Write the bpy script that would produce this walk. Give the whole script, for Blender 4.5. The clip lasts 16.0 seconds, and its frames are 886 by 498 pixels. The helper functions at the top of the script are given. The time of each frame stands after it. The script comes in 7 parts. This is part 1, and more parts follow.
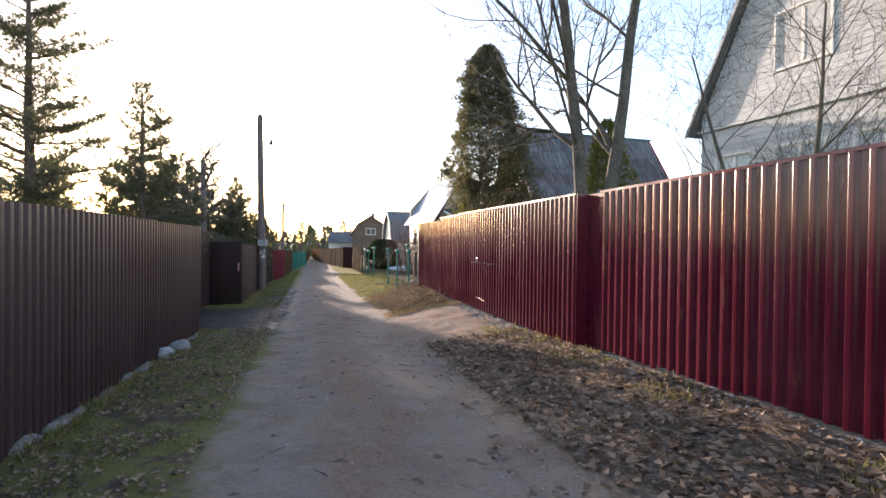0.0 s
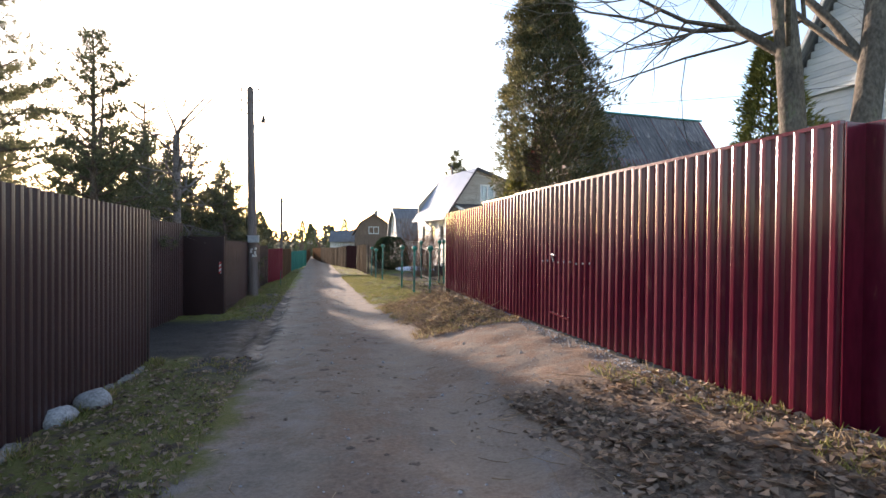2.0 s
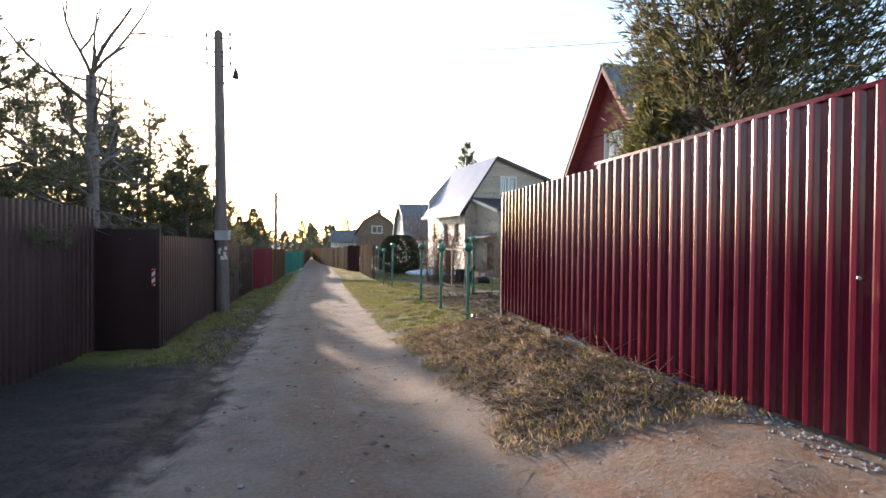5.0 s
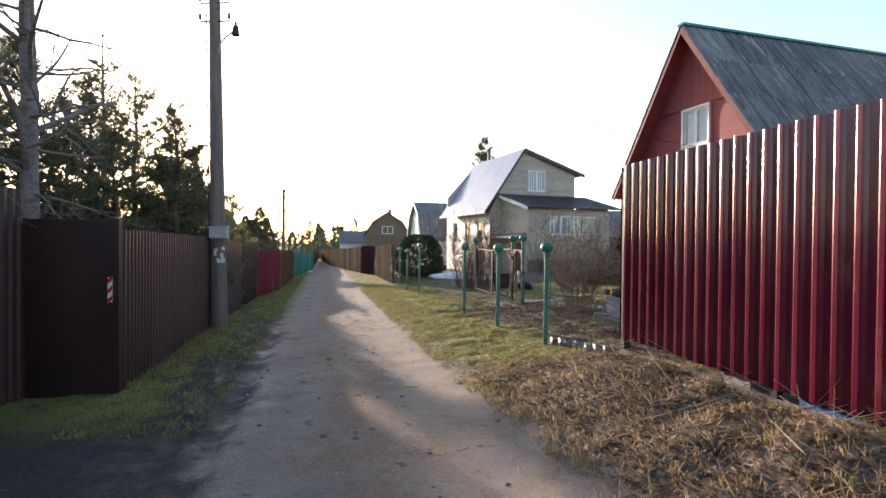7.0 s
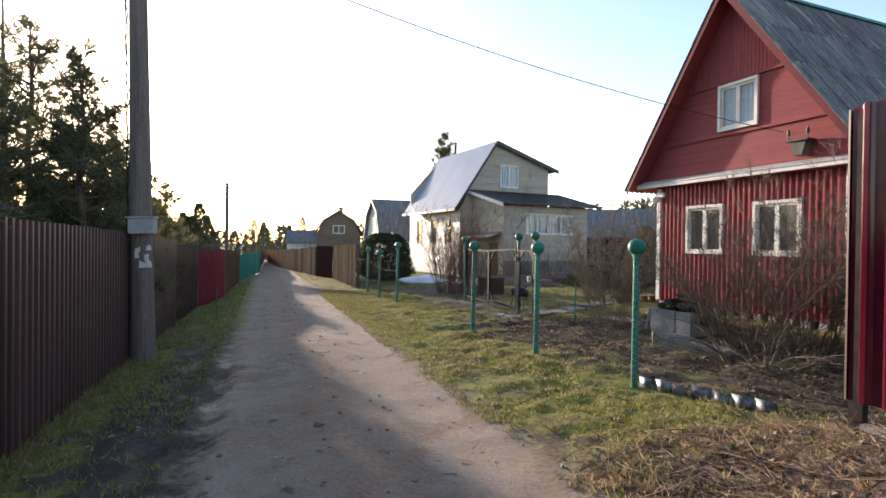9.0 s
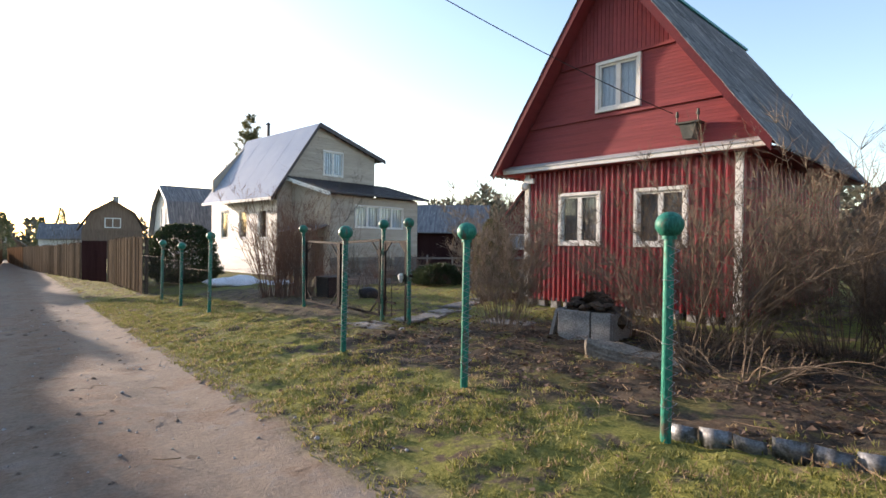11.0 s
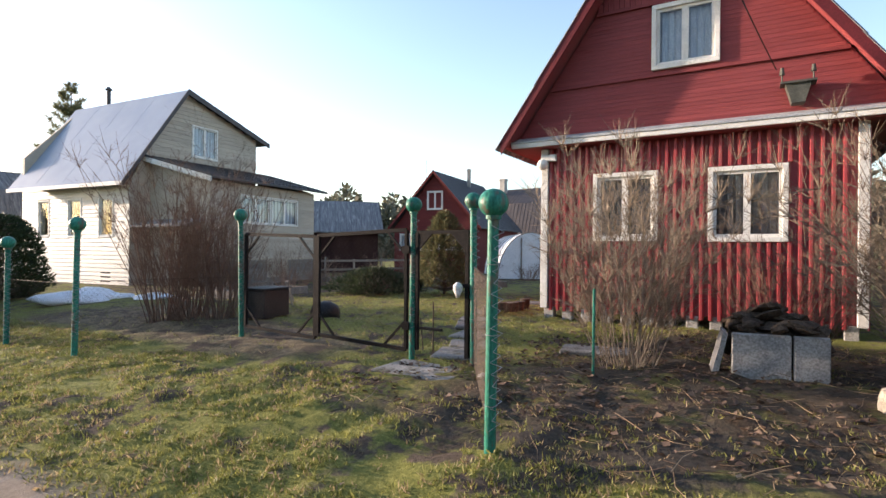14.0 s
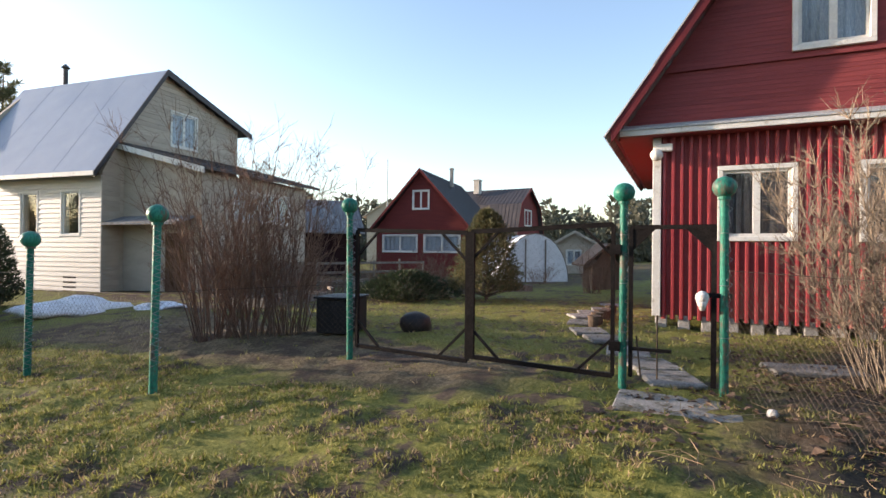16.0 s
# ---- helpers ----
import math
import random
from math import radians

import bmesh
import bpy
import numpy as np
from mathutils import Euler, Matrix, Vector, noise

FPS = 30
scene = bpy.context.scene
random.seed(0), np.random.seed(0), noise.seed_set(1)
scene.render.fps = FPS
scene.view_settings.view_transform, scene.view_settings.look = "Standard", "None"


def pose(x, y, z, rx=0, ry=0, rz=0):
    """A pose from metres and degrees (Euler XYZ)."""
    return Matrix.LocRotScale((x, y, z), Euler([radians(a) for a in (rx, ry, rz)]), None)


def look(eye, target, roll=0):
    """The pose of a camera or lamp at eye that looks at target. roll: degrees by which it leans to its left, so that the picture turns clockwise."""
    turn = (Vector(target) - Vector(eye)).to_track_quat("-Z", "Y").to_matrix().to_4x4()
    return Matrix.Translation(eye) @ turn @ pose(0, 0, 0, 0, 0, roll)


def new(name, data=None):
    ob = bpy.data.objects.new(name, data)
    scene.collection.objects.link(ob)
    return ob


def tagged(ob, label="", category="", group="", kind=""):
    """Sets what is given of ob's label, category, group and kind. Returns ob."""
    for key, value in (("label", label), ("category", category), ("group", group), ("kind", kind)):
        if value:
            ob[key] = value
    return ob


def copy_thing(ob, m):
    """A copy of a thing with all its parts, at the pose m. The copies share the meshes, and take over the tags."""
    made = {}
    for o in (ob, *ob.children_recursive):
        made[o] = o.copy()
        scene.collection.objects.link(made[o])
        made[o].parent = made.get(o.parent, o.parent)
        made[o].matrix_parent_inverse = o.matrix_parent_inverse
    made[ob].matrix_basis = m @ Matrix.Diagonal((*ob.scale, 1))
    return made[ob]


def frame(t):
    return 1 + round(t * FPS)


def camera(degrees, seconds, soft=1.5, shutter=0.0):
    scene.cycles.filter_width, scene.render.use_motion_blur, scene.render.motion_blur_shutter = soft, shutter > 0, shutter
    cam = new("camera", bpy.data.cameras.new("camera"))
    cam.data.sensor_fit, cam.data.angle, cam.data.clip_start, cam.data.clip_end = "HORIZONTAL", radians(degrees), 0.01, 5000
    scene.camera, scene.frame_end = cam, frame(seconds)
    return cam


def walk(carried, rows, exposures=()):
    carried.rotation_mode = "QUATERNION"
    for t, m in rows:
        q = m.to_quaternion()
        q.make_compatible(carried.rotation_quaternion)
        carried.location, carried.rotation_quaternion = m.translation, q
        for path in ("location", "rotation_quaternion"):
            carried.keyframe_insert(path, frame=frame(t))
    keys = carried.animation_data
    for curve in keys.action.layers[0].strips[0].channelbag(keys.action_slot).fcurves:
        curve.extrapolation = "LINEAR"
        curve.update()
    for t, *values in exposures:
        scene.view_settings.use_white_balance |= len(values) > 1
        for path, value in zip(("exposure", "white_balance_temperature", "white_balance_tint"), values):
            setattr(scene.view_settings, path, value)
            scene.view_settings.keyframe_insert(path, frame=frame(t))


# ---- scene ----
cam = camera(79.4, 16.0)
METRES, EYE, TILT, LEAN, TURN = 25.9, 1.5, 0.0, -0.35, 0.0
ROWS = [
    (0.0, 0.0, 0.0, 0.0, 0.0, -0.78, -0.28),
    (0.5, -0.0092, 0.0356, -0.0037, 0.01, -0.74, -0.27),
    (1.0, -0.0185, 0.0721, -0.0045, 0.01, -0.8, -0.22),
    (1.5, -0.0255, 0.1064, -0.0063, 0.05, -0.74, -0.18),
    (2.0, -0.0339, 0.1415, -0.0061, 0.08, -0.8, -0.16),
    (2.5, -0.0409, 0.1762, -0.0072, 0.15, -0.73, -0.13),
    (3.0, -0.0474, 0.2098, -0.0084, 0.27, -0.76, -0.11),
    (5.5, -0.0769, 0.3671, -0.0096, 0.28, -0.71, -0.21),
    (6.0, -0.0865, 0.3957, -0.0095, 0.52, -0.68, -0.3),
    (6.5, -0.0975, 0.4271, -0.0107, 0.67, -0.67, -0.11),
    (7.0, -0.1086, 0.4542, -0.012, 0.95, -0.6, -0.17),
    (7.5, -0.1182, 0.484, -0.0124, 1.07, -0.65, -0.12),
    (8.0, -0.1278, 0.5102, -0.0137, 0.43, -0.57, -0.17),
    (8.5, -0.1397, 0.5394, -0.0141, -1.6, -0.61, -0.24),
    (9.0, -0.1506, 0.5652, -0.0136, -4.7, -0.52, -0.31),
    (9.5, -0.1578, 0.5925, -0.0149, -9.31, -0.46, -0.02),
    (10.0, -0.1642, 0.6195, -0.0171, -14.69, -0.51, -0.14),
    (12.5, -0.1739, 0.7695, -0.0231, -37.03, -0.54, -0.25),
    (13.0, -0.1802, 0.7978, -0.0245, -38.66, -0.38, -0.27),
    (13.5, -0.1873, 0.8293, -0.0245, -40.07, -0.4, -0.28),
    (14.0, -0.1939, 0.8572, -0.0255, -41.92, -0.26, -0.21),
    (14.5, -0.2024, 0.8888, -0.0252, -44.26, -0.38, -0.35),
    (15.0, -0.2098, 0.917, -0.026, -46.04, -0.23, -0.29),
    (15.5, -0.2194, 0.944, -0.0261, -47.32, -0.12, -0.36),
    (16.0, -0.2282, 0.9679, -0.0272, -48.24, 0.01, -0.33),
]
walk(cam, [(t, pose(0, 0, EYE, TILT, LEAN, TURN) @ pose(METRES * x, METRES * y, METRES * z, 90 + pitch, roll, yaw)) for t, x, y, z, yaw, pitch, roll in ROWS],
     exposures=[(0.0, 2.02, 7000, 23), (3.0, 1.95, 7000, 22), (6.0, 1.97, 7000, 21), (10.0, 1.7, 7000, 20), (12.5, 1.88, 7100, 20), (14.5, 1.86, 7100, 20), (16.0, 1.74, 7100, 19)])

# ---- light ----
SUN_EL, SUN_AZ = 9.2, 29.0          # degrees up, degrees to the left of straight ahead (+y)
world = bpy.data.worlds.new("world")
scene.world = world
world.use_nodes = True
wn = world.node_tree
sky = wn.nodes.new("ShaderNodeTexSky")
sky.sky_type, sky.sun_disc = "NISHITA", False
sky.sun_elevation, sky.sun_rotation = radians(SUN_EL), radians(-SUN_AZ)
sky.air_density, sky.dust_density, sky.ozone_density = 1.0, 0.8, 2.0
wn.nodes["Background"].inputs["Strength"].default_value = 0.15
wn.links.new(sky.outputs[0], wn.nodes["Background"].inputs["Color"])
sun = new("sun", bpy.data.lights.new("sun", "SUN"))
sun.data.energy, sun.data.angle, sun.data.color = 3.0, radians(0.9), (1.0, 0.88, 0.74)
sun.matrix_world = look((0, 0, 0), (math.sin(radians(SUN_AZ)) * math.cos(radians(SUN_EL)),
                                    -math.cos(radians(SUN_AZ)) * math.cos(radians(SUN_EL)), -math.sin(radians(SUN_EL))))


# ---- helpers of this scene ----
def smooth(x, a, b):
    f = min(1.0, max(0.0, (x - a) / (b - a)))
    return f * f * (3 - 2 * f)


def level(x, y):
    """Height of the ground: falls along the lane, lower to the west, a bank to the east."""
    u = x + 0.246 * y
    yy = min(y, 140.0)
    base = (-0.014 * yy - 0.40 * (1 - math.exp(-yy / 15))) if yy > 0 else -0.035 * max(yy, -12)
    yard = -0.45 - 0.012 * max(0.0, yy - 30) + 0.45 * (1 - smooth(yy, 12, 20))
    rise = (0.34 + 0.10 * smooth(yy, 9, 14)) * (1 - smooth(yy, 16.2, 20.2)) * smooth(yy, -6, 5) + 0.16 * smooth(yy, 16.2, 20.2)
    bank = base + rise * smooth(u, 1.2, 3.6)
    z = bank + (yard - bank) * smooth(u, 3.4, 7.0)
    z -= 0.075 * max(0.0, min(2.4, -0.3 - u))
    return z


def relief(x, y):
    """Small unevenness: ruts, tufts, the heap of cut brush by the fence."""
    u = x + 0.246 * y
    r = 0.05 * noise.noise((x * 0.35, y * 0.35, 1.0)) + 0.03 * noise.noise((x * 1.9, y * 1.9, 4.0)) + 0.022 * noise.noise((x * 4.5, y * 4.5, 9.0))
    if -0.9 < u < 2.1:
        r *= 0.45
        r -= 0.035 * math.exp(-((u + 0.35) / 0.25) ** 2) + 0.03 * math.exp(-((u - 1.35) / 0.3) ** 2)
    r -= (0.07 * math.exp(-((u + 0.85) / 0.12) ** 2) + 0.06 * math.exp(-((u + 1.2) / 0.1) ** 2)) * smooth(y, 9, 12) * (1 - smooth(y, 22, 27))
    r += 0.16 * math.exp(-((u - 2.9) / 0.6) ** 2) * smooth(y, 12.5, 14.2) * (1 - smooth(y, 16.8, 18.6)) * (1 + 0.8 * noise.noise((x * 2.2, y * 2.2, 2.0)))
    if 12.5 < y < 17.5:
        r -= 0.11 * math.exp(-((u - 3.62) / 0.24) ** 2) * smooth(y, 12.8, 14.0) * (1 - smooth(y, 16.0, 17.3))
    if y > 17 and 1.9 < u < 10.5:
        k = smooth(u, 1.9, 2.4) * smooth(y, 17, 18.5) * (1 - smooth(y, 33, 36))
        r += k * (0.035 * noise.noise((x * 1.5, y * 1.5, 12.0)) + 0.04 * noise.noise((x * 3.6, y * 3.6, 15.0)) + 0.022 * noise.noise((x * 7.0, y * 7.0, 19.0)))
    elif u < -0.9 and 9 < y < 30:
        r += 0.03 * noise.noise((x * 3.6, y * 3.6, 15.0))
    return r


def ground_z(x, y):
    near = -14 < y < 75 and abs(x) < 45
    return level(x, y) + (relief(x, y) if near else 0.0)


def box(bm, x0, x1, y0, y1, z0, z1, bevel=0.0):
    m = Matrix.Translation(((x0 + x1) / 2, (y0 + y1) / 2, (z0 + z1) / 2)) @ Matrix.Diagonal((x1 - x0, y1 - y0, z1 - z0, 1))
    made = bmesh.ops.create_cube(bm, size=1, matrix=m)
    if bevel:
        edges = {e for v in made["verts"] for e in v.link_edges}
        bmesh.ops.bevel(bm, geom=list(edges), offset=bevel, segments=1, affect="EDGES")


def tube(bm, a, b, r0, r1, n=8):
    a, b = Vector(a), Vector(b)
    d = b - a
    m = Matrix.Translation((a + b) / 2) @ d.to_track_quat("Z", "Y").to_matrix().to_4x4()
    bmesh.ops.create_cone(bm, cap_ends=True, segments=n, radius1=r0, radius2=r1, depth=d.length, matrix=m)


def bar(bm, a, b, w, h):
    """A square bar from a to b, w wide across and h high."""
    a, b = Vector(a), Vector(b)
    d = b - a
    m = Matrix.Translation((a + b) / 2) @ d.to_track_quat("X", "Z").to_matrix().to_4x4() @ Matrix.Diagonal((d.length, w, h, 1))
    bmesh.ops.create_cube(bm, size=1, matrix=m)


def ball(bm, c, r, u=20, v=12, squash=1.0):
    bmesh.ops.create_uvsphere(bm, u_segments=u, v_segments=v, radius=r, matrix=Matrix.Translation(c) @ Matrix.Diagonal((1, 1, squash, 1)))


def prism(bm, outline, lo, hi, axis="y"):
    """A closed outline of (a, z) points pushed from lo to hi along y (or, with axis x, of (y, z) points along x)."""
    put = (lambda a, z, d: (a, d, z)) if axis == "y" else ((lambda a, z, d: (d, a, z)) if axis == "x" else (lambda a, z, d: (a, z, d)))
    near = [bm.verts.new(put(a, z, lo)) for a, z in outline]
    far = [bm.verts.new(put(a, z, hi)) for a, z in outline]
    n = len(outline)
    bm.faces.new(near), bm.faces.new(far[::-1])
    for i in range(n):
        bm.faces.new((near[i], far[i], far[(i + 1) % n], near[(i + 1) % n]))


def mesh_of(name, bm, material, shade=False):
    bmesh.ops.recalc_face_normals(bm, faces=bm.faces)
    me = bpy.data.meshes.new(name)
    bm.to_mesh(me)
    bm.free()
    for m in (material if isinstance(material, (list, tuple)) else [material]):
        me.materials.append(m)
    if shade:
        me.shade_smooth()
    return me


def part(name, bm, material, parent, label="", shade=False):
    me = bm if isinstance(bm, bpy.types.Mesh) else mesh_of(name, bm, material, shade)
    ob = new(name, me)
    ob.parent = parent
    if label:
        ob["label"] = label
    return ob


def thing(name, m, label, category, group="", kind=""):
    ob = new(name)
    ob.empty_display_size = 0.2
    ob.matrix_basis = m if isinstance(m, Matrix) else pose(*m)
    return tagged(ob, label, category, group, kind)


def wall_with_openings(bm, x0, x1, z0, z1, y0, y1, holes):
    """A wall in the xz plane, y0 to y1 thick, with rectangular holes (x0, x1, z0, z1) through it."""
    xs = sorted({x0, x1, *[h[0] for h in holes], *[h[1] for h in holes]})
    zs = sorted({z0, z1, *[h[2] for h in holes], *[h[3] for h in holes]})
    at = {}

    def vert(i, j, y):
        if (i, j, y) not in at:
            at[i, j, y] = bm.verts.new((xs[i], y, zs[j]))
        return at[i, j, y]

    def solid(i, j):
        if not (0 <= i < len(xs) - 1 and 0 <= j < len(zs) - 1):
            return False
        x, z = (xs[i] + xs[i + 1]) / 2, (zs[j] + zs[j + 1]) / 2
        return not any(h[0] < x < h[1] and h[2] < z < h[3] for h in holes)
    for i in range(len(xs) - 1):
        for j in range(len(zs) - 1):
            if not solid(i, j):
                continue
            for y in (y0, y1):
                bm.faces.new((vert(i, j, y), vert(i + 1, j, y), vert(i + 1, j + 1, y), vert(i, j + 1, y)))
            for di, dj, a, b in ((-1, 0, (i, j), (i, j + 1)), (1, 0, (i + 1, j), (i + 1, j + 1)), (0, -1, (i, j), (i + 1, j)), (0, 1, (i, j + 1), (i + 1, j + 1))):
                if not solid(i + di, j + dj):
                    bm.faces.new((vert(*a, y0), vert(*b, y0), vert(*b, y1), vert(*a, y1)))


# ---- materials ----
def mat(name, c1, c2, scale=3.0, rough=0.75, metal=0.0, bump=0.3, fine=60.0, stretch=(1, 1, 1), vary=0.0, dirt=None, dirt_scale=1.2, dirt_at=(0.55, 0.75), world_space=False, grain=0.35, spec=0.2, island=False):
    m = bpy.data.materials.new(name)
    m.use_nodes = True
    nt = m.node_tree
    bsdf = nt.nodes["Principled BSDF"]
    N = nt.nodes.new
    if world_space:
        src = N("ShaderNodeNewGeometry").outputs["Position"]
    else:
        src = N("ShaderNodeTexCoord").outputs["Object"]
    mp = N("ShaderNodeMapping")
    mp.inputs["Scale"].default_value = stretch
    nt.links.new(src, mp.inputs["Vector"])
    vec = mp.outputs[0]
    if vary:
        info = N("ShaderNodeNewGeometry").outputs["Random Per Island"] if island else N("ShaderNodeObjectInfo").outputs["Random"]
        shift = N("ShaderNodeVectorMath")
        shift.operation = "MULTIPLY_ADD"
        nt.links.new(info, shift.inputs[0])
        shift.inputs[1].default_value = (37, 19, 53)
        nt.links.new(vec, shift.inputs[2])
        vec = shift.outputs[0]
    big = N("ShaderNodeTexNoise")
    big.inputs["Scale"].default_value, big.inputs["Detail"].default_value, big.inputs["Roughness"].default_value = scale, 5, 0.6
    nt.links.new(vec, big.inputs["Vector"])
    small = N("ShaderNodeTexNoise")
    small.inputs["Scale"].default_value, small.inputs["Detail"].default_value = fine, 4
    nt.links.new(vec, small.inputs["Vector"])
    ramp = N("ShaderNodeValToRGB")
    ramp.color_ramp.elements[0].position, ramp.color_ramp.elements[1].position = 0.32, 0.68
    ramp.color_ramp.elements[0].color, ramp.color_ramp.elements[1].color = (*c1, 1), (*c2, 1)
    nt.links.new(big.outputs[0], ramp.inputs[0])
    col = ramp.outputs[0]

    def times(col, fac, lo, hi):
        r = N("ShaderNodeMapRange")
        r.inputs["From Min"].default_value, r.inputs["From Max"].default_value = 0.3, 0.7
        r.inputs["To Min"].default_value, r.inputs["To Max"].default_value = lo, hi
        nt.links.new(fac, r.inputs["Value"])
        mix = N("ShaderNodeVectorMath")
        mix.operation = "SCALE"
        nt.links.new(col, mix.inputs[0])
        nt.links.new(r.outputs[0], mix.inputs["Scale"])
        return mix.outputs[0]

    col = times(col, small.outputs[0], 1 - grain, 1 + grain)
    if vary:
        r = N("ShaderNodeMapRange")
        r.inputs["To Min"].default_value, r.inputs["To Max"].default_value = 1 - vary, 1 + vary
        nt.links.new(info, r.inputs["Value"])
        mix = N("ShaderNodeVectorMath")
        mix.operation = "SCALE"
        nt.links.new(col, mix.inputs[0])
        nt.links.new(r.outputs[0], mix.inputs["Scale"])
        col = mix.outputs[0]
    if dirt:
        dn = N("ShaderNodeTexNoise")
        dn.inputs["Scale"].default_value, dn.inputs["Detail"].default_value, dn.inputs["Roughness"].default_value = dirt_scale, 8, 0.7
        nt.links.new(vec, dn.inputs["Vector"])
        dr = N("ShaderNodeMapRange")
        dr.interpolation_type = "SMOOTHSTEP"
        dr.inputs["From Min"].default_value, dr.inputs["From Max"].default_value = dirt_at
        nt.links.new(dn.outputs[0], dr.inputs["Value"])
        mx = N("ShaderNodeMix")
        mx.data_type = "RGBA"
        nt.links.new(dr.outputs[0], mx.inputs["Factor"])
        nt.links.new(col, mx.inputs[6])
        mx.inputs[7].default_value = (*dirt, 1)
        col = mx.outputs[2]
    nt.links.new(col, bsdf.inputs["Base Color"])
    rr = N("ShaderNodeMapRange")
    rr.inputs["To Min"].default_value, rr.inputs["To Max"].default_value = max(0.02, rough - 0.15), min(1, rough + 0.15)
    nt.links.new(big.outputs[0], rr.inputs["Value"])
    nt.links.new(rr.outputs[0], bsdf.inputs["Roughness"])
    bsdf.inputs["Metallic"].default_value = metal
    bsdf.inputs["Specular IOR Level"].default_value = spec
    if bump:
        bp = N("ShaderNodeBump")
        bp.inputs["Strength"].default_value, bp.inputs["Distance"].default_value = bump, 0.01
        nt.links.new(small.outputs[0], bp.inputs["Height"])
        nt.links.new(bp.outputs[0], bsdf.inputs["Normal"])
    return m


def glass(name, tint=(0.6, 0.65, 0.7), rough=0.03):
    """A window pane seen from outside: dark room behind a reflecting sheet."""
    m = bpy.data.materials.new(name)
    m.use_nodes = True
    b = m.node_tree.nodes["Principled BSDF"]
    b.inputs["Base Color"].default_value = (*tint, 1)
    b.inputs["Roughness"].default_value = rough
    b.inputs["Transmission Weight"].default_value = 1.0
    b.inputs["IOR"].default_value = 1.45
    return m


def foliage(name, c1, c2, through_light=0.35, rough=0.6):
    """Leaves: colour varies leaf by leaf, some light comes through."""
    m = bpy.data.materials.new(name)
    m.use_nodes = True
    nt = m.node_tree
    bsdf = nt.nodes["Principled BSDF"]
    geo = nt.nodes.new("ShaderNodeNewGeometry")
    ramp = nt.nodes.new("ShaderNodeValToRGB")
    ramp.color_ramp.elements[0].color, ramp.color_ramp.elements[1].color = (*c1, 1), (*c2, 1)
    nt.links.new(geo.outputs["Random Per Island"], ramp.inputs[0])
    nt.links.new(ramp.outputs[0], bsdf.inputs["Base Color"])
    bsdf.inputs["Roughness"].default_value = rough
    bsdf.inputs["Specular IOR Level"].default_value = 0.3
    tr = nt.nodes.new("ShaderNodeBsdfTranslucent")
    nt.links.new(ramp.outputs[0], tr.inputs["Color"])
    mix = nt.nodes.new("ShaderNodeMixShader")
    mix.inputs[0].default_value = through_light
    nt.links.new(bsdf.outputs[0], mix.inputs[1])
    nt.links.new(tr.outputs[0], mix.inputs[2])
    nt.links.new(mix.outputs[0], nt.nodes["Material Output"].inputs["Surface"])
    return m


RED_SHEET = mat("painted_red_sheet", (0.085, 0.006, 0.016), (0.125, 0.0105, 0.024), 1.5, 0.2, 0.0, 0.06, 22, (1, 1, 0.25), 0.12, (0.22, 0.085, 0.06), 5.0, (0.58, 0.8), grain=0.16, spec=0.5)
BROWN_SHEET = mat("painted_brown_sheet", (0.058, 0.030, 0.029), (0.085, 0.046, 0.043), 1.5, 0.38, 0.0, 0.05, 90, (1, 1, 0.25), 0.10, (0.10, 0.07, 0.055), 2.0, (0.6, 0.9), grain=0.1, spec=0.35)
DARK_SHEET = mat("dark_brown_sheet", (0.028, 0.014, 0.014), (0.045, 0.022, 0.02), 1.5, 0.45, 0.0, 0.05, 90, (1, 1, 0.25), 0.1, grain=0.12)
MAROON_SHEET = mat("maroon_sheet", (0.16, 0.014, 0.028), (0.2, 0.02, 0.035), 1.5, 0.4, 0.0, 0.05, 90, (1, 1, 0.25), 0.08, grain=0.1)
STEEL = mat("dark_steel", (0.02, 0.02, 0.02), (0.05, 0.045, 0.04), 8, 0.55, 0.6, 0.15, 120, dirt=(0.10, 0.05, 0.03), dirt_scale=6, dirt_at=(0.58, 0.72))
ZINC = mat("galvanised_steel", (0.30, 0.31, 0.32), (0.45, 0.46, 0.47), 6, 0.5, 0.6, 0.1, 90)
GREEN_PAINT = mat("green_paint", (0.012, 0.15, 0.105), (0.026, 0.23, 0.16), 6, 0.42, 0.0, 0.4, 70, (1, 1, 0.4), 0.18, (0.12, 0.12, 0.09), 10, (0.52, 0.62), grain=0.35)
GREY_WOOD = mat("weathered_wood", (0.16, 0.135, 0.115), (0.27, 0.235, 0.20), 3, 0.85, 0, 0.5, 50, (6, 6, 0.35), 0.18, grain=0.45, spec=0.0)
BROWN_WOOD = mat("brown_stained_wood", (0.10, 0.055, 0.032), (0.20, 0.12, 0.07), 3, 0.8, 0, 0.5, 50, (6, 6, 0.35), 0.28, grain=0.45, spec=0.0)
WHITE_PAINT = mat("old_white_paint", (0.62, 0.60, 0.55), (0.75, 0.73, 0.68), 4, 0.6, 0, 0.3, 50, (1, 1, 1), 0.04, (0.40, 0.36, 0.30), 5, (0.6, 0.72), grain=0.1)
HOUSE_RED = mat("red_house_paint", (0.225, 0.046, 0.048), (0.28, 0.06, 0.061), 2, 0.6, 0, 0.3, 60, (0.6, 1, 3), 0.10, (0.19, 0.024, 0.026), 3, (0.58, 0.75), grain=0.12)
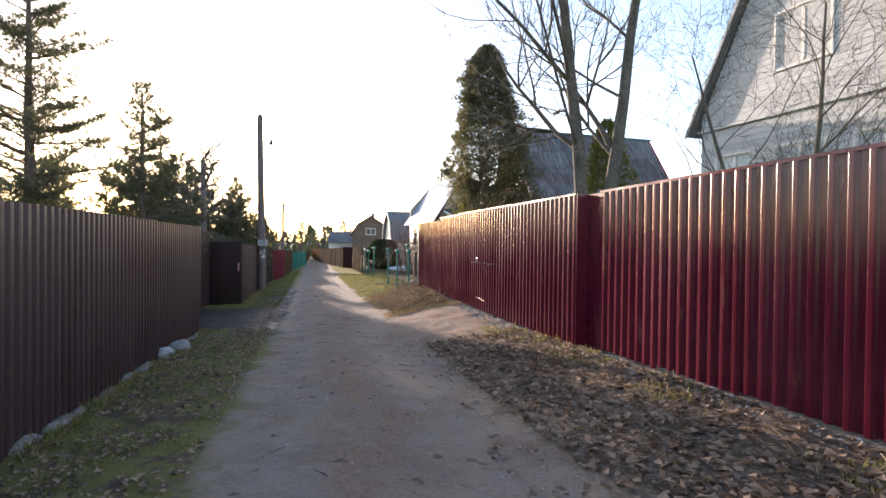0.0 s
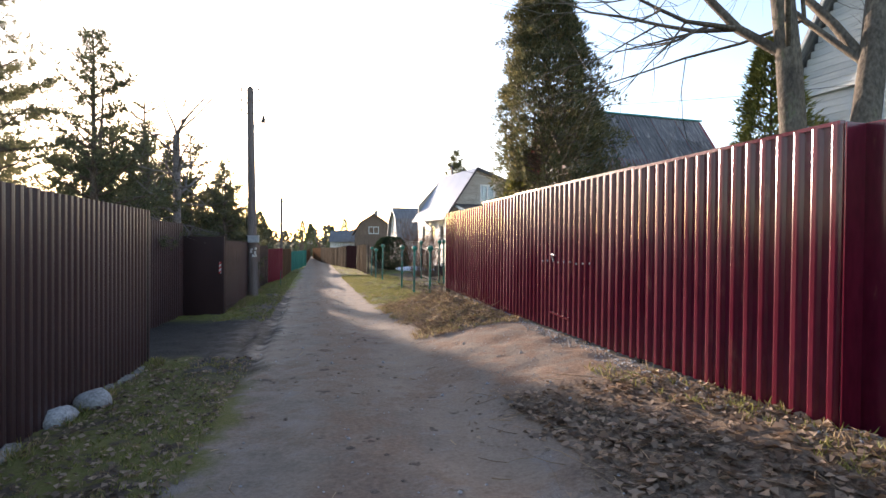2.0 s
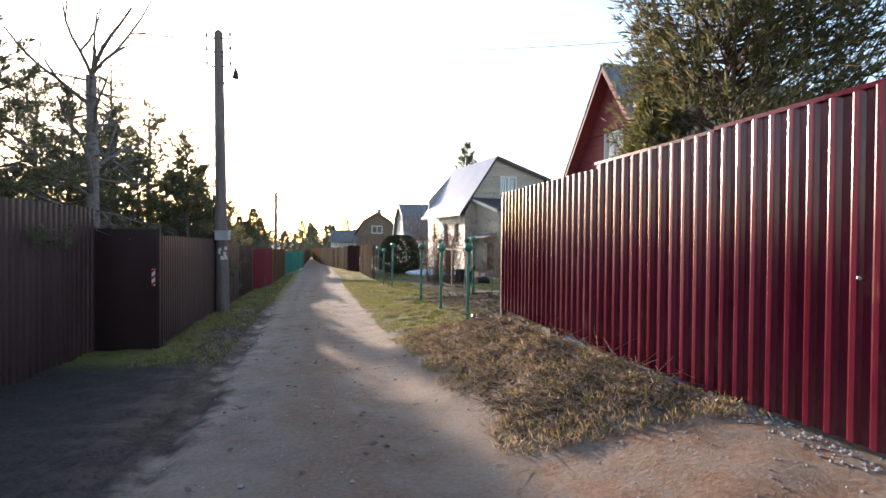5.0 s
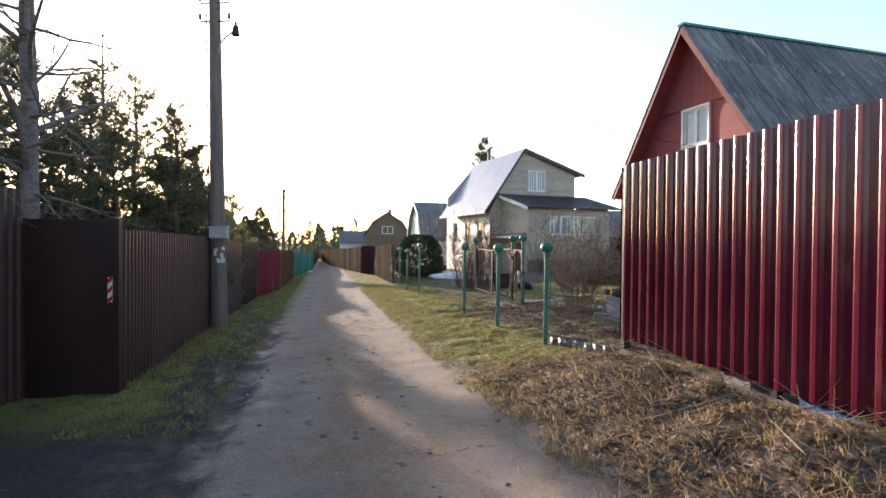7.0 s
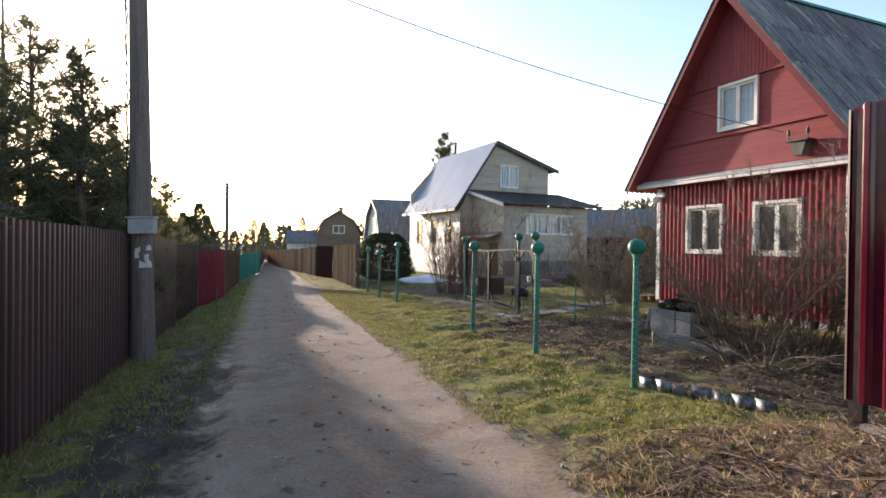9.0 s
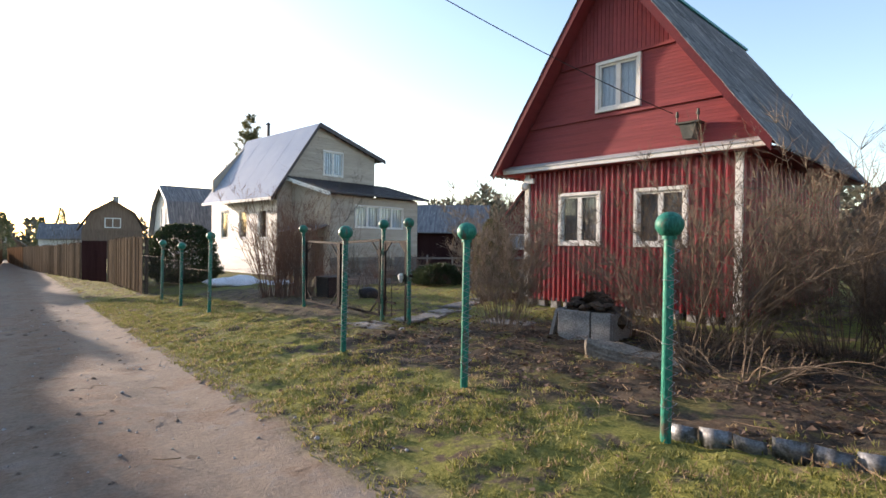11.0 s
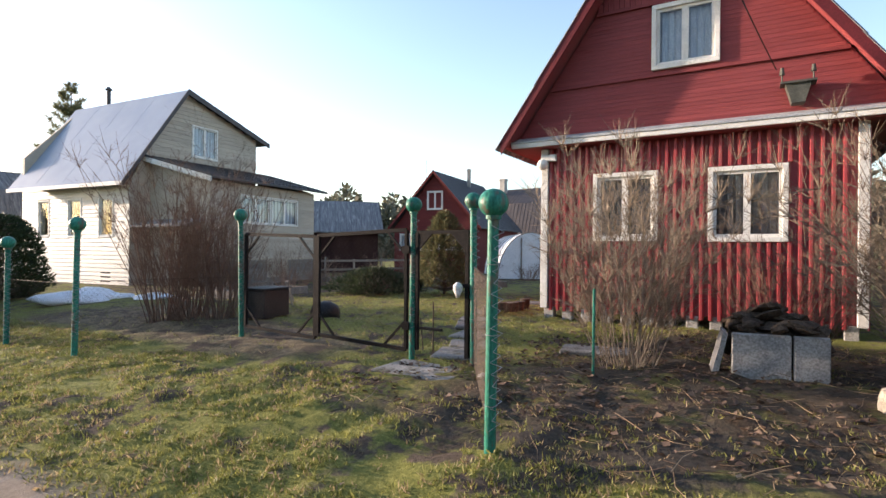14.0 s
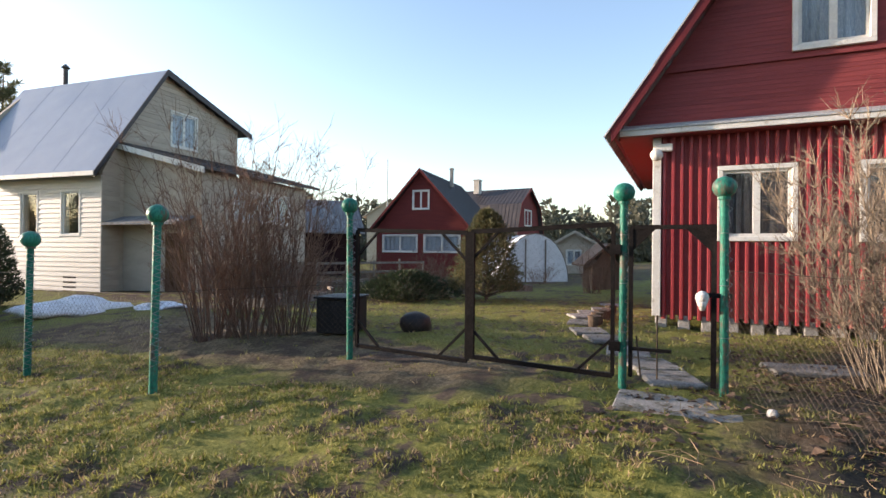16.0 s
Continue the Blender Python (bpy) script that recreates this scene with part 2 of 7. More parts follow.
HOUSE_RED_RIB = mat("red_corrugated_cladding", (0.30, 0.042, 0.047), (0.38, 0.062, 0.066), 2, 0.36, 0, 0.15, 60, (1, 1, 0.3), 0.06, (0.42, 0.19, 0.16), 2.5, (0.56, 0.76), grain=0.14, spec=0.45)
SLATE = mat("grey_corrugated_roofing", (0.10, 0.10, 0.108), (0.24, 0.238, 0.235), 2.5, 0.85, 0, 0.5, 30, (0.45, 4.5, 0.45), 0.2, (0.36, 0.35, 0.33), 2.2, (0.54, 0.66), grain=0.35)
TIN = mat("grey_metal_roofing", (0.22, 0.27, 0.35), (0.28, 0.33, 0.41), 0.8, 0.42, 0.0, 0.05, 60, vary=0.04, grain=0.06)
DARK_TIN = mat("dark_brown_metal_roofing", (0.05, 0.045, 0.048), (0.085, 0.075, 0.075), 2, 0.45, 0.0, 0.1, 60, vary=0.08, grain=0.15)
# cream siding, its tone lowered for the gable that lies in shade
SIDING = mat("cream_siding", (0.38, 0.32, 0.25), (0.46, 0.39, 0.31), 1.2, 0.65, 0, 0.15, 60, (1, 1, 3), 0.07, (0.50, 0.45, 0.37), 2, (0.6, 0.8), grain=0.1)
# the same siding whitened, sunlight on the west wall put into the colour
SUNLIT_SIDING = mat("sunlit_siding", (0.50, 0.475, 0.425), (0.60, 0.57, 0.515), 1.2, 0.5, 0, 0.15, 60, (1, 1, 3), 0.05, (0.5, 0.46, 0.40), 2, (0.62, 0.8), grain=0.08)
PLANK_GREY = mat("grey_painted_planks", (0.42, 0.43, 0.42), (0.52, 0.53, 0.51), 2, 0.75, 0, 0.3, 50, (0.6, 6, 6), 0.1, (0.30, 0.30, 0.29), 3, (0.6, 0.75), grain=0.15)
CONCRETE = mat("concrete", (0.26, 0.25, 0.235), (0.38, 0.365, 0.34), 4, 0.9, 0, 0.5, 50, vary=0.15, dirt=(0.14, 0.13, 0.11), dirt_scale=4, dirt_at=(0.56, 0.7))
BEIGE_STONE = mat("beige_stone", (0.20, 0.175, 0.14), (0.34, 0.30, 0.245), 4, 0.9, 0, 0.6, 30, vary=0.1, dirt=(0.12, 0.105, 0.08), dirt_scale=5, dirt_at=(0.55, 0.7))
BARGE_RED = mat("dark_maroon_paint", (0.10, 0.014, 0.018), (0.14, 0.02, 0.024), 3, 0.6, 0, 0.2, 50, grain=0.2)
STONE = mat("pale_stone", (0.30, 0.295, 0.28), (0.46, 0.45, 0.43), 5, 0.85, 0, 0.5, 40, vary=0.15)
# near-black that stands in for unlit rooms and the cellar vent's opening
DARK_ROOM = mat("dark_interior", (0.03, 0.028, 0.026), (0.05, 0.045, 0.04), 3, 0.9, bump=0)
CURTAIN = mat("net_curtain", (0.35, 0.39, 0.46), (0.55, 0.58, 0.62), 14, 0.9, 0, 0.2, 60, (4, 1, 0.5))
BOX_GREY = mat("grey_box_paint", (0.34, 0.35, 0.36), (0.45, 0.46, 0.46), 5, 0.55, 0.1, 0.1, 50)
# net curtain darkened in its colour for the dim lower rooms
CURTAIN_DIM = mat("dimmed_net_curtain", (0.10, 0.095, 0.10), (0.19, 0.175, 0.18), 14, 0.9, 0, 0.2, 60, (4, 1, 0.5))
GLASS = glass("window_glass", (0.85, 0.9, 0.92))


def ground_material():
    m = bpy.data.materials.new("lane_ground")
    m.use_nodes = True
    nt = m.node_tree
    bsdf = nt.nodes["Principled BSDF"]
    N = nt.nodes.new
    pos = N("ShaderNodeNewGeometry").outputs["Position"]
    sep = N("ShaderNodeSeparateXYZ")
    nt.links.new(pos, sep.inputs[0])
    X, Y = sep.outputs[0], sep.outputs[1]

    def op(kind, a, b=0.0, c=0.0):
        n = N("ShaderNodeMath")
        n.operation = kind
        for i, v in enumerate((a, b, c)):
            if isinstance(v, (int, float)):
                n.inputs[i].default_value = v
            else:
                nt.links.new(v, n.inputs[i])
        return n.outputs[0]

    def step(v, a, b):
        n = N("ShaderNodeMapRange")
        n.interpolation_type = "SMOOTHSTEP"
        n.inputs["From Min"].default_value, n.inputs["From Max"].default_value = a, b
        nt.links.new(v, n.inputs["Value"])
        return n.outputs[0]

    def fog(scale, detail=5, rough=0.6):
        n = N("ShaderNodeTexNoise")
        n.inputs["Scale"].default_value, n.inputs["Detail"].default_value, n.inputs["Roughness"].default_value = scale, detail, rough
        nt.links.new(pos, n.inputs["Vector"])
        return n.outputs[0]

    def ramp(fac, *stops):
        n = N("ShaderNodeValToRGB")
        e = n.color_ramp.elements
        while len(e) < len(stops):
            e.new(0.5)
        for el, (p, c) in zip(e, stops):
            el.position, el.color = p, (*c, 1)
        nt.links.new(fac, n.inputs[0])
        return n.outputs[0]

    def mix(fac, a, b):
        n = N("ShaderNodeMix")
        n.data_type = "RGBA"
        nt.links.new(fac, n.inputs["Factor"])
        nt.links.new(a, n.inputs[6])
        nt.links.new(b, n.inputs[7])
        return n.outputs[2]

    u = op("MULTIPLY_ADD", Y, 0.246, X)
    n1, n2, n3, n4 = fog(0.55), fog(3.0, 6, 0.65), fog(28, 6, 0.7), fog(120, 3)
    wob = op("MULTIPLY_ADD", n1, 1.2, op("MULTIPLY_ADD", n2, 0.7, -0.95))
    uw = op("ADD", u, wob)
    # packed earth of the lane, sandy in the wheel tracks
    earth = ramp(op("MULTIPLY_ADD", n3, 0.5, op("MULTIPLY", n2, 0.5)), (0.3, (0.14, 0.113, 0.09)), (0.5, (0.24, 0.196, 0.156)), (0.72, (0.34, 0.28, 0.222)))
    sandy = ramp(n3, (0.3, (0.25, 0.195, 0.147)), (0.7, (0.365, 0.288, 0.217)))
    track = op("MULTIPLY", op("ADD", step(n1, 0.46, 0.6), step(op("ABSOLUTE", op("ADD", uw, -1.35)), 0.6, 0.1)), 0.45)
    soil = ramp(n3, (0.3, (0.055, 0.042, 0.033)), (0.7, (0.135, 0.10, 0.075)))
    road = mix(track, earth, sandy)
    gravelly = ramp(n4, (0.35, (0.13, 0.12, 0.11)), (0.65, (0.36, 0.33, 0.30)))
    road = mix(op("MULTIPLY", step(n2, 0.53, 0.66), 0.6), road, gravelly)
    rusty = ramp(n3, (0.3, (0.145, 0.092, 0.065)), (0.7, (0.29, 0.20, 0.14)))
    road = mix(op("MULTIPLY", step(fog(1.3, 7, 0.7), 0.52, 0.64), 0.7), road, rusty)
    crown = op("MULTIPLY", step(op("ABSOLUTE", op("ADD", uw, -0.5)), 0.55, 0.15), step(n2, 0.4, 0.55))
    road = mix(op("MULTIPLY", crown, 0.75), road, rusty)
    road = mix(op("MULTIPLY", step(fog(4.5, 3, 0.5), 0.66, 0.72), 0.75), road, soil)
    moss = ramp(op("MULTIPLY_ADD", n3, 0.6, op("MULTIPLY", n4, 0.4)), (0.32, (0.06, 0.066, 0.02)), (0.5, (0.17, 0.172, 0.045)), (0.68, (0.35, 0.315, 0.105)))
    straw = ramp(n3, (0.3, (0.12, 0.092, 0.058)), (0.7, (0.30, 0.24, 0.15)))
    litter = ramp(op("MULTIPLY_ADD", n3, 0.7, op("MULTIPLY", n4, 0.3)), (0.32, (0.06, 0.043, 0.032)), (0.5, (0.165, 0.122, 0.088)), (0.66, (0.33, 0.26, 0.19)))
    mulch = ramp(op("MULTIPLY_ADD", n3, 0.7, op("MULTIPLY", n4, 0.3)), (0.32, (0.028, 0.02, 0.016)), (0.5, (0.075, 0.051, 0.04)), (0.68, (0.17, 0.12, 0.09)))
    grass = mix(step(n2, 0.52, 0.68), moss, straw)
    grass = mix(step(op("MULTIPLY_ADD", n1, 0.35, op("MULTIPLY", n2, 0.65)), 0.50, 0.58), grass, soil)
    # leaf litter under the red fence, bare apron in front of its gate
    by_fence = op("MULTIPLY", op("MULTIPLY", step(uw, 1.2, 1.6), step(uw, 5.0, 4.3)), step(Y, 19.2, 17.8))
    apron = op("MULTIPLY", step(Y, 8.6, 9.6), step(Y, 13.4, 12.4))
    east = mix(by_fence, grass, mix(apron, litter, mix(step(n2, 0.42, 0.56), earth, rusty)))
    damp = ramp(n3, (0.3, (0.03, 0.026, 0.022)), (0.7, (0.085, 0.072, 0.06)))
    # dug soil of the front garden
    bed = op("MULTIPLY", op("MULTIPLY", step(uw, 3.55, 4.0), step(uw, 10.0, 9.0)), op("MULTIPLY", step(Y, 18, 19), step(Y, 26.6, 25.6)))
    east = mix(op("MULTIPLY", bed, 0.95), east, mix(op("MULTIPLY", step(fog(1.7, 6, 0.65), 0.52, 0.6), 0.45), mix(step(n2, 0.40, 0.52), mulch, mix(step(n1, 0.42, 0.58), soil, damp)), grass))
    # bare ground round the tall bush before the cream house
    bare = op("MULTIPLY", op("MULTIPLY", step(uw, 4.3, 4.9), step(X, -0.7, -1.3)), op("MULTIPLY", step(Y, 27.5, 28.5), step(Y, 37, 35)))
    east = mix(op("MULTIPLY", bare, 0.85), east, mix(step(n2, 0.4, 0.58), litter, soil))
    plots = op("MULTIPLY", op("MULTIPLY", step(op("MULTIPLY_ADD", n1, 2.5, Y), 35.6, 36.6), step(Y, 60, 50)), step(X, -2.0, -1.0))
    east = mix(op("MULTIPLY", plots, step(n2, 0.36, 0.52)), east, mulch)
    on_road = op("MULTIPLY", step(uw, -0.95, -0.6), step(uw, 2.1, 1.7))
    drive = op("MULTIPLY", op("MULTIPLY", step(Y, 11.6, 12.3), step(Y, 17.6, 16.2)), op("MULTIPLY", step(u, -0.2, -1.0), step(u, -9.0, -8.0)))
    weedy = mix(op("MULTIPLY", step(Y, 13, 11), op("MULTIPLY", step(n3, 0.35, 0.6), 0.45)), grass, mulch)
    west = mix(op("MULTIPLY", drive, step(n2, 0.22, 0.38)), weedy, damp)
    rut = op("MULTIPLY", op("MULTIPLY", step(op("ABSOLUTE", op("ADD", uw, 1.1)), 0.8, 0.5), step(Y, 9.0, 11.5)), step(Y, 28, 24))
    west = mix(rut, west, damp)
    col = mix(step(u, 0.4, 0.7), west, east)
    col = mix(on_road, col, road)
    nt.links.new(col, bsdf.inputs["Base Color"])
    wet = op("MULTIPLY", rut, step(n2, 0.46, 0.56))
    nt.links.new(op("MULTIPLY_ADD", wet, -0.28, 0.92), bsdf.inputs["Roughness"])
    bsdf.inputs["Specular IOR Level"].default_value = 0.1
    b1 = N("ShaderNodeBump")
    b1.inputs["Strength"].default_value, b1.inputs["Distance"].default_value = 0.7, 0.035
    nt.links.new(op("MULTIPLY_ADD", n3, 0.7, op("MULTIPLY_ADD", n4, 0.3, op("MULTIPLY", n2, 0.6))), b1.inputs["Height"])
    nt.links.new(b1.outputs[0], bsdf.inputs["Normal"])
    return m


GROUND = ground_material()


def spread(stops):
    """Line positions from (start, step) pairs up to the last start."""
    out = []
    for (a, s), (b, _) in zip(stops, stops[1:]):
        n = max(1, round((b - a) / s))
        out += [a + (b - a) * i / n for i in range(n)]
    return out + [stops[-1][0]]


def build_ground():
    us = spread([(-900, 150), (-150, 25), (-50, 5), (-15, 1.0), (-4, 0.1), (5.2, 0.16), (9, 0.35), (16, 1.5), (50, 25), (150, 150), (900, 1)])
    ys = spread([(-700, 150), (-100, 20), (-20, 2), (-2, 0.1), (34, 0.4), (60, 2), (140, 20), (300, 150), (1500, 1)])
    verts = [(u - 0.246 * y, y, ground_z(u - 0.246 * y, y)) for y in ys for u in us]
    w = len(us)
    road_faces, ground_faces = [], []
    for j in range(len(ys) - 1):
        for i in range(w - 1):
            cu, cy = (us[i] + us[i + 1]) / 2, (ys[j] + ys[j + 1]) / 2
            wob = 0.12 * noise.noise((cu * 0.8, cy * 0.8, 3.0))
            f = (j * w + i, j * w + i + 1, (j + 1) * w + i + 1, (j + 1) * w + i)
            (road_faces if -0.75 < cu + wob < 1.9 and -20 < cy < 140 else ground_faces).append(f)
    for name, faces, label in (("road", road_faces, "unpaved lane of packed brown earth with wheel tracks"),
                               ("ground", ground_faces, "uneven verge and gardens of grass, moss, soil and leaf litter")):
        used = sorted({i for f in faces for i in f})
        at = {k: n for n, k in enumerate(used)}
        me = bpy.data.meshes.new(name)
        me.from_pydata([verts[k] for k in used], [], [[at[k] for k in f] for f in faces])
        me.materials.append(GROUND)
        me.shade_smooth()
        tagged(new(name, me), label, name, kind="structure")


build_ground()


# ---- fences of profiled sheet ----
def sheet_mesh(name, width, height, material, pitch=0.15, deep=0.028, crest=0.048, slope=0.02, lift=0.0):
    """One profiled steel sheet: ribs run upright, its face towards -y, its foot at z 0."""
    n = max(1, round(width / pitch))
    p = width / n
    line = []
    for i in range(n):
        a = i * p
        c0, c1, e = a + p - crest - slope, a + p - slope, 0.008
        line += [(a, 0.0), (a + p - crest - 2 * slope, 0.0), (c0 - 0.6 * e, -deep + 0.84 * e), (c0 + 0.15 * e, -deep + 0.27 * e), (c0 + 1.2 * e, -deep),
                 (c1 - 1.2 * e, -deep), (c1 - 0.15 * e, -deep + 0.27 * e), (c1 + 0.6 * e, -deep + 0.84 * e)]
    line.append((width, 0.0))
    bm = bmesh.new()
    rows = []
    for y_off, zs in ((0.0, (0, height / 3, 2 * height / 3, height)),):
        for z in zs:
            rows.append([bm.verts.new((x, y, z + (lift * x / width if z else 0))) for x, y in line])
    for lo, hi in zip(rows, rows[1:]):
        for i in range(len(line) - 1):
            bm.faces.new((lo[i], lo[i + 1], hi[i + 1], hi[i]))
    bm.normal_update()
    bmesh.ops.solidify(bm, geom=list(bm.faces), thickness=-0.003)
    return mesh_of(name, bm, material)


def along(p, q):
    """Pose at p whose x axis runs to q (level)."""
    return pose(p[0], p[1], 0, 0, 0, math.degrees(math.atan2(q[1] - p[1], q[0] - p[0])))


def sheet_fence(p, q, top, material, label, crest=0.05, flip=False, sheet=1.15, foot=0.05, cap=None, name="sheet_fence", tops=None, jitter=0.004, pitch=0.15, rails=True, feet=None):
    """A fence from p to q. Seen side is to the right of the way p to q. tops: height at each end."""
    root = thing(name, along(p, q), label, "fence", kind="")
    length = math.hypot(q[0] - p[0], q[1] - p[1])
    n = max(1, round(length / sheet))
    w = length / n
    rnd = random.Random(int(abs(p[0] * 100) + abs(q[1] * 10)))
    t0, t1 = tops or (top, top)
    meshes = {}
    for i in range(n):
        f = (i + 0.5) / n
        x, y = p[0] + (q[0] - p[0]) * f, p[1] + (q[1] - p[1]) * f
        hi = t0 + (t1 - t0) * f + rnd.uniform(-jitter, jitter)
        lo = (feet[0] + (feet[1] - feet[0]) * f) if feet else level(x, y) + foot
        key = round(hi - lo, 2)
        if key not in meshes:
            meshes[key] = sheet_mesh("sheet", w + 0.01, hi - lo, material, pitch, crest=crest)
        s = part("sheet", meshes[key], None, root)
        s.matrix_basis = pose(i * w, rnd.uniform(0, 1) * 0.002 - 0.004 * (i % 2), lo, 0, rnd.uniform(-0.12, 0.12), 0)
    for i in range(0, n + 1, 2):
        f = i / n
        x, y = p[0] + (q[0] - p[0]) * f, p[1] + (q[1] - p[1]) * f
        hi = t0 + (t1 - t0) * f
        bm = bmesh.new()
        box(bm, i * w - 0.03, i * w + 0.03, 0.05, 0.11, level(x, y) - 0.4, hi - 0.06)
        part("post", bm, STEEL, root)
    if rails:
        for h in (0.35, 1.65):
            bm = bmesh.new()
            bar(bm, (0, 0.03, level(*p) + h), (length, 0.03, level(*q) + h), 0.04, 0.04)
            part("rail", bm, STEEL, root)
    if cap:
        bm = bmesh.new()
        bar(bm, (0, -0.008, t0 + 0.008), (length, -0.008, t1 + 0.008), 0.045, 0.03)
        part("cap_strip", bm, cap, root)
    return root


def right_line(y):
    return (1.83 - 0.2465 * (y - 7.3), y)


def left_line(y):
    return (-5.40 - 0.246 * (y - 11.82), y)


def lane_fences():
    # red fence east of the lane; the seen side faces west
    def r(y, back=0.0):
        x, yy = right_line(y)
        return (x + 0.97 * back, yy + 0.24 * back)
    sheet_fence(r(6.9, 0.13), r(-9.0, 0.09), 2.16, RED_SHEET, "tall red profiled steel sheet fence beside leaf litter", cap=RED_SHEET, foot=0.04)
    # flat sheet that closes the joint
    root = thing("fence_filler", along(r(7.34, 0.14), r(6.88, 0.14)), "flat dark red sheet closing the joint of the red fence", "fence panel")
    bm = bmesh.new()
    box(bm, 0, 0.46, 0, 0.004, 0.08, 2.165)
    part("flat_sheet", bm, RED_SHEET, root)
    bm = bmesh.new()
    box(bm, -0.05, 0.02, 0.02, 0.08, -0.3, 2.1)
    part("post", bm, RED_SHEET, root)
    bm = bmesh.new()
    box(bm, 0.075, 0.085, -0.165, 0.0, 0.07, 2.165)
    part("end_strip", bm, RED_SHEET, root)
    # gate leaf and fence beyond it
    sheet_fence(r(9.6), r(7.3), 2.16, RED_SHEET, "red profiled sheet fence panel with sun-faded ribs", cap=RED_SHEET, feet=(0.08, 0.07))
    gate = sheet_fence(r(13.1), r(9.6), 2.17, RED_SHEET, "dented red profiled sheet gate with a steel handle", cap=RED_SHEET, feet=(0.06, 0.06), name="sheet_gate")
    bm = bmesh.new()
    for a, b in (((1.58, -0.045, 1.16), (1.58, -0.02, 1.16)), ((1.58, -0.06, 1.16), (1.68, -0.06, 1.15)), ((1.58, -0.06, 1.16), (1.58, -0.03, 1.05))):
        tube(bm, a, b, 0.014, 0.012, 8)
    part("handle", bm, ZINC, gate, "worn steel handle")
    for i in range(9):
        bm = bmesh.new()
        ball(bm, (1.2 + i * 0.18, -0.03, 1.05 + 0.01 * (i % 3)), 0.014, 8, 6)
        part("rivet", bm, ZINC, gate)
    bm = bmesh.new()
    bar(bm, (1.5, -0.035, 0.3), (2.1, -0.035, 0.27), 0.02, 0.03)
    part("bolt_bar", bm, RED_SHEET, gate)
    sheet_fence(r(14.94), r(13.1), 2.15, RED_SHEET, "red profiled sheet fence panel beside the gate", cap=RED_SHEET, feet=(0.04, 0.05))
    sheet_fence(r(18.05), r(14.96), 2.08, RED_SHEET, "red profiled sheet fence end standing on a timber sill", cap=None, tops=(2.09, 2.1), feet=(0.10, 0.06), name="sheet_fence")
    # return of the fence into the garden
    sheet_fence((7.5, 20.6), r(18.05), 2.08, DARK_SHEET, "back of a red sheet fence along the garden", feet=(-0.1, 0.1))
    # pale timber sill and concrete pieces under the last stretch
    sill = thing("timber_sill", along(r(17.9, -0.08), r(13.6, -0.16)), "pale weathered timber under the red fence", "plank")
    for a, b in ((0, 1.55), (1.6, 3.1), (3.15, 4.3)):
        bm = bmesh.new()
        bar(bm, (a, 0, ground_z(*r(17.9 - a, -0.1)) + 0.075), (b, 0.01, ground_z(*r(17.9 - b, -0.1)) + 0.075), 0.06, 0.08)
        part("plank", bm, GREY_WOOD, sill)
    # brown fence west of the lane; the seen side faces east
    sheet_fence(left_line(-9.0), left_line(11.82), 1.79, BROWN_SHEET, "brown profiled steel sheet fence over concrete lumps", tops=(1.84, 1.77), foot=0.02, crest=0.062)
    sheet_fence(left_line(11.82), (-8.2, 11.3), 1.77, BROWN_SHEET, "brown sheet fence turning the corner", foot=0.02)
    sheet_fence((-7.0, 13.2), (-7.92, 18.0), 1.76, BROWN_SHEET, "recessed brown sheet fence beside a driveway", foot=-0.05)
    leaf = thing("gate_leaf", along((-7.92, 18.02), (-6.88, 18.22)), "dark brown sheet gate leaf with a red and white reflector", "gate")
    lo = level(-7.4, 18.1)
    bm = bmesh.new()
    box(bm, 0, 1.06, 0, 0.03, lo - 0.08, 1.42, 0.006)
    part("panel", bm, DARK_SHEET, leaf)
    for x in (0.0, 1.03):
        bm = bmesh.new()
        box(bm, x - 0.02, x + 0.04, -0.02, 0.05, lo - 0.2, 1.43)
        part("stile", bm, DARK_SHEET, leaf)
    bm = bmesh.new()
    box(bm, 0.945, 1.0, -0.03, -0.022, 0.42, 0.72)
    strip = part("reflector", bm, WHITE_PAINT, leaf, "red and white striped reflector")
    bm = bmesh.new()
    for z in (0.45, 0.57, 0.69):
        prism(bm, [(0.945, z - 0.05), (1.0, z), (1.0, z + 0.055), (0.945, z + 0.005)], -0.036, -0.0305)
    part("red_stripe", bm, SIGNAL_RED, strip)
    sheet_fence((-6.9, 18.3), (-8.05, 22.97), 1.3, BROWN_SHEET, "dark brown profiled sheet fence behind a pole", tops=(1.31, 1.27), foot=-0.02, pitch=0.13)
    sheet_fence((-8.05, 22.99), (-9.25, 27.9), 1.2, BROWN_SHEET, "dark brown profiled sheet fence along the verge", tops=(1.25, 1.15), foot=-0.02, pitch=0.13)
    sheet_fence((-9.3, 28.0), (-10.25, 32.0), 1.05, DARK_SHEET, "dark brown sheet gate set in the fence", foot=-0.02, name="sheet_gate")
    sheet_fence((-10.22, 32.05), (-10.45, 35.3), 0.86, MAROON_SHEET, "maroon profiled sheet gate by the verge", foot=-0.02, name="sheet_gate")
    board_fence((-10.5, 35.4), (-12.7, 45.0), 1.7, BROWN_WOOD, "reddish brown board fence along the lane")
    board_fence((-12.8, 45.1), (-14.6, 57.0), 1.5, GREEN_WOOD, "faded green board fence along the lane")
    board_fence((-14.8, 57.2), (-24.0, 96.0), 1.5, BROWN_WOOD, "distant grey board fence along the lane")
    # east side beyond the gardens
    board_fence((-7.5, 44.4), (-5.69, 37.0), 1.8, TAN_WOOD, "weathered grey board fence along the lane")
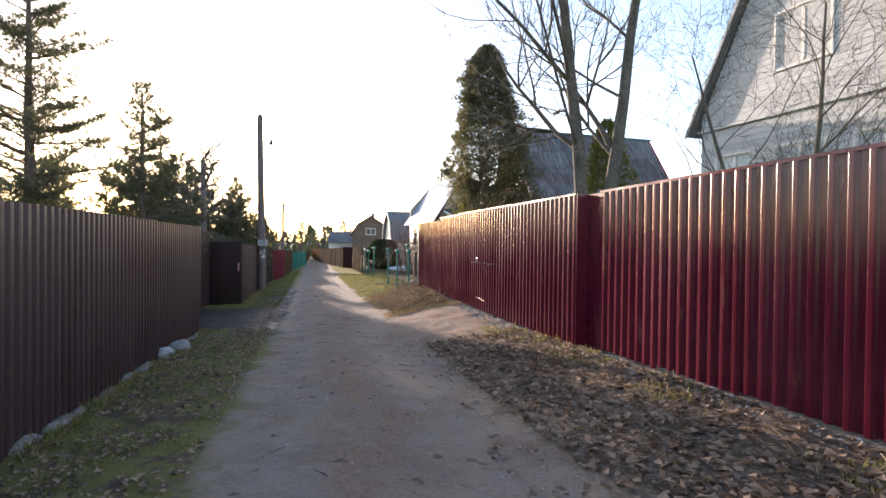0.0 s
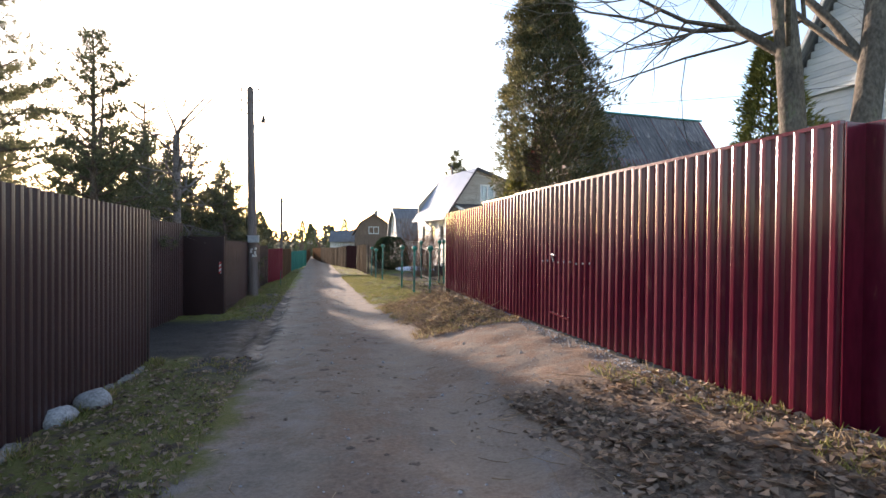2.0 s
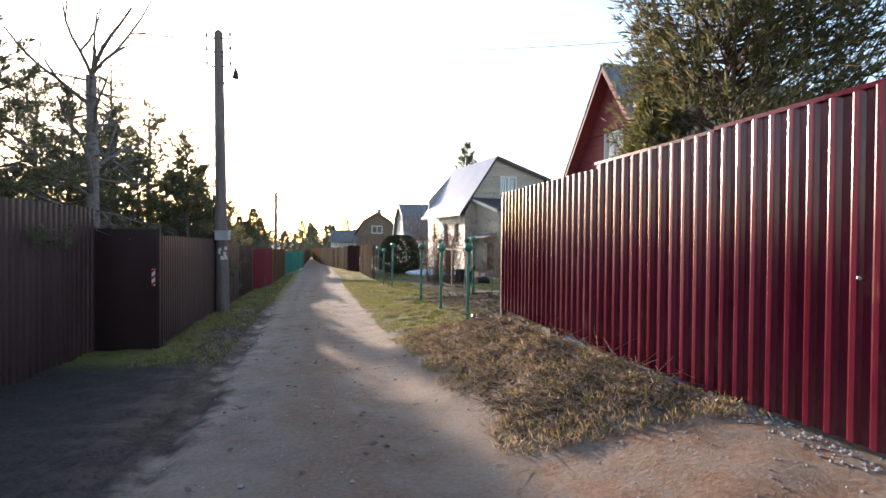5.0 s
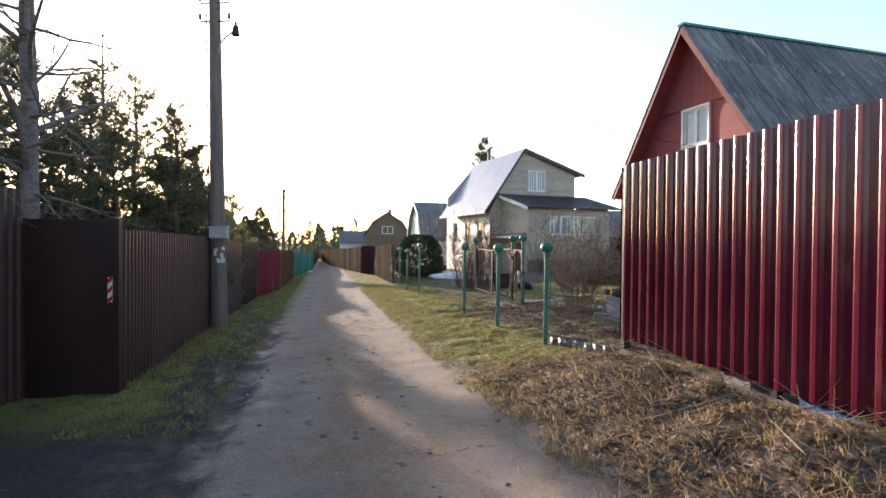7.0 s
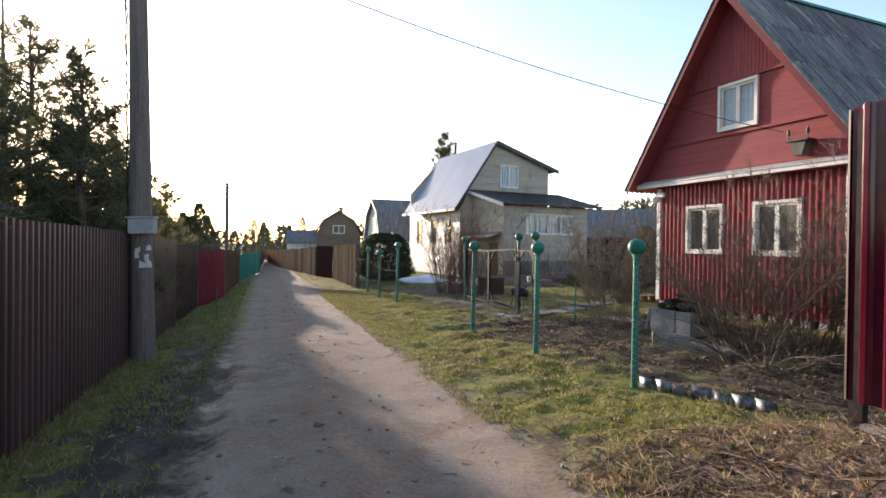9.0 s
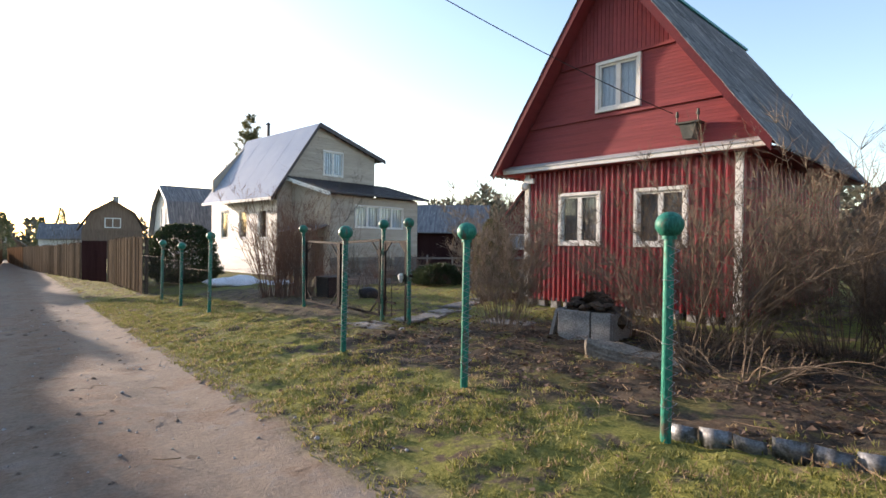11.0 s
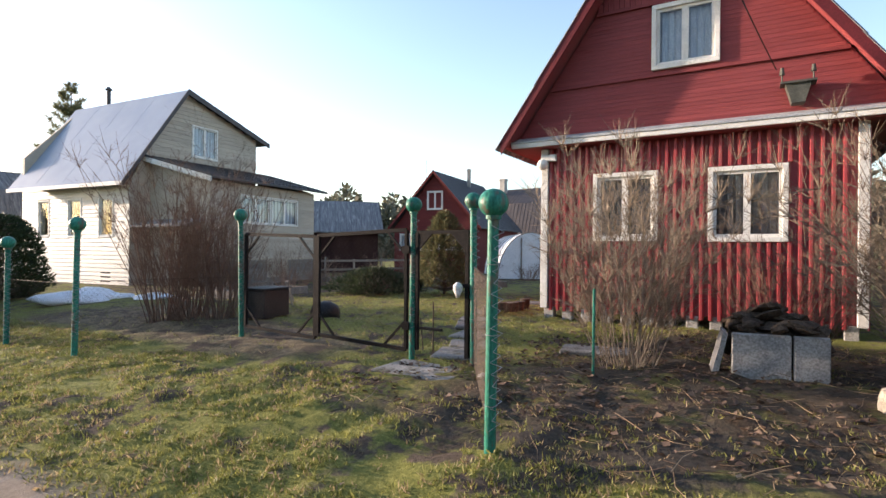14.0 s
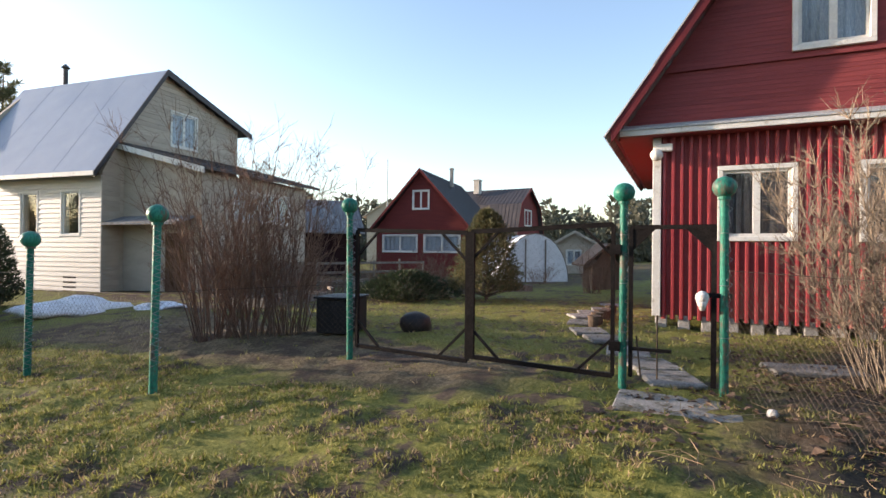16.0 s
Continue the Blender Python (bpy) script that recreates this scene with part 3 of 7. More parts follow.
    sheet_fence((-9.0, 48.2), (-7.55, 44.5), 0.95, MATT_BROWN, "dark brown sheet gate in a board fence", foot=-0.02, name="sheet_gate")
    board_fence((-16.4, 71.0), (-9.05, 48.3), 1.75, TAN_WOOD, "weathered grey board fence along the far lane")
    board_fence((-24.0, 98.0), (-16.5, 71.3), 1.7, BROWN_WOOD, "distant board fence along the lane")


SIGNAL_RED = mat("signal_red_film", (0.45, 0.02, 0.015), (0.55, 0.03, 0.02), 20, 0.4, bump=0.02, grain=0.05)
TAN_WOOD = mat("old_tan_boards", (0.085, 0.066, 0.048), (0.16, 0.125, 0.092), 3, 0.9, 0, 0.5, 50, (6, 6, 0.35), 0.38, grain=0.45, spec=0.0)
GREEN_WOOD = mat("faded_green_wood", (0.05, 0.20, 0.15), (0.08, 0.27, 0.21), 3, 0.8, 0, 0.4, 50, (6, 6, 0.35), 0.2, grain=0.3, spec=0.0)
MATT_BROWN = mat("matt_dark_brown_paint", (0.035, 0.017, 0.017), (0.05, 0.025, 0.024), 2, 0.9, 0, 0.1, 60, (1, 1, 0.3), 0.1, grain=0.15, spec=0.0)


def board_fence(p, q, height, material, label):
    root = thing("board_fence", along(p, q), label, "fence")
    length = math.hypot(q[0] - p[0], q[1] - p[1])
    n = int(length / (0.13 if length < 14 else 0.2))
    w = length / n
    rnd = random.Random(n)
    bm = bmesh.new()
    box(bm, 0, w - 0.02, -0.012, 0.012, 0, height)
    me = mesh_of("board", bm, material)
    for i in range(n):
        f = (i + 0.5) / n
        x, y = p[0] + (q[0] - p[0]) * f, p[1] + (q[1] - p[1]) * f
        s = part("board", me, None, root)
        s.matrix_basis = pose(i * w, rnd.uniform(-0.012, 0.012), level(x, y) + 0.04 + rnd.uniform(-0.06, 0.06), 0, rnd.uniform(-0.6, 0.6), 0)
    for h in (0.4, height - 0.35):
        bm = bmesh.new()
        bar(bm, (0, 0.04, level(*p) + h), (length, 0.04, level(*q) + h), 0.04, 0.08)
        part("rail", bm, material, root)
    k = max(2, int(length / 2.5))
    for i in range(k + 1):
        f = i / k
        x, y = p[0] + (q[0] - p[0]) * f, p[1] + (q[1] - p[1]) * f
        bm = bmesh.new()
        box(bm, f * length - 0.05, f * length + 0.05, 0.06, 0.16, level(x, y) - 0.3, level(x, y) + height)
        part("post", bm, material, root)


lane_fences()


# ---- houses ----
def window(parent, x0, x1, z0, z1, y, curtain=CURTAIN, frame_mat=None, mullion=True, trim=0.075, low_bar=False, name="window"):
    """A casement window in a wall facing -y whose face is at y. Frame, sash, panes, curtain."""
    fm = frame_mat or WHITE_PAINT
    bm = bmesh.new()
    for a, b, c, d in ((x0 - trim, x1 + trim, z1, z1 + trim), (x0 - trim, x1 + trim, z0 - trim, z0), (x0 - trim, x0, z0, z1), (x1, x1 + trim, z0, z1)):
        box(bm, a, b, y - 0.035, y + 0.06, c, d, 0.006)
    w = part(name, bm, fm, parent, "white painted casement window")
    bm = bmesh.new()
    t = 0.045
    box(bm, x0, x1, y + 0.01, y + 0.06, z1 - t, z1), box(bm, x0, x1, y + 0.01, y + 0.06, z0, z0 + t)
    box(bm, x0, x0 + t, y + 0.01, y + 0.06, z0 + t, z1 - t), box(bm, x1 - t, x1, y + 0.01, y + 0.06, z0 + t, z1 - t)
    mid = (x0 + x1) / 2
    if mullion:
        box(bm, mid - 0.05, mid + 0.05, y + 0.005, y + 0.06, z0 + t, z1 - t)
    if low_bar:
        box(bm, x0 + t, x1 - t, y + 0.012, y + 0.058, z0 + (z1 - z0) * 0.7, z0 + (z1 - z0) * 0.7 + 0.035)
    part("sash", bm, fm, w)
    for a, b in (((x0 + t, mid - 0.05), (mid + 0.05, x1 - t)) if mullion else ((x0 + t, x1 - t),)):
        bm = bmesh.new()
        box(bm, a, b, y + 0.03, y + 0.036, z0 + t, z1 - t)
        part("pane", bm, GLASS, w).visible_shadow = False
    if curtain:
        bm = bmesh.new()
        n = 24
        pts = [(x0 + (x1 - x0) * i / n, y + 0.13 + 0.018 * math.sin(i * 2.1)) for i in range(n + 1)]
        lo = [bm.verts.new((a, b, z0)) for a, b in pts]
        hi = [bm.verts.new((a, b, z1)) for a, b in pts]
        for i in range(n):
            bm.faces.new((lo[i], lo[i + 1], hi[i + 1], hi[i]))
        bm.normal_update()
        bmesh.ops.solidify(bm, geom=list(bm.faces), thickness=0.004)
        part("curtain", bm, curtain, w, "pale net curtain")
    # dark panel added in place of the unlit room behind the panes
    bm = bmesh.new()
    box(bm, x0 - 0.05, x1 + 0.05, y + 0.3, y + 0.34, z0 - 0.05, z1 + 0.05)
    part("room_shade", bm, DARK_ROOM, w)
    return w


def boards(parent, x0, x1, z0, z1, y, material, pitch, half=None, holes=(), proud=0.02, name="board", step=None, lap=0.012):
    """Horizontal boards on a wall facing -y; half(z) gives the clear stretch (a, b) at height z."""
    z = z0
    cache = {}
    while z < z1 - 0.02:
        hi = min(z + pitch, z1)
        a, b = (x0, x1) if half is None else half(hi)
        if half is not None:
            a, b = max(a, x0), min(b, x1)
        runs = [(a, b)]
        for h in holes:
            if h[2] < hi - 0.01 and h[3] > z + 0.01:
                runs = [r for s, e in runs for r in ((s, min(e, h[0])), (max(s, h[1]), e)) if r[1] - r[0] > 0.05]
        for s, e in runs:
            if e - s < 0.08:
                continue
            key = (round(e - s, 3), round(hi - z, 3))
            if key not in cache:
                bm = bmesh.new()
                w, h = e - s, hi - z
                prism(bm, [(-proud - lap, 0), (0, 0), (0, h - 0.004), (-proud, h - 0.004)], 0, w, "x")
                cache[key] = mesh_of(name, bm, material)
            o = part(name, cache[key], None, parent)
            o.matrix_basis = pose(s, y, z)
        z = hi


def wavy_sheet(bm, x0, x1, a, b, pitch=0.17, amp=0.03, thick=0.008):
    """Corrugated roofing: waves across x, from the edge a to the edge b, each (y, z)."""
    n = max(4, int((x1 - x0) / pitch * 6))
    d = Vector((0, b[0] - a[0], b[1] - a[1])).normalized()
    up = Vector((1, 0, 0)).cross(d)
    if up.z < 0:
        up = -up
    rows = []
    for y, z in (a, b):
        rows.append([bm.verts.new(Vector((x0 + (x1 - x0) * i / n, y, z)) + up * amp * math.sin(i / 6 * 2 * math.pi)) for i in range(n + 1)])
    for i in range(n):
        bm.faces.new((rows[0][i], rows[0][i + 1], rows[1][i + 1], rows[1][i]))
    bm.normal_update()
    bmesh.ops.solidify(bm, geom=list(bm.faces), thickness=thick)


def red_house():
    # local frame: x along the gable front, left to right as seen from the lane; y into the house; its front face at y 0
    W, D, EAVE, TOP = 4.81, 7.3, 2.675, 6.95
    root = thing("house", pose(2.97, 28.36, 0, 0, 0, math.degrees(math.atan2(-0.954, 0.301))),
                 "red gabled wooden house with corrugated lower walls and white windows", "house")
    g = -0.36
    lower = [(1.03, 1.95, 1.04, 2.07), (2.85, 3.78, 1.03, 2.06)]
    upper = (2.0, 2.86, 3.86, 4.78)
    bm = bmesh.new()
    wall_with_openings(bm, 0, W, g + 0.12, EAVE, 0.03, 0.2, lower)
    part("front_wall", bm, HOUSE_RED, root)
    for a, b, c, d in ((0, 0.18, 0.2, D), (W - 0.18, W, 0.2, D), (0, W, D, D + 0.18)):
        bm = bmesh.new()
        box(bm, a, b, c, d, g + 0.12, EAVE)
        part("side_wall", bm, HOUSE_RED, root)
    # upright corrugated cladding of the front, cut round the windows
    bm = bmesh.new()
    pitch, deep = 0.132, 0.024
    n = int((W - 0.24) / pitch)
    for i in range(n):
        x = 0.14 + i * pitch
        spans = [(g + 0.06, EAVE - 0.02)]
        for h in lower:
            if x + 0.075 > h[0] - 0.09 and x < h[1] + 0.09:
                spans = [(g + 0.06, h[2] - 0.09), (h[3] + 0.09, EAVE - 0.02)]
        for lo, hi in spans:
            prism(bm, [(x, 0.028), (x + 0.02, -deep), (x + 0.055, -deep), (x + 0.075, 0.028)], lo, hi, "z")
    part("corrugated_cladding", bm, HOUSE_RED_RIB, root, "red corrugated cladding, faded")
    for i in range(24):
        bm = bmesh.new()
        w = D / 24
        prism(bm, [(i * w, 0), (i * w + 0.02, -0.02), (i * w + 0.06, -0.02), (i * w + 0.08, 0)], g + 0.06, EAVE - 0.02, "z")
        for v in bm.verts:
            v.co = Vector((W - v.co.y, v.co.x, v.co.z))
        part("rib", bm, HOUSE_RED_RIB, root)
    # corner boards
    for x in (0.0, W - 0.13):
        bm = bmesh.new()
        box(bm, x, x + 0.13, -0.045, 0.03, g + 0.1, EAVE - 0.02, 0.006)
        part("corner_board", bm, WHITE_PAINT, root, "white corner board with peeling paint")
    for h in lower:
        window(root, *h, 0.0, curtain=CURTAIN_DIM)
    # gable
    MID, OUT = 2.33, 0.50
    eL, eR, zE = -0.60, 5.36, 2.74
    sl = (TOP - zE) / (MID - eL)

    def half(z):
        inset = 0.10
        return (eL + inset + (z - zE) / sl, eR - inset - (z - zE) / sl)
    bm = bmesh.new()
    F = -0.10
    # gable wall built round its window
    zl, zh = upper[2], upper[3]
    for outline in ([(half(2.78)[0], 2.78), (half(2.78)[1], 2.78), (half(zl)[1], zl), (half(zl)[0], zl)],
                    [(half(zl)[0], zl), (upper[0], zl), (upper[0], zh), (half(zh)[0], zh)],
                    [(upper[1], zl), (half(zl)[1], zl), (half(zh)[1], zh), (upper[1], zh)],
                    [(half(zh)[0], zh), (half(zh)[1], zh), (MID, TOP - 0.2)]):
        prism(bm, outline, F + 0.03, F + 0.16)
    part("gable_wall", bm, HOUSE_RED, root)
    boards(root, -5, 9, 2.86, 3.68, F + 0.03, HOUSE_RED, 0.068, half, proud=0.006, lap=0.0015, name="gable_board")
    boards(root, -5, 9, 3.74, 4.86, F + 0.03, HOUSE_RED, 0.068, half, [(upper[0] - 0.09, upper[1] + 0.09, zl - 0.09, zh + 0.09)], proud=0.006, lap=0.0015, name="gable_board")
    # upright boards in the peak
    x = half(4.95)[0]
    while x < half(4.95)[1]:
        top = min(TOP - 0.16, zE + (min(x + 0.09, MID) - eL - 0.1) * sl if x < MID else zE + (eR - 0.1 - x - 0.09) * sl)
        if top > 5.0:
            bm = bmesh.new()
            box(bm, x, x + 0.085, F + 0.008, F + 0.03, 4.93, top, 0.004)
            part("peak_board", bm, HOUSE_RED, root)
        x += 0.09
    for z in (3.70, 4.89):
        bm = bmesh.new()
        box(bm, half(z)[0] + 0.02, half(z)[1] - 0.02, F - 0.022, F + 0.03, z - 0.025, z + 0.035, 0.005)
        part("ledge", bm, HOUSE_RED, root)
    window(root, *upper, F, low_bar=False)
    # pale ledge between the storeys with a tin drip
    bm = bmesh.new()
    box(bm, eL + 0.1, eR - 0.1, -0.30, 0.02, 2.76, 2.79)
    prism(bm, [(-0.30, 2.79), (0.02, 2.79), (0.02, 2.90), (-0.02, 2.90)], eL + 0.15, eR - 0.15, "x")
    part("drip_ledge", bm, BOX_GREY, root, "grey tin drip ledge")
    bm = bmesh.new()
    box(bm, eL + 0.1, eR - 0.1, -0.28, -0.24, 2.675, 2.757, 0.005)
    part("fascia", bm, WHITE_PAINT, root, "white painted fascia board")
    bm = bmesh.new()
    box(bm, eL + 0.1, eR - 0.1, -0.24, 0.0, 2.66, 2.70)
    part("soffit", bm, HOUSE_RED, root)
    for a, b in ((eL + 0.06, 0.06), (W - 0.06, eR - 0.06)):
        bm = bmesh.new()
        box(bm, a, b, 0.0, D + 0.2, 2.66, 2.70)
        part("eave_soffit", bm, HOUSE_RED, root)
    # roof: boards under corrugated slate, overhanging the gable
    for a, b in ((MID, eL), (MID, eR)):
        d = 1 if b > a else -1
        bm = bmesh.new()
        n = Vector((sl, 0, 1)).normalized() * 0.05 if d > 0 else Vector((-sl, 0, 1)).normalized() * 0.05
        prism(bm, [(a, TOP - 0.07), (b, zE - 0.07), (b, zE - 0.01), (a, TOP - 0.01)], -OUT, D + 0.3)
        part("roof_boarding", bm, HOUSE_RED, root)
        bm = bmesh.new()
        prism(bm, [(a, TOP - 0.20), (b, zE - 0.20), (b + 0.02 * d, zE + 0.02), (a, TOP + 0.02)], -OUT - 0.03, -OUT)
        part("barge_board", bm, BARGE_RED, root)
        for r in range(4):
            for s in range(6):
                f0, f1 = r / 4, (r + 1) / 4 + 0.015
                xa, xb = -OUT - 0.04 + (D + 0.7) * s / 6, -OUT - 0.04 + (D + 0.7) * (s + 1) / 6
                bm = bmesh.new()
                wavy_sheet(bm, xa, xb, (f0 * (b - a) * 1.02, f0 * (zE - TOP) * 1.02 + 0.045 - 0.008 * r), (f1 * (b - a) * 1.02, f1 * (zE - TOP) * 1.02 + 0.055 - 0.008 * r))
                for v in bm.verts:
                    v.co = Vector((a + v.co.y, v.co.x, TOP + v.co.z))
                part("roof_sheet", bm, SLATE, root)
    bm = bmesh.new()
    for d in (-1, 1):
        bar(bm, (MID + d * 0.05, -OUT - 0.05, TOP + 0.04), (MID + d * 0.05, D + 0.32, TOP + 0.04), 0.12, 0.06)
    part("ridge_cap", bm, TEAL, root, "teal metal ridge cap")
    # brackets with insulators and a hanging basin on the gable
    br = part("bracket", bracket_mesh(), None, root, "cable bracket with white insulators")
    br.matrix_basis = pose(3.95, F, 2.95)
    # plinth blocks
    for i in range(14):
        bm = bmesh.new()
        box(bm, 0.05 + i * 0.345, 0.05 + i * 0.345 + 0.18, 0.02, 0.2, g - 0.25, g + 0.115, 0.012)
        part("plinth_block", bm, CONCRETE, root)
    # wall lamp on the corner
    bm = bmesh.new()
    box(bm, 0.02, 0.3, -0.12, -0.04, 2.42, 2.54, 0.01)
    ball(bm, (0.06, -0.14, 2.36), 0.10, 14, 10)
    part("wall_lamp", bm, WHITE_PAINT, root, "white globe lamp at the corner")
    return root


# house red with shade put into it, for a gable turned from the sun
SHADED_RED = mat("shaded_red_boards", (0.13, 0.026, 0.024), (0.18, 0.036, 0.032), 2, 0.8, 0, 0.3, 60, (0.6, 6, 6), 0.06, grain=0.2)
TEAL = mat("teal_metal", (0.03, 0.20, 0.20), (0.05, 0.28, 0.27), 4, 0.45, 0, 0.05, 60)


def bracket_mesh():
    bm = bmesh.new()
    # tapered hopper
    prism(bm, [(-0.16, 0.28), (0.16, 0.28), (0.08, 0.0), (-0.08, 0.0)], -0.22, 0.0)
    box(bm, -0.22, 0.22, -0.26, 0.0, 0.28, 0.31)
    for x in (-0.2, 0.18):
        tube(bm, (x, -0.2, 0.3), (x, -0.2, 0.45), 0.012, 0.012, 6)
        tube(bm, (x, -0.2, 0.42), (x, -0.2, 0.52), 0.035, 0.022, 8)
    return mesh_of("bracket", bm, BRACKET)


BRACKET = mat("old_grey_green_metal", (0.06, 0.06, 0.05), (0.12, 0.12, 0.10), 6, 0.6, 0.2, 0.2, 60)


def cream_house():
    # x along the gable front, y into the house
    root = thing("house", pose(-0.81, 44.21, 0, 0, 0, math.degrees(math.atan2(0.373, 0.928))),
                 "cream sided two-storey house with a grey metal roof", "house")
    L, g = 7.3, -0.75
    W0, W1 = 0.38, 6.45
    apex, eR, zR = (2.62, 7.12), 6.95, 5.72
    eL, zL = 0.0, 3.15
    side_holes = [(1.0, 1.8, 1.2, 2.6), (3.0, 3.8, 1.2, 2.6), (5.2, 5.9, 1.2, 2.6)]
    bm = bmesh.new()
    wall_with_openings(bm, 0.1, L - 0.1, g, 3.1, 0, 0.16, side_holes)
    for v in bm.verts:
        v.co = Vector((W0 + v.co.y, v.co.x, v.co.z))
    part("west_wall", bm, SUNLIT_SIDING, root)
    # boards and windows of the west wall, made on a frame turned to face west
    side = part("west_cladding", bmesh.new(), SUNLIT_SIDING, root)
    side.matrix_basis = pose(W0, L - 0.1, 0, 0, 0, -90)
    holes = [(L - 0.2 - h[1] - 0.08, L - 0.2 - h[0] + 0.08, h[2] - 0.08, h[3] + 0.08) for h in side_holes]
    boards(side, 0, L - 0.2, g + 0.1, 3.1, 0, SUNLIT_SIDING, 0.16, None, holes, proud=0.012, lap=0.022, name="siding_board")
    for h in holes:
        window(side, h[0] + 0.08, h[1] - 0.08, h[2] + 0.08, h[3] - 0.08, 0.0, curtain=None, mullion=False, trim=0.07)
    bm = bmesh.new()
    box(bm, L - 1.9, L - 1.3, -0.02, 0.02, g + 0.2, g + 0.6)
    part("cellar_vent", bm, DARK_ROOM, side)
    # gable wall
    sl, sr = (apex[1] - zL) / (apex[0] - eL), (apex[1] - zR) / (eR - apex[0])

    def half(z):
        return (max(W0, eL + (z - zL) / sl + 0.05), min(W1, eR - 0.1 - max(0.0, z - zR) / sr))
    uw = (3.05, 4.2, 4.55, 5.75)
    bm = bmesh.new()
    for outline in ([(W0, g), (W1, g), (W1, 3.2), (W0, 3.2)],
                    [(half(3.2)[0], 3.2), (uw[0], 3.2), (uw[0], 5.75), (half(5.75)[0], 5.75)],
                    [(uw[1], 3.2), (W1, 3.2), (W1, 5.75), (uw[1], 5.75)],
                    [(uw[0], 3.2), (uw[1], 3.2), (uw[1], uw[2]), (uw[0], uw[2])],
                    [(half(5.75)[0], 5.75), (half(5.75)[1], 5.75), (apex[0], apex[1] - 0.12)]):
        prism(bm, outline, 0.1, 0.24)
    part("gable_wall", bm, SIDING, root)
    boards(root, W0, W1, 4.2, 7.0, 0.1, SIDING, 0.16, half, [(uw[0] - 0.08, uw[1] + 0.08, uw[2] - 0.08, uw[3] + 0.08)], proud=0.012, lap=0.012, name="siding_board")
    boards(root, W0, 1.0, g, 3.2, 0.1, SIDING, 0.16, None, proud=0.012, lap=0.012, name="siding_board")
    window(root, *uw, 0.1, trim=0.07)
    bm = bmesh.new()
    box(bm, W1 - 0.16, W1, 0.24, L, g, 5.9), box(bm, W0, W1, L - 0.16, L, g, 4.5)
    prism(bm, [(half(3.2)[0], 4.5), (W1, 4.5), (W1, 5.75), (apex[0], apex[1] - 0.12)], L - 0.16, L)
    part("back_wall", bm, SIDING, root)
    # roof with standing seams on the long slope
    bm = bmesh.new()
    prism(bm, [(apex[0], apex[1] - 0.08), (eL - 0.08, zL - 0.10), (eL - 0.08, zL - 0.02), (apex[0], apex[1])], -0.15, L + 0.2)
    part("roof_west", bm, TIN, root, "pale grey sheet metal roof slope")
    for i in range(5):
        y = -0.13 + i * (L + 0.3) / 4
        bm = bmesh.new()
        bar(bm, (apex[0], y, apex[1] + 0.002), (eL - 0.08, y, zL - 0.018), 0.012, 0.006)
        part("roof_seam", bm, TIN, root)
    bm = bmesh.new()
    prism(bm, [(apex[0], apex[1] - 0.08), (eR + 0.05, zR - 0.10), (eR + 0.05, zR - 0.02), (apex[0], apex[1])], -0.15, L + 0.2)
    part("roof_east", bm, DARK_TIN, root)
    for a, b in ((apex, (eL - 0.1, zL - 0.03)), (apex, (eR + 0.1, zR - 0.03))):
        bm = bmesh.new()
        prism(bm, [(a[0], a[1] - 0.2), (b[0], b[1] - 0.18), (b[0], b[1] + 0.03), (a[0], a[1] + 0.03)], -0.19, -0.15)
        part("barge_board", bm, DARK_TIN, root, "dark brown barge board")
    bm = bmesh.new()
    box(bm, eL - 0.12, eL - 0.08, -0.15, L + 0.2, zL - 0.14, zL + 0.0)
    part("eave_board", bm, WHITE_PAINT, root)
    bm = bmesh.new()
    tube(bm, (apex[0] + 0.1, 5.2, 6.8), (apex[0] + 0.1, 5.2, 7.75), 0.09, 0.09, 10), tube(bm, (apex[0] + 0.1, 5.2, 7.8), (apex[0] + 0.1, 5.2, 7.95), 0.17, 0.03, 10)
    part("flue", bm, DARK_TIN, root, "metal flue with a cowl")
    # lower extension in front of the gable
    A0, A1, F = 1.15, 6.7, -3.15
    holes = [(2.6, 4.0, 1.75, 2.75), (4.15, 5.6, 1.75, 2.75)]
    bm = bmesh.new()
    wall_with_openings(bm, A0, A1, g, 3.2, F, F + 0.14, holes)
    part("extension_wall", bm, SIDING, root)
    boards(root, A0, A1, 0.35, 3.2, F, SIDING, 0.16, None, [(h[0] - 0.07, h[1] + 0.07, h[2] - 0.07, h[3] + 0.07) for h in holes], proud=0.012, lap=0.012, name="siding_board")
    boards(root, A0, A1, g, 0.30, F, GREY_WOOD, 0.18, None, [(3.9, 5.1, -0.3, 0.3)], proud=0.012, name="base_board")
    for h in holes:
        window(root, *h, F, trim=0.06)
    bm = bmesh.new()
    box(bm, 3.95, 5.05, F - 0.02, F + 0.05, -0.3, 0.3)
    part("cellar_window", bm, GLASS, root)
    bm = bmesh.new()
    prism(bm, [(F + 0.14, g), (0.1, g), (0.1, 4.0), (F + 0.14, 3.25)], A0, A0 + 0.14, "x")
    part("extension_side", bm, SIDING, root)
    bm = bmesh.new()
    prism(bm, [(F + 0.14, g), (0.1, g), (0.1, 4.0), (F + 0.14, 3.25)], A1 - 0.14, A1, "x")
    part("extension_side", bm, SIDING, root)
    bm = bmesh.new()
    prism(bm, [(0.1, 4.15), (F - 0.35, 3.22), (F - 0.35, 3.30), (0.1, 4.25)], A0 - 0.25, A1 + 0.55, "x")
    part("extension_roof", bm, DARK_TIN, root, "dark brown profiled metal roof")
    for i in range(22):
        x = A0 - 0.2 + i * (A1 - A0 + 0.7) / 21
        bm = bmesh.new()
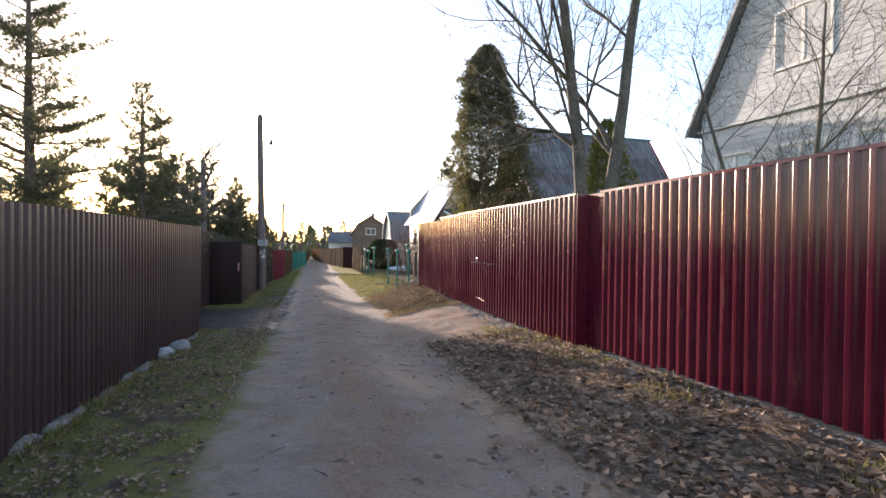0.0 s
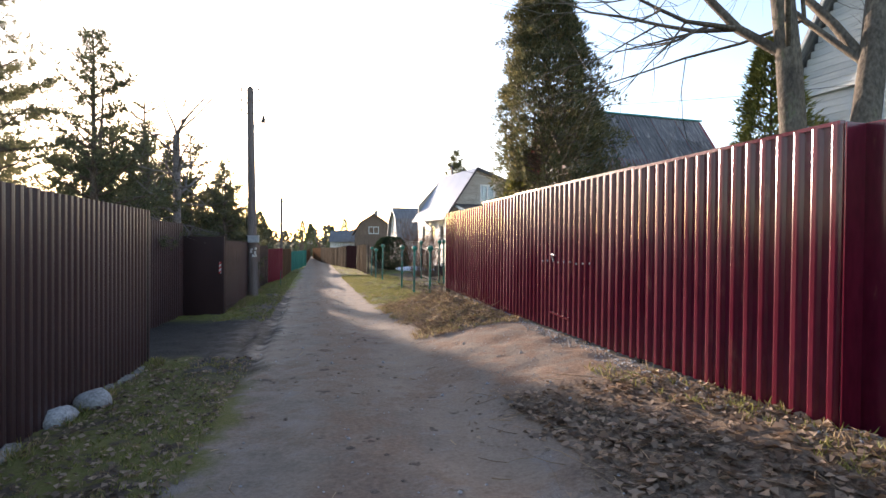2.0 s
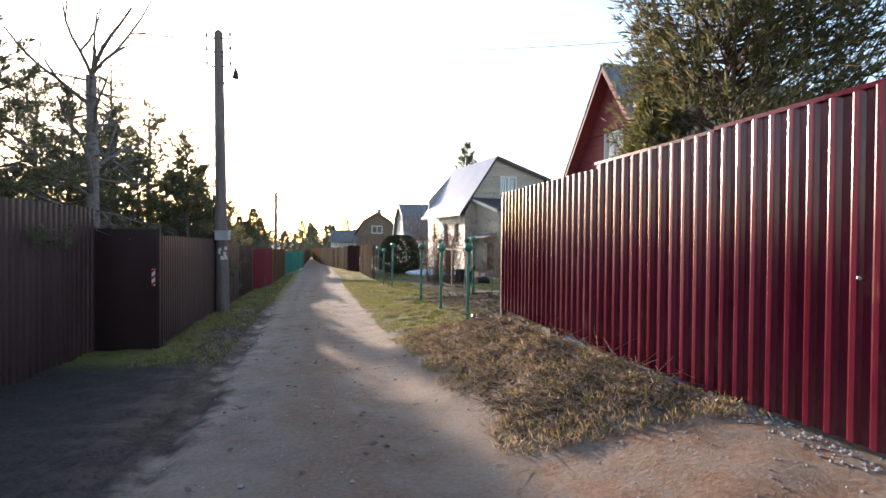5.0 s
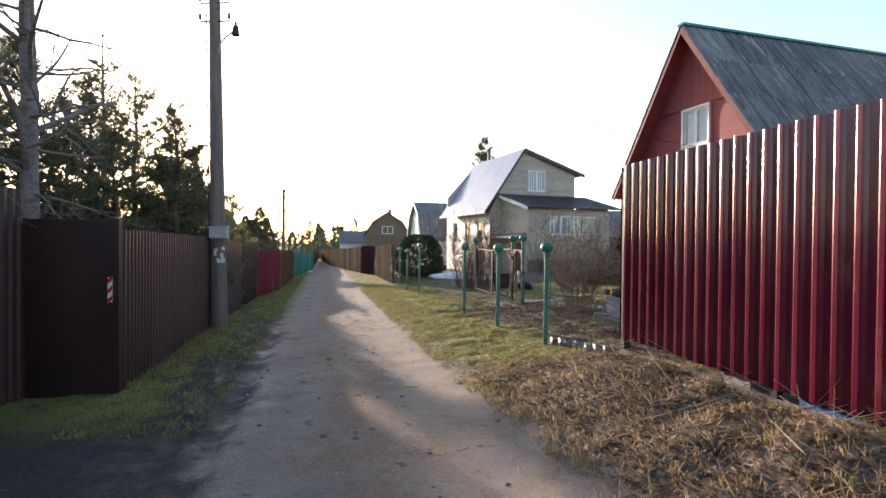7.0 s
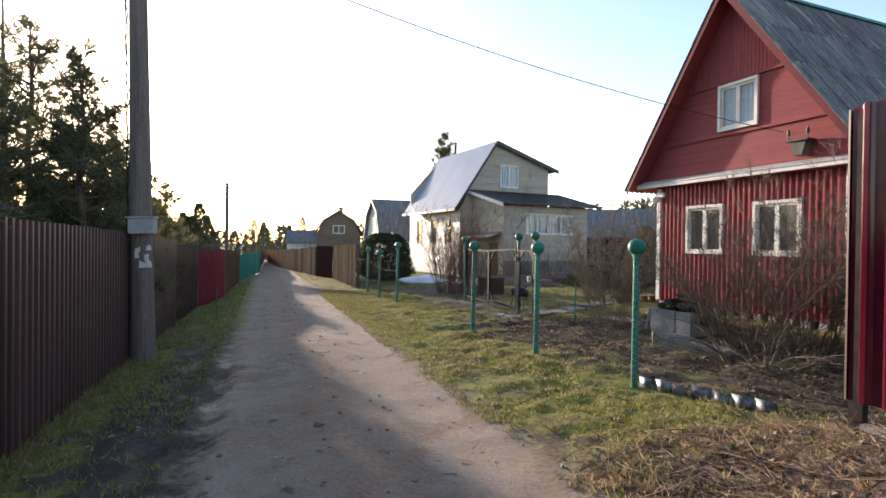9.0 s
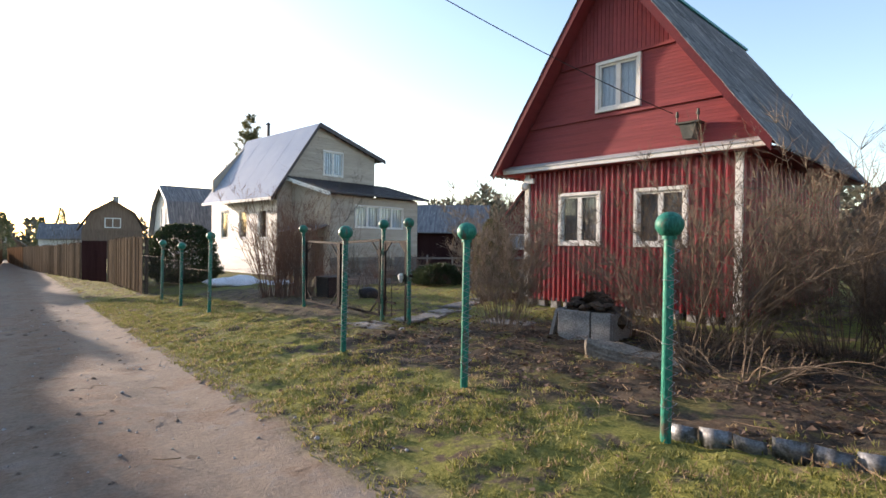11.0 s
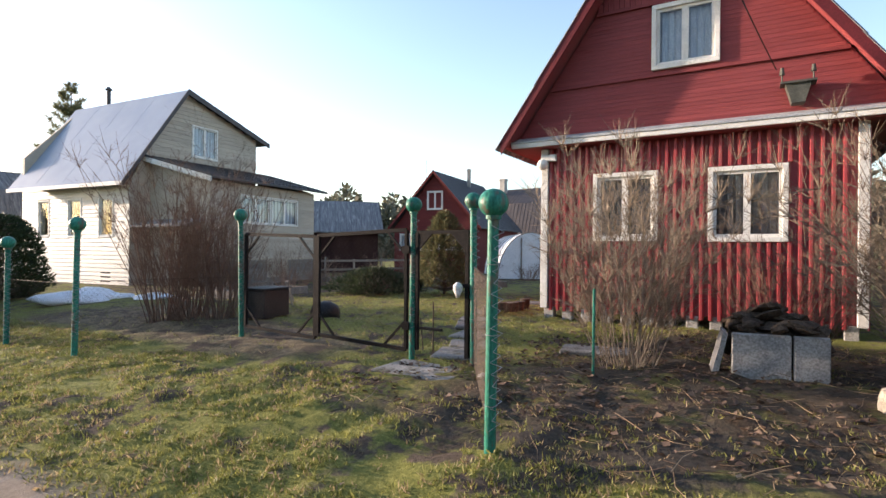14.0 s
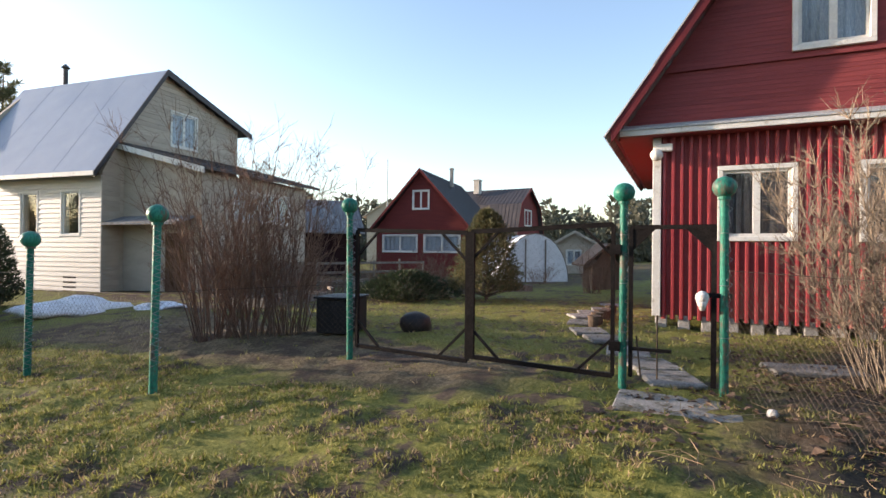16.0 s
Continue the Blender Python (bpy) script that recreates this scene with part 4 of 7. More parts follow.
        bar(bm, (x, 0.08, 4.265), (x, F - 0.35, 3.315), 0.05, 0.025)
        part("roof_rib", bm, DARK_TIN, root)
    bm = bmesh.new()
    prism(bm, [(0.1, 4.02), (F - 0.38, 3.08), (F - 0.38, 3.26), (0.1, 4.2)], A0 - 0.3, A0 - 0.25, "x")
    part("verge_board", bm, WHITE_PAINT, root, "white verge board")
    # porch door and its small canopy on the extension's west side
    bm = bmesh.new()
    box(bm, A0 - 0.03, A0, F + 0.5, F + 1.4, g + 0.05, 1.25, 0.008)
    part("door", bm, BROWN_WOOD, root, "brown plank door")
    bm = bmesh.new()
    prism(bm, [(A0 - 0.8, 1.5), (A0, 1.75), (A0, 1.82), (A0 - 0.8, 1.57)], F + 0.2, 0.1)
    part("canopy", bm, SLATE, root)
    return root


SIDE_BROWN = mat("brown_plank_wall", (0.13, 0.085, 0.06), (0.22, 0.15, 0.11), 2, 0.8, 0, 0.4, 50, (6, 6, 0.4), 0.1)


def slope_house(name, label, m, width, length, wall_h, profile, wall_mat, roof_mat, base=-1.0, windows=(), peak_mat=None, chimney=None, cat="house", planks=False):
    """A house whose gable outline is a list of (x, z) roof points from the left eave over the ridge to the right eave; gable faces -y."""
    root = thing(name, m, label, cat)
    bm = bmesh.new()
    wall_with_openings(bm, -width / 2, width / 2, base, wall_h, 0, 0.15, [w for w in windows if w[3] < wall_h])
    part("front_wall", bm, wall_mat, root)
    for a, b, c, d in ((-width / 2, -width / 2 + 0.15, 0.15, length), (width / 2 - 0.15, width / 2, 0.15, length), (-width / 2, width / 2, length, length + 0.15)):
        bm = bmesh.new()
        box(bm, a, b, c, d, base, wall_h)
        part("wall", bm, wall_mat, root)
    bm = bmesh.new()
    inner = [(max(-width / 2, min(width / 2, x)), z - 0.08) for x, z in profile]
    prism(bm, [(-width / 2, wall_h)] + [p for p in inner if p[1] > wall_h] + [(width / 2, wall_h)], 0.0, 0.15)
    part("gable", bm, peak_mat or wall_mat, root)
    bm = bmesh.new()
    prism(bm, [(-width / 2, wall_h)] + [p for p in inner if p[1] > wall_h] + [(width / 2, wall_h)], length, length + 0.15)
    part("back_gable", bm, peak_mat or wall_mat, root)
    for (xa, za), (xb, zb) in zip(profile, profile[1:]):
        bm = bmesh.new()
        prism(bm, [(xa, za - 0.07), (xb, zb - 0.07), (xb, zb), (xa, za)], -0.3, length + 0.4)
        slope = part("roof", bm, roof_mat, root)
        n = int((length + 0.7) / 0.32)
        for i in range(n + 1):
            y = -0.28 + i * (length + 0.66) / n
            b2 = bmesh.new()
            bar(b2, (xa, y, za + 0.012), (xb, y, zb + 0.012), 0.05, 0.03)
            part("roof_rib", b2, roof_mat, slope)
        b2 = bmesh.new()
        prism(b2, [(xa, za - 0.16), (xb, zb - 0.16), (xb, zb + 0.03), (xa, za + 0.03)], -0.34, -0.3)
        part("barge_board", b2, WHITE_PAINT if cat == "shed" else wall_mat, slope)
    if planks:
        def half(z):
            best = [(-width / 2, width / 2)]
            for (xa, za), (xb, zb) in zip(profile, profile[1:]):
                if min(za, zb) < z < max(za, zb) and z > wall_h:
                    x = xa + (xb - xa) * (z - za) / (zb - za)
                    best.append((x + 0.12, 99) if zb > za else (-99, x - 0.12))
            return max(b[0] for b in best), min(b[1] for b in best)
        boards(root, -width / 2, width / 2, base + 0.2, max(z for _, z in profile) - 0.4, -0.002, wall_mat, 0.18, half, [(w[0] - 0.07, w[1] + 0.07, w[2] - 0.07, w[3] + 0.07) for w in windows], proud=0.012, lap=0.012, name="plank")
        b2 = bmesh.new()
        box(b2, -width / 2 - 0.1, width / 2 + 0.1, -0.12, 0.0, wall_h - 0.05, wall_h + 0.02)
        part("ledge", b2, wall_mat, root)
    for w in windows:
        window(root, *w, -0.02, trim=0.07)
    if chimney:
        x, y, z, r = chimney
        bm = bmesh.new()
        box(bm, x - r, x + r, y - r, y + r, z - 1.2, z, 0.01), box(bm, x - r * 1.25, x + r * 1.25, y - r * 1.25, y + r * 1.25, z - 0.12, z - 0.05)
        part("chimney", bm, CONCRETE, root)
    return root


def other_houses():
    lane_deg = math.degrees(math.atan2(-0.954, 0.28))
    # white gable with dark steep roof, its gable to the lane
    slope_house("house", "small house with a white gable and dark steep roof", pose(-5.9, 58.4, 0, 0, 0, lane_deg), 5.2, 7.0, 1.5,
                [(-2.75, 1.45), (-1.75, 3.6), (0, 4.75), (1.75, 3.6), (2.75, 1.45)], WHITE_PAINT, SLATE, -1.3, [(-0.5, 0.5, 2.0, 3.2), (-1.9, -1.0, -0.3, 0.9), (0.9, 1.8, -0.3, 0.9)], chimney=(0.3, 3.6, 5.3, 0.25))
    # gambrel house at the bend
    slope_house("house", "dark wooden gambrel-roofed house with a white window", pose(-12.8, 94.4, 0, 0, 0, 8), 6.4, 9.0, 2.3,
                [(-3.7, 2.3), (-2.3, 4.5), (0, 5.95), (2.3, 4.5), (3.7, 2.3)], SIDE_BROWN, SLATE, -1.7, [(-0.8, 0.8, 2.6, 3.7)], chimney=(0.4, 3, 6.6, 0.3))
    slope_house("house", "low house with a grey roof behind garden fences", pose(-18.0, 108, 0, 0, 0, 95), 6, 4.5, 1.2, [(-3.4, 1.1), (0, 3.3), (3.4, 1.1)], WHITE_PAINT, SLATE, -1.8)
    slope_house("house", "small dark gabled house closing the lane", pose(-29.5, 118, 0, 0, 0, 12), 4.4, 6.0, 0.3, [(-2.7, 0.1), (0, 2.3), (2.7, 0.1)], SIDE_BROWN, SLATE, -2.3, [(-0.4, 0.4, 0.6, 1.2)])
    # grey planked house over the red fence
    slope_house("house", "tall grey planked house with a steep gable", pose(GH[0], GH[1], 0, 0, 0, GH[2]), 7.4, 8.0, 5.4,
                [(-4.15, 5.35), (0, 12.8), (4.15, 5.35)], PLANK_GREY, SLATE, -0.1, [(-0.85, 0.8, 6.7, 8.3), (-3.0, -1.6, 2.9, 4.4), (-0.8, 0.7, 2.9, 4.4), (1.5, 2.9, 2.9, 4.4)], planks=True)
    # houses behind the garden
    slope_house("house", "dark red gabled house with white windows", pose(15.95, 46.3, 0, 0, 0, -66), 5.5, 8.0, 2.1,
                [(-3.05, 2.05), (0, 5.45), (3.05, 2.05)], SHADED_RED, DARK_TIN, -0.9, [(-0.45, 0.45, 3.2, 4.2), (-2.3, -0.25, 0.75, 1.65), (0.25, 2.3, 0.75, 1.65)], chimney=(0.6, 4, 6.1, 0.1))
    slope_house("house", "red gambrel house with a brown tiled roof", pose(30.5, 48.5, 0, 0, 0, 12), 5.5, 8.0, 2.3,
                [(-3.0, 2.0), (-2.1, 4.5), (0, 5.9), (2.1, 4.5), (3.0, 2.0)], SHADED_RED, DARK_TIN, -0.9, [(-0.7, 0.7, 2.9, 4.1)], chimney=(-1.0, 4, 6.7, 0.25))
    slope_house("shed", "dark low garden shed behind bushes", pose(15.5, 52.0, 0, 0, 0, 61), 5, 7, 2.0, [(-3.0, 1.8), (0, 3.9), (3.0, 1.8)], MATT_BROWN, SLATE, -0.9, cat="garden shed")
    slope_house("shed", "beige garden shed behind the greenhouse", pose(25.9, 41.9, 0, 0, 0, -62), 2.9, 3.0, 1.3, [(-1.8, 1.2), (0, 2.2), (1.8, 1.2)], SIDING, SLATE, -0.9, [(-0.5, 0.4, 0.0, 0.9)], cat="garden shed")
    slope_house("house", "distant tan house with a low brown roof", pose(41.4, 76.6, 0, 0, 0, -45), 6.0, 7.0, 5.4, [(-3.6, 5.2), (0, 7.6), (3.6, 5.2)], SIDING, DARK_TIN, -0.9, [(-0.8, 0.8, 3.4, 4.8)])
    slope_house("shed", "low brown shed behind the pines", pose(-17.6, 33.0, 0, 0, 0, 30), 3.2, 4.0, 1.6, [(-2.0, 1.4), (0, 2.9), (2.0, 1.4)], SIDE_BROWN, SLATE, -1.4, cat="garden shed")


GH = (10.1, 15.1, math.degrees(math.atan2(-0.954, 0.301)))
red_house()
cream_house()
other_houses()


# ---- poles, posts and gates ----
def utility_pole(x, y, top, lean, label, equip=True):
    g = level(x, y)
    root = thing("utility_pole", pose(x, y, g, 0, lean, 0), label, "utility pole")
    h = top - g
    bm = bmesh.new()
    tube(bm, (0, 0, -0.5), (0, 0, h), 0.185 if equip else 0.15, 0.11, 16)
    part("shaft", bm, POLE_WOOD, root)
    if not equip:
        bm = bmesh.new()
        bar(bm, (-0.5, 0, h - 0.35), (0.5, 0, h - 0.35), 0.06, 0.08)
        part("crossarm", bm, POLE_WOOD, root)
        return root
    bm = bmesh.new()
    tube(bm, (0, 0, h), (0, 0, h + 0.06), 0.10, 0.05, 12)
    part("top_cap", bm, STEEL, root)
    for z in (h - 0.18, h - 0.55, h - 0.95):
        bm = bmesh.new()
        bar(bm, (-0.30, -0.06, z), (0.34, -0.06, z), 0.025, 0.025)
        arm = part("crossarm", bm, STEEL, root)
        for sx in (-0.3, 0.34):
            b2 = bmesh.new()
            tube(b2, (sx, -0.06, z), (sx, -0.06, z + 0.1), 0.012, 0.012, 6), tube(b2, (sx, -0.06, z + 0.06), (sx, -0.06, z + 0.17), 0.035, 0.025, 8)
            part("insulator", b2, BRACKET, arm)
    # street lamp on a bent arm
    bm = bmesh.new()
    pts = [(0.08, -0.05, h - 1.7), (0.16, -0.08, h - 1.42), (0.36, -0.14, h - 1.28), (0.52, -0.2, h - 1.22)]
    for a, b in zip(pts, pts[1:]):
        tube(bm, a, b, 0.018, 0.018, 8)
    arm = part("lamp_arm", bm, ZINC, root)
    bm = bmesh.new()
    tube(bm, (0.54, -0.2, h - 1.32), (0.54, -0.2, h - 1.12), 0.085, 0.05, 12), tube(bm, (0.54, -0.2, h - 1.12), (0.54, -0.2, h - 1.04), 0.03, 0.03, 8)
    part("lamp_head", bm, STEEL, arm, "small dark lamp head")
    # meter box, number board, dressing of peeling paper
    bm = bmesh.new()
    box(bm, -0.06, 0.32, -0.32, -0.165, 2.02, 2.26, 0.012)
    bx = part("meter_box", bm, BOX_GREY, root, "grey metal meter box")
    bm = bmesh.new()
    box(bm, -0.08, 0.34, -0.34, -0.16, 2.26, 2.285)
    part("box_lid", bm, BOX_GREY, bx)
    rnd = random.Random(4)
    for i in range(7):
        a, z, w = rnd.uniform(-1.9, -0.7), 1.78 - 0.05 * i + rnd.uniform(-0.05, 0.05), rnd.uniform(0.05, 0.1)
        bm = bmesh.new()
        r = 0.182
        for k in range(3):
            a0, a1 = a + k * w / r / 3, a + (k + 1) * w / r / 3
            box(bm, r * math.cos(a0), r * math.cos(a1), r * math.sin(a0) - 0.006, r * math.sin(a1), z, z + rnd.uniform(0.05, 0.12))
        part("paper_notice", bm, WHITE_PAINT, root, "torn white paper notice")
    # service cables down the shaft
    for k, (x0, y0) in enumerate(((-0.17, -0.02), (-0.19, 0.03))):
        cu = bpy.data.curves.new("cable", "CURVE")
        cu.dimensions, cu.bevel_depth = "3D", 0.009
        sp = cu.splines.new("POLY")
        n = 30
        sp.points.add(n)
        for i in range(n + 1):
            z = 1.9 + (h - 2.6) * i / n
            sp.points[i].co = (x0 - 0.05 * abs(math.sin(i * 0.9 + k)) + 0.03 * z / h, y0, z, 1)
        cu.materials.append(STEEL)
        ob = new("cable", cu)
        ob.parent = root
    return root


POLE_WOOD = mat("grey_brown_pole_wood", (0.12, 0.095, 0.085), (0.21, 0.17, 0.15), 2, 0.85, 0, 0.5, 40, (5, 5, 0.3), 0.1, grain=0.4)


def posts_and_gate():
    def post_master():
        g = 0
        root = thing("fence_post", pose(0, 0, 0), "green painted pipe post with a ball finial", "fence post", "green posts of the garden fence")
        bm = bmesh.new()
        tube(bm, (0, 0, -0.4), (0, 0, 1.46), 0.038, 0.036, 16)
        part("pipe", bm, GREEN_PAINT, root, shade=False)
        bm = bmesh.new()
        ball(bm, (0, 0, 1.545), 0.098, 24, 16, 0.95)
        part("ball_finial", bm, GREEN_PAINT, root, shade=True)
        bm = bmesh.new()
        tube(bm, (0, 0, 1.44), (0, 0, 1.465), 0.05, 0.05, 16)
        part("collar", bm, GREEN_PAINT, root)
        for z in (0.25, 0.7, 1.15):
            bm = bmesh.new()
            for k in range(10):
                a, b = k / 10 * 6.28, (k + 1) / 10 * 6.28
                tube(bm, (0.041 * math.cos(a), 0.041 * math.sin(a), z + 0.004 * (k % 2)), (0.041 * math.cos(b), 0.041 * math.sin(b), z), 0.0025, 0.0025, 5)
            part("wire_tie", bm, ZINC, root)
        bm = bmesh.new()
        zig = [Vector((0.045 * (1 if k % 2 else -1), -0.03 - 0.012 * ((k * 7) % 3), 0.1 + 0.036 * k)) for k in range(37)]
        for a, b in zip(zig, zig[1:]):
            tube(bm, a, b, 0.0022, 0.0022, 4)
        part("mesh_edge", bm, ZINC, root, "cut edge of wire mesh tied to the post")
        return root
    places = [(-1.30, 20.31, 1.205, 0, 0.3), (-1.90, 22.25, 1.175, 0.3, 0.3), (-2.51, 24.53, 1.19, 0, 0.6), (-0.86, 26.32, 1.42, 0, -0.6), (-1.07, 27.13, 1.41, 0.0, 0.4),
              (-1.97, 30.03, 1.365, 0.4, -1.0), (-3.95, 30.48, 1.175, 0, 0.8), (-4.54, 32.5, 0.935, 0.5, 0.5), (-5.05, 34.6, 0.99, 0, 0.7)]
    master = post_master()
    first = True
    for x, y, top, rx, ry in places:
        m = pose(x, y, top - 1.63, rx, ry, 0)
        if first:
            master.matrix_basis, first = m, False
        else:
            copy_thing(master, m)


utility_pole(-7.95, 23.5, 6.95, -1.1, "leaning wooden utility pole with a meter box and lamp")
utility_pole(-16.2, 54.0, 5.35, 0.0, "distant wooden utility pole", equip=False)
posts_and_gate()


# ---- garden gate, mesh and garden things ----
def chain_link(parent, x0, x1, z0, z1, y=0.0, pitch=0.07, r=0.0016, sag=None):
    """Woven wire mesh between two posts, in the xz plane of its parent."""
    bm = bmesh.new()
    h = z1 - z0
    n = int((x1 - x0 + h) / pitch)
    for i in range(n + 1):
        for d in (1, -1):
            a = x0 - h + i * pitch if d > 0 else x0 + i * pitch
            p, q = (a, z0), (a + d * h, z1)
            # clip to the frame
            def clip(p, q):
                (ax, az), (bx, bz) = p, q
                out = []
                for lim, sgn in ((x0, 1), (x1, -1)):
                    if (ax - lim) * sgn < 0 and (bx - lim) * sgn < 0:
                        return None
                    if (ax - lim) * sgn < 0:
                        f = (lim - ax) / (bx - ax)
                        ax, az = lim, az + f * (bz - az)
                    elif (bx - lim) * sgn < 0:
                        f = (lim - ax) / (bx - ax)
                        bx, bz = lim, az + f * (bz - az)
                return (ax, az), (bx, bz)
            c = clip(p, q)
            if c and abs(c[0][1] - c[1][1]) > 0.02:
                tube(bm, (c[0][0], y + 0.002 * d, c[0][1]), (c[1][0], y + 0.002 * d, c[1][1]), r, r, 3)
    ob = part("wire_mesh", bm, WIRE, parent)
    ob["kind"] = "stuff"
    return ob


WIRE = mat("rusty_wire", (0.055, 0.042, 0.034), (0.10, 0.078, 0.06), 9, 0.6, 0.5, 0.0, 60)
BLACK_PAINT = mat("worn_black_paint", (0.012, 0.011, 0.011), (0.024, 0.02, 0.019), 7, 0.6, 0.0, 0.3, 60, dirt=(0.05, 0.03, 0.02), dirt_scale=7, dirt_at=(0.64, 0.76), spec=0.05)


def garden_gate():
    q6, q7, q4 = (-1.97, 30.03), (-1.07, 27.13), (-0.86, 26.32)
    root = thing("double_gate", along(q6, q7), "black tubular double gate with wire mesh", "gate")
    L = math.hypot(q7[0] - q6[0], q7[1] - q6[1])
    for k, (a, b, za, zb) in enumerate(((0.1, L * 0.485, 1.0, 0.96), (L * 0.5, L - 0.09, 0.97, 1.03))):
        bm = bmesh.new()
        lo = -0.36
        bar(bm, (a, 0, za), (b, 0, zb), 0.035, 0.045), bar(bm, (a, 0, lo + 0.02), (b, 0, lo - 0.03), 0.035, 0.045)
        bar(bm, (a, 0, lo), (a, 0, za), 0.045, 0.035 if k == 0 else 0.07), bar(bm, (b, 0, lo - 0.03), (b, 0, zb), 0.045, 0.035)
        leaf = part("leaf", bm, BLACK_PAINT, root)
        for (x, z, dx, dz) in ((a, lo, 0.32, 0.32), (b, lo, -0.32, 0.32), (a, za, 0.3, -0.3), (b, zb, -0.3, -0.3)):
            b2 = bmesh.new()
            bar(b2, (x, 0, z + dz), (x + dx, 0, z), 0.025, 0.025)
            part("brace", b2, BLACK_PAINT, leaf)
        chain_link(root, a + 0.02, b - 0.02, lo + 0.02, min(za, zb) - 0.03, 0.0, 0.075, 0.0005)
    for z in (0.75, -0.15):
        bm = bmesh.new()
        box(bm, L - 0.12, L - 0.02, -0.05, 0.05, z, z + 0.09)
        part("hinge", bm, BLACK_PAINT, root)
    w = thing("wicket_gate", along(q7, q4), "rusty black wicket gate with a white jar on its latch", "gate")
    L2 = math.hypot(q4[0] - q7[0], q4[1] - q7[1])
    bm = bmesh.new()
    bar(bm, (0.07, 0, 1.0), (L2 - 0.06, 0, 1.0), 0.035, 0.04), bar(bm, (0.07, 0, -0.38), (0.07, 0, 1.0), 0.04, 0.035), bar(bm, (L2 - 0.08, 0, -0.40), (L2 - 0.08, 0, 1.0), 0.055, 0.045), bar(bm, (0.07, 0, -0.12), (0.42, 0, -0.12), 0.03, 0.03)
    fr = part("frame", bm, BLACK_PAINT, w)
    for x, d in ((0.08, 1), (L2 - 0.1, -1)):
        bm = bmesh.new()
        prism(bm, [(x, 0.98), (x + d * 0.2, 0.98), (x, 0.78)] if d > 0 else [(x, 0.98), (x, 0.78), (x + d * 0.2, 0.98)], -0.012, 0.012)
        part("corner_plate", bm, BLACK_PAINT, fr)
    bm = bmesh.new()
    tube(bm, (0.3, 0, -0.38), (0.3, 0, 0.2), 0.008, 0.008, 6), tube(bm, (0.16, 0, -0.38), (0.12, 0, 0.0), 0.008, 0.008, 6)
    part("rod", bm, WIRE, w)
    bm = bmesh.new()
    ball(bm, (L2 - 0.17, -0.06, 0.38), 0.055, 16, 12, 1.1), tube(bm, (L2 - 0.17, -0.06, 0.27), (L2 - 0.17, -0.06, 0.36), 0.018, 0.052, 12)
    part("jar", bm, WHITE_PLASTIC, w, "white plastic jar hanging upside down", shade=True)
    bm = bmesh.new()
    box(bm, L2 - 0.14, L2 + 0.06, -0.03, 0.03, 0.38, 0.42)
    part("latch", bm, BLACK_PAINT, w)
    # mesh runs of the fence
    for p, q, h0, h1 in (((-2.51, 24.53), q4, -0.45, 0.6), ((-3.96, 30.4), q6, -0.55, 0.35), ((-4.55, 32.6), (-3.96, 30.4), -0.6, 0.3), ((-5.05, 34.6), (-4.55, 32.6), -0.7, 0.45), ((-5.7, 37.0), (-5.05, 34.6), -0.75, 0.5)):
        m = thing("wire_fence", along(p, q), "sagging rusty chain-link mesh between green posts", "wire fence")
        d = math.hypot(q[0] - p[0], q[1] - p[1])
        chain_link(m, 0.03, d - 0.03, h0 + 0.03, h1, 0, 0.065, 0.001)
        bm = bmesh.new()
        tube(bm, (0, 0, h1), (d, 0, h1 + 0.02), 0.0025, 0.0025, 4)
        part("top_wire", bm, WIRE, m)


OLD_SLAB = mat("mossy_old_concrete", (0.17, 0.16, 0.145), (0.29, 0.275, 0.25), 4, 0.95, 0, 0.6, 50, vary=0.2, dirt=(0.07, 0.07, 0.045), dirt_scale=5, dirt_at=(0.5, 0.66))
WHITE_PLASTIC = mat("white_plastic", (0.62, 0.60, 0.56), (0.74, 0.72, 0.68), 6, 0.4, 0, 0.05, 40)
DARK_PLASTIC = mat("black_plastic", (0.012, 0.012, 0.013), (0.022, 0.022, 0.024), 6, 0.5, 0, 0.1, 40)
DULL_ZINC = mat("stained_zinc", (0.14, 0.145, 0.15), (0.30, 0.305, 0.31), 9, 0.45, 0.5, 0.15, 60, vary=0.25, dirt=(0.08, 0.07, 0.055), dirt_scale=8, dirt_at=(0.5, 0.64))
CLOD = mat("dry_earth_clods", (0.11, 0.08, 0.06), (0.21, 0.155, 0.115), 9, 0.95, 0, 0.8, 60)
SOD = mat("dry_sod", (0.055, 0.04, 0.03), (0.14, 0.10, 0.07), 9, 0.95, 0, 0.8, 60, vary=0.25)
TARP = mat("pale_plastic_sheet", (0.62, 0.64, 0.66), (0.76, 0.78, 0.8), 3, 0.45, 0, 0.2, 30)
BLUE_PAINT = mat("blue_paint", (0.02, 0.12, 0.34), (0.03, 0.17, 0.42), 4, 0.55, 0, 0.1, 50)
ORANGE_PAINT = mat("orange_paint", (0.40, 0.08, 0.02), (0.5, 0.11, 0.03), 4, 0.55, 0, 0.1, 50)


def lump(bm, c, size, seed, rough=0.25, n=2):
    made = bmesh.ops.create_icosphere(bm, subdivisions=n, radius=1)
    for v in made["verts"]:
        k = 1 + rough * noise.noise(v.co * 1.3 + Vector((seed * 7.1, seed * 3.3, 0)))
        v.co = Vector((v.co.x * size[0] * k, v.co.y * size[1] * k, v.co.z * size[2] * k)) + Vector(c)


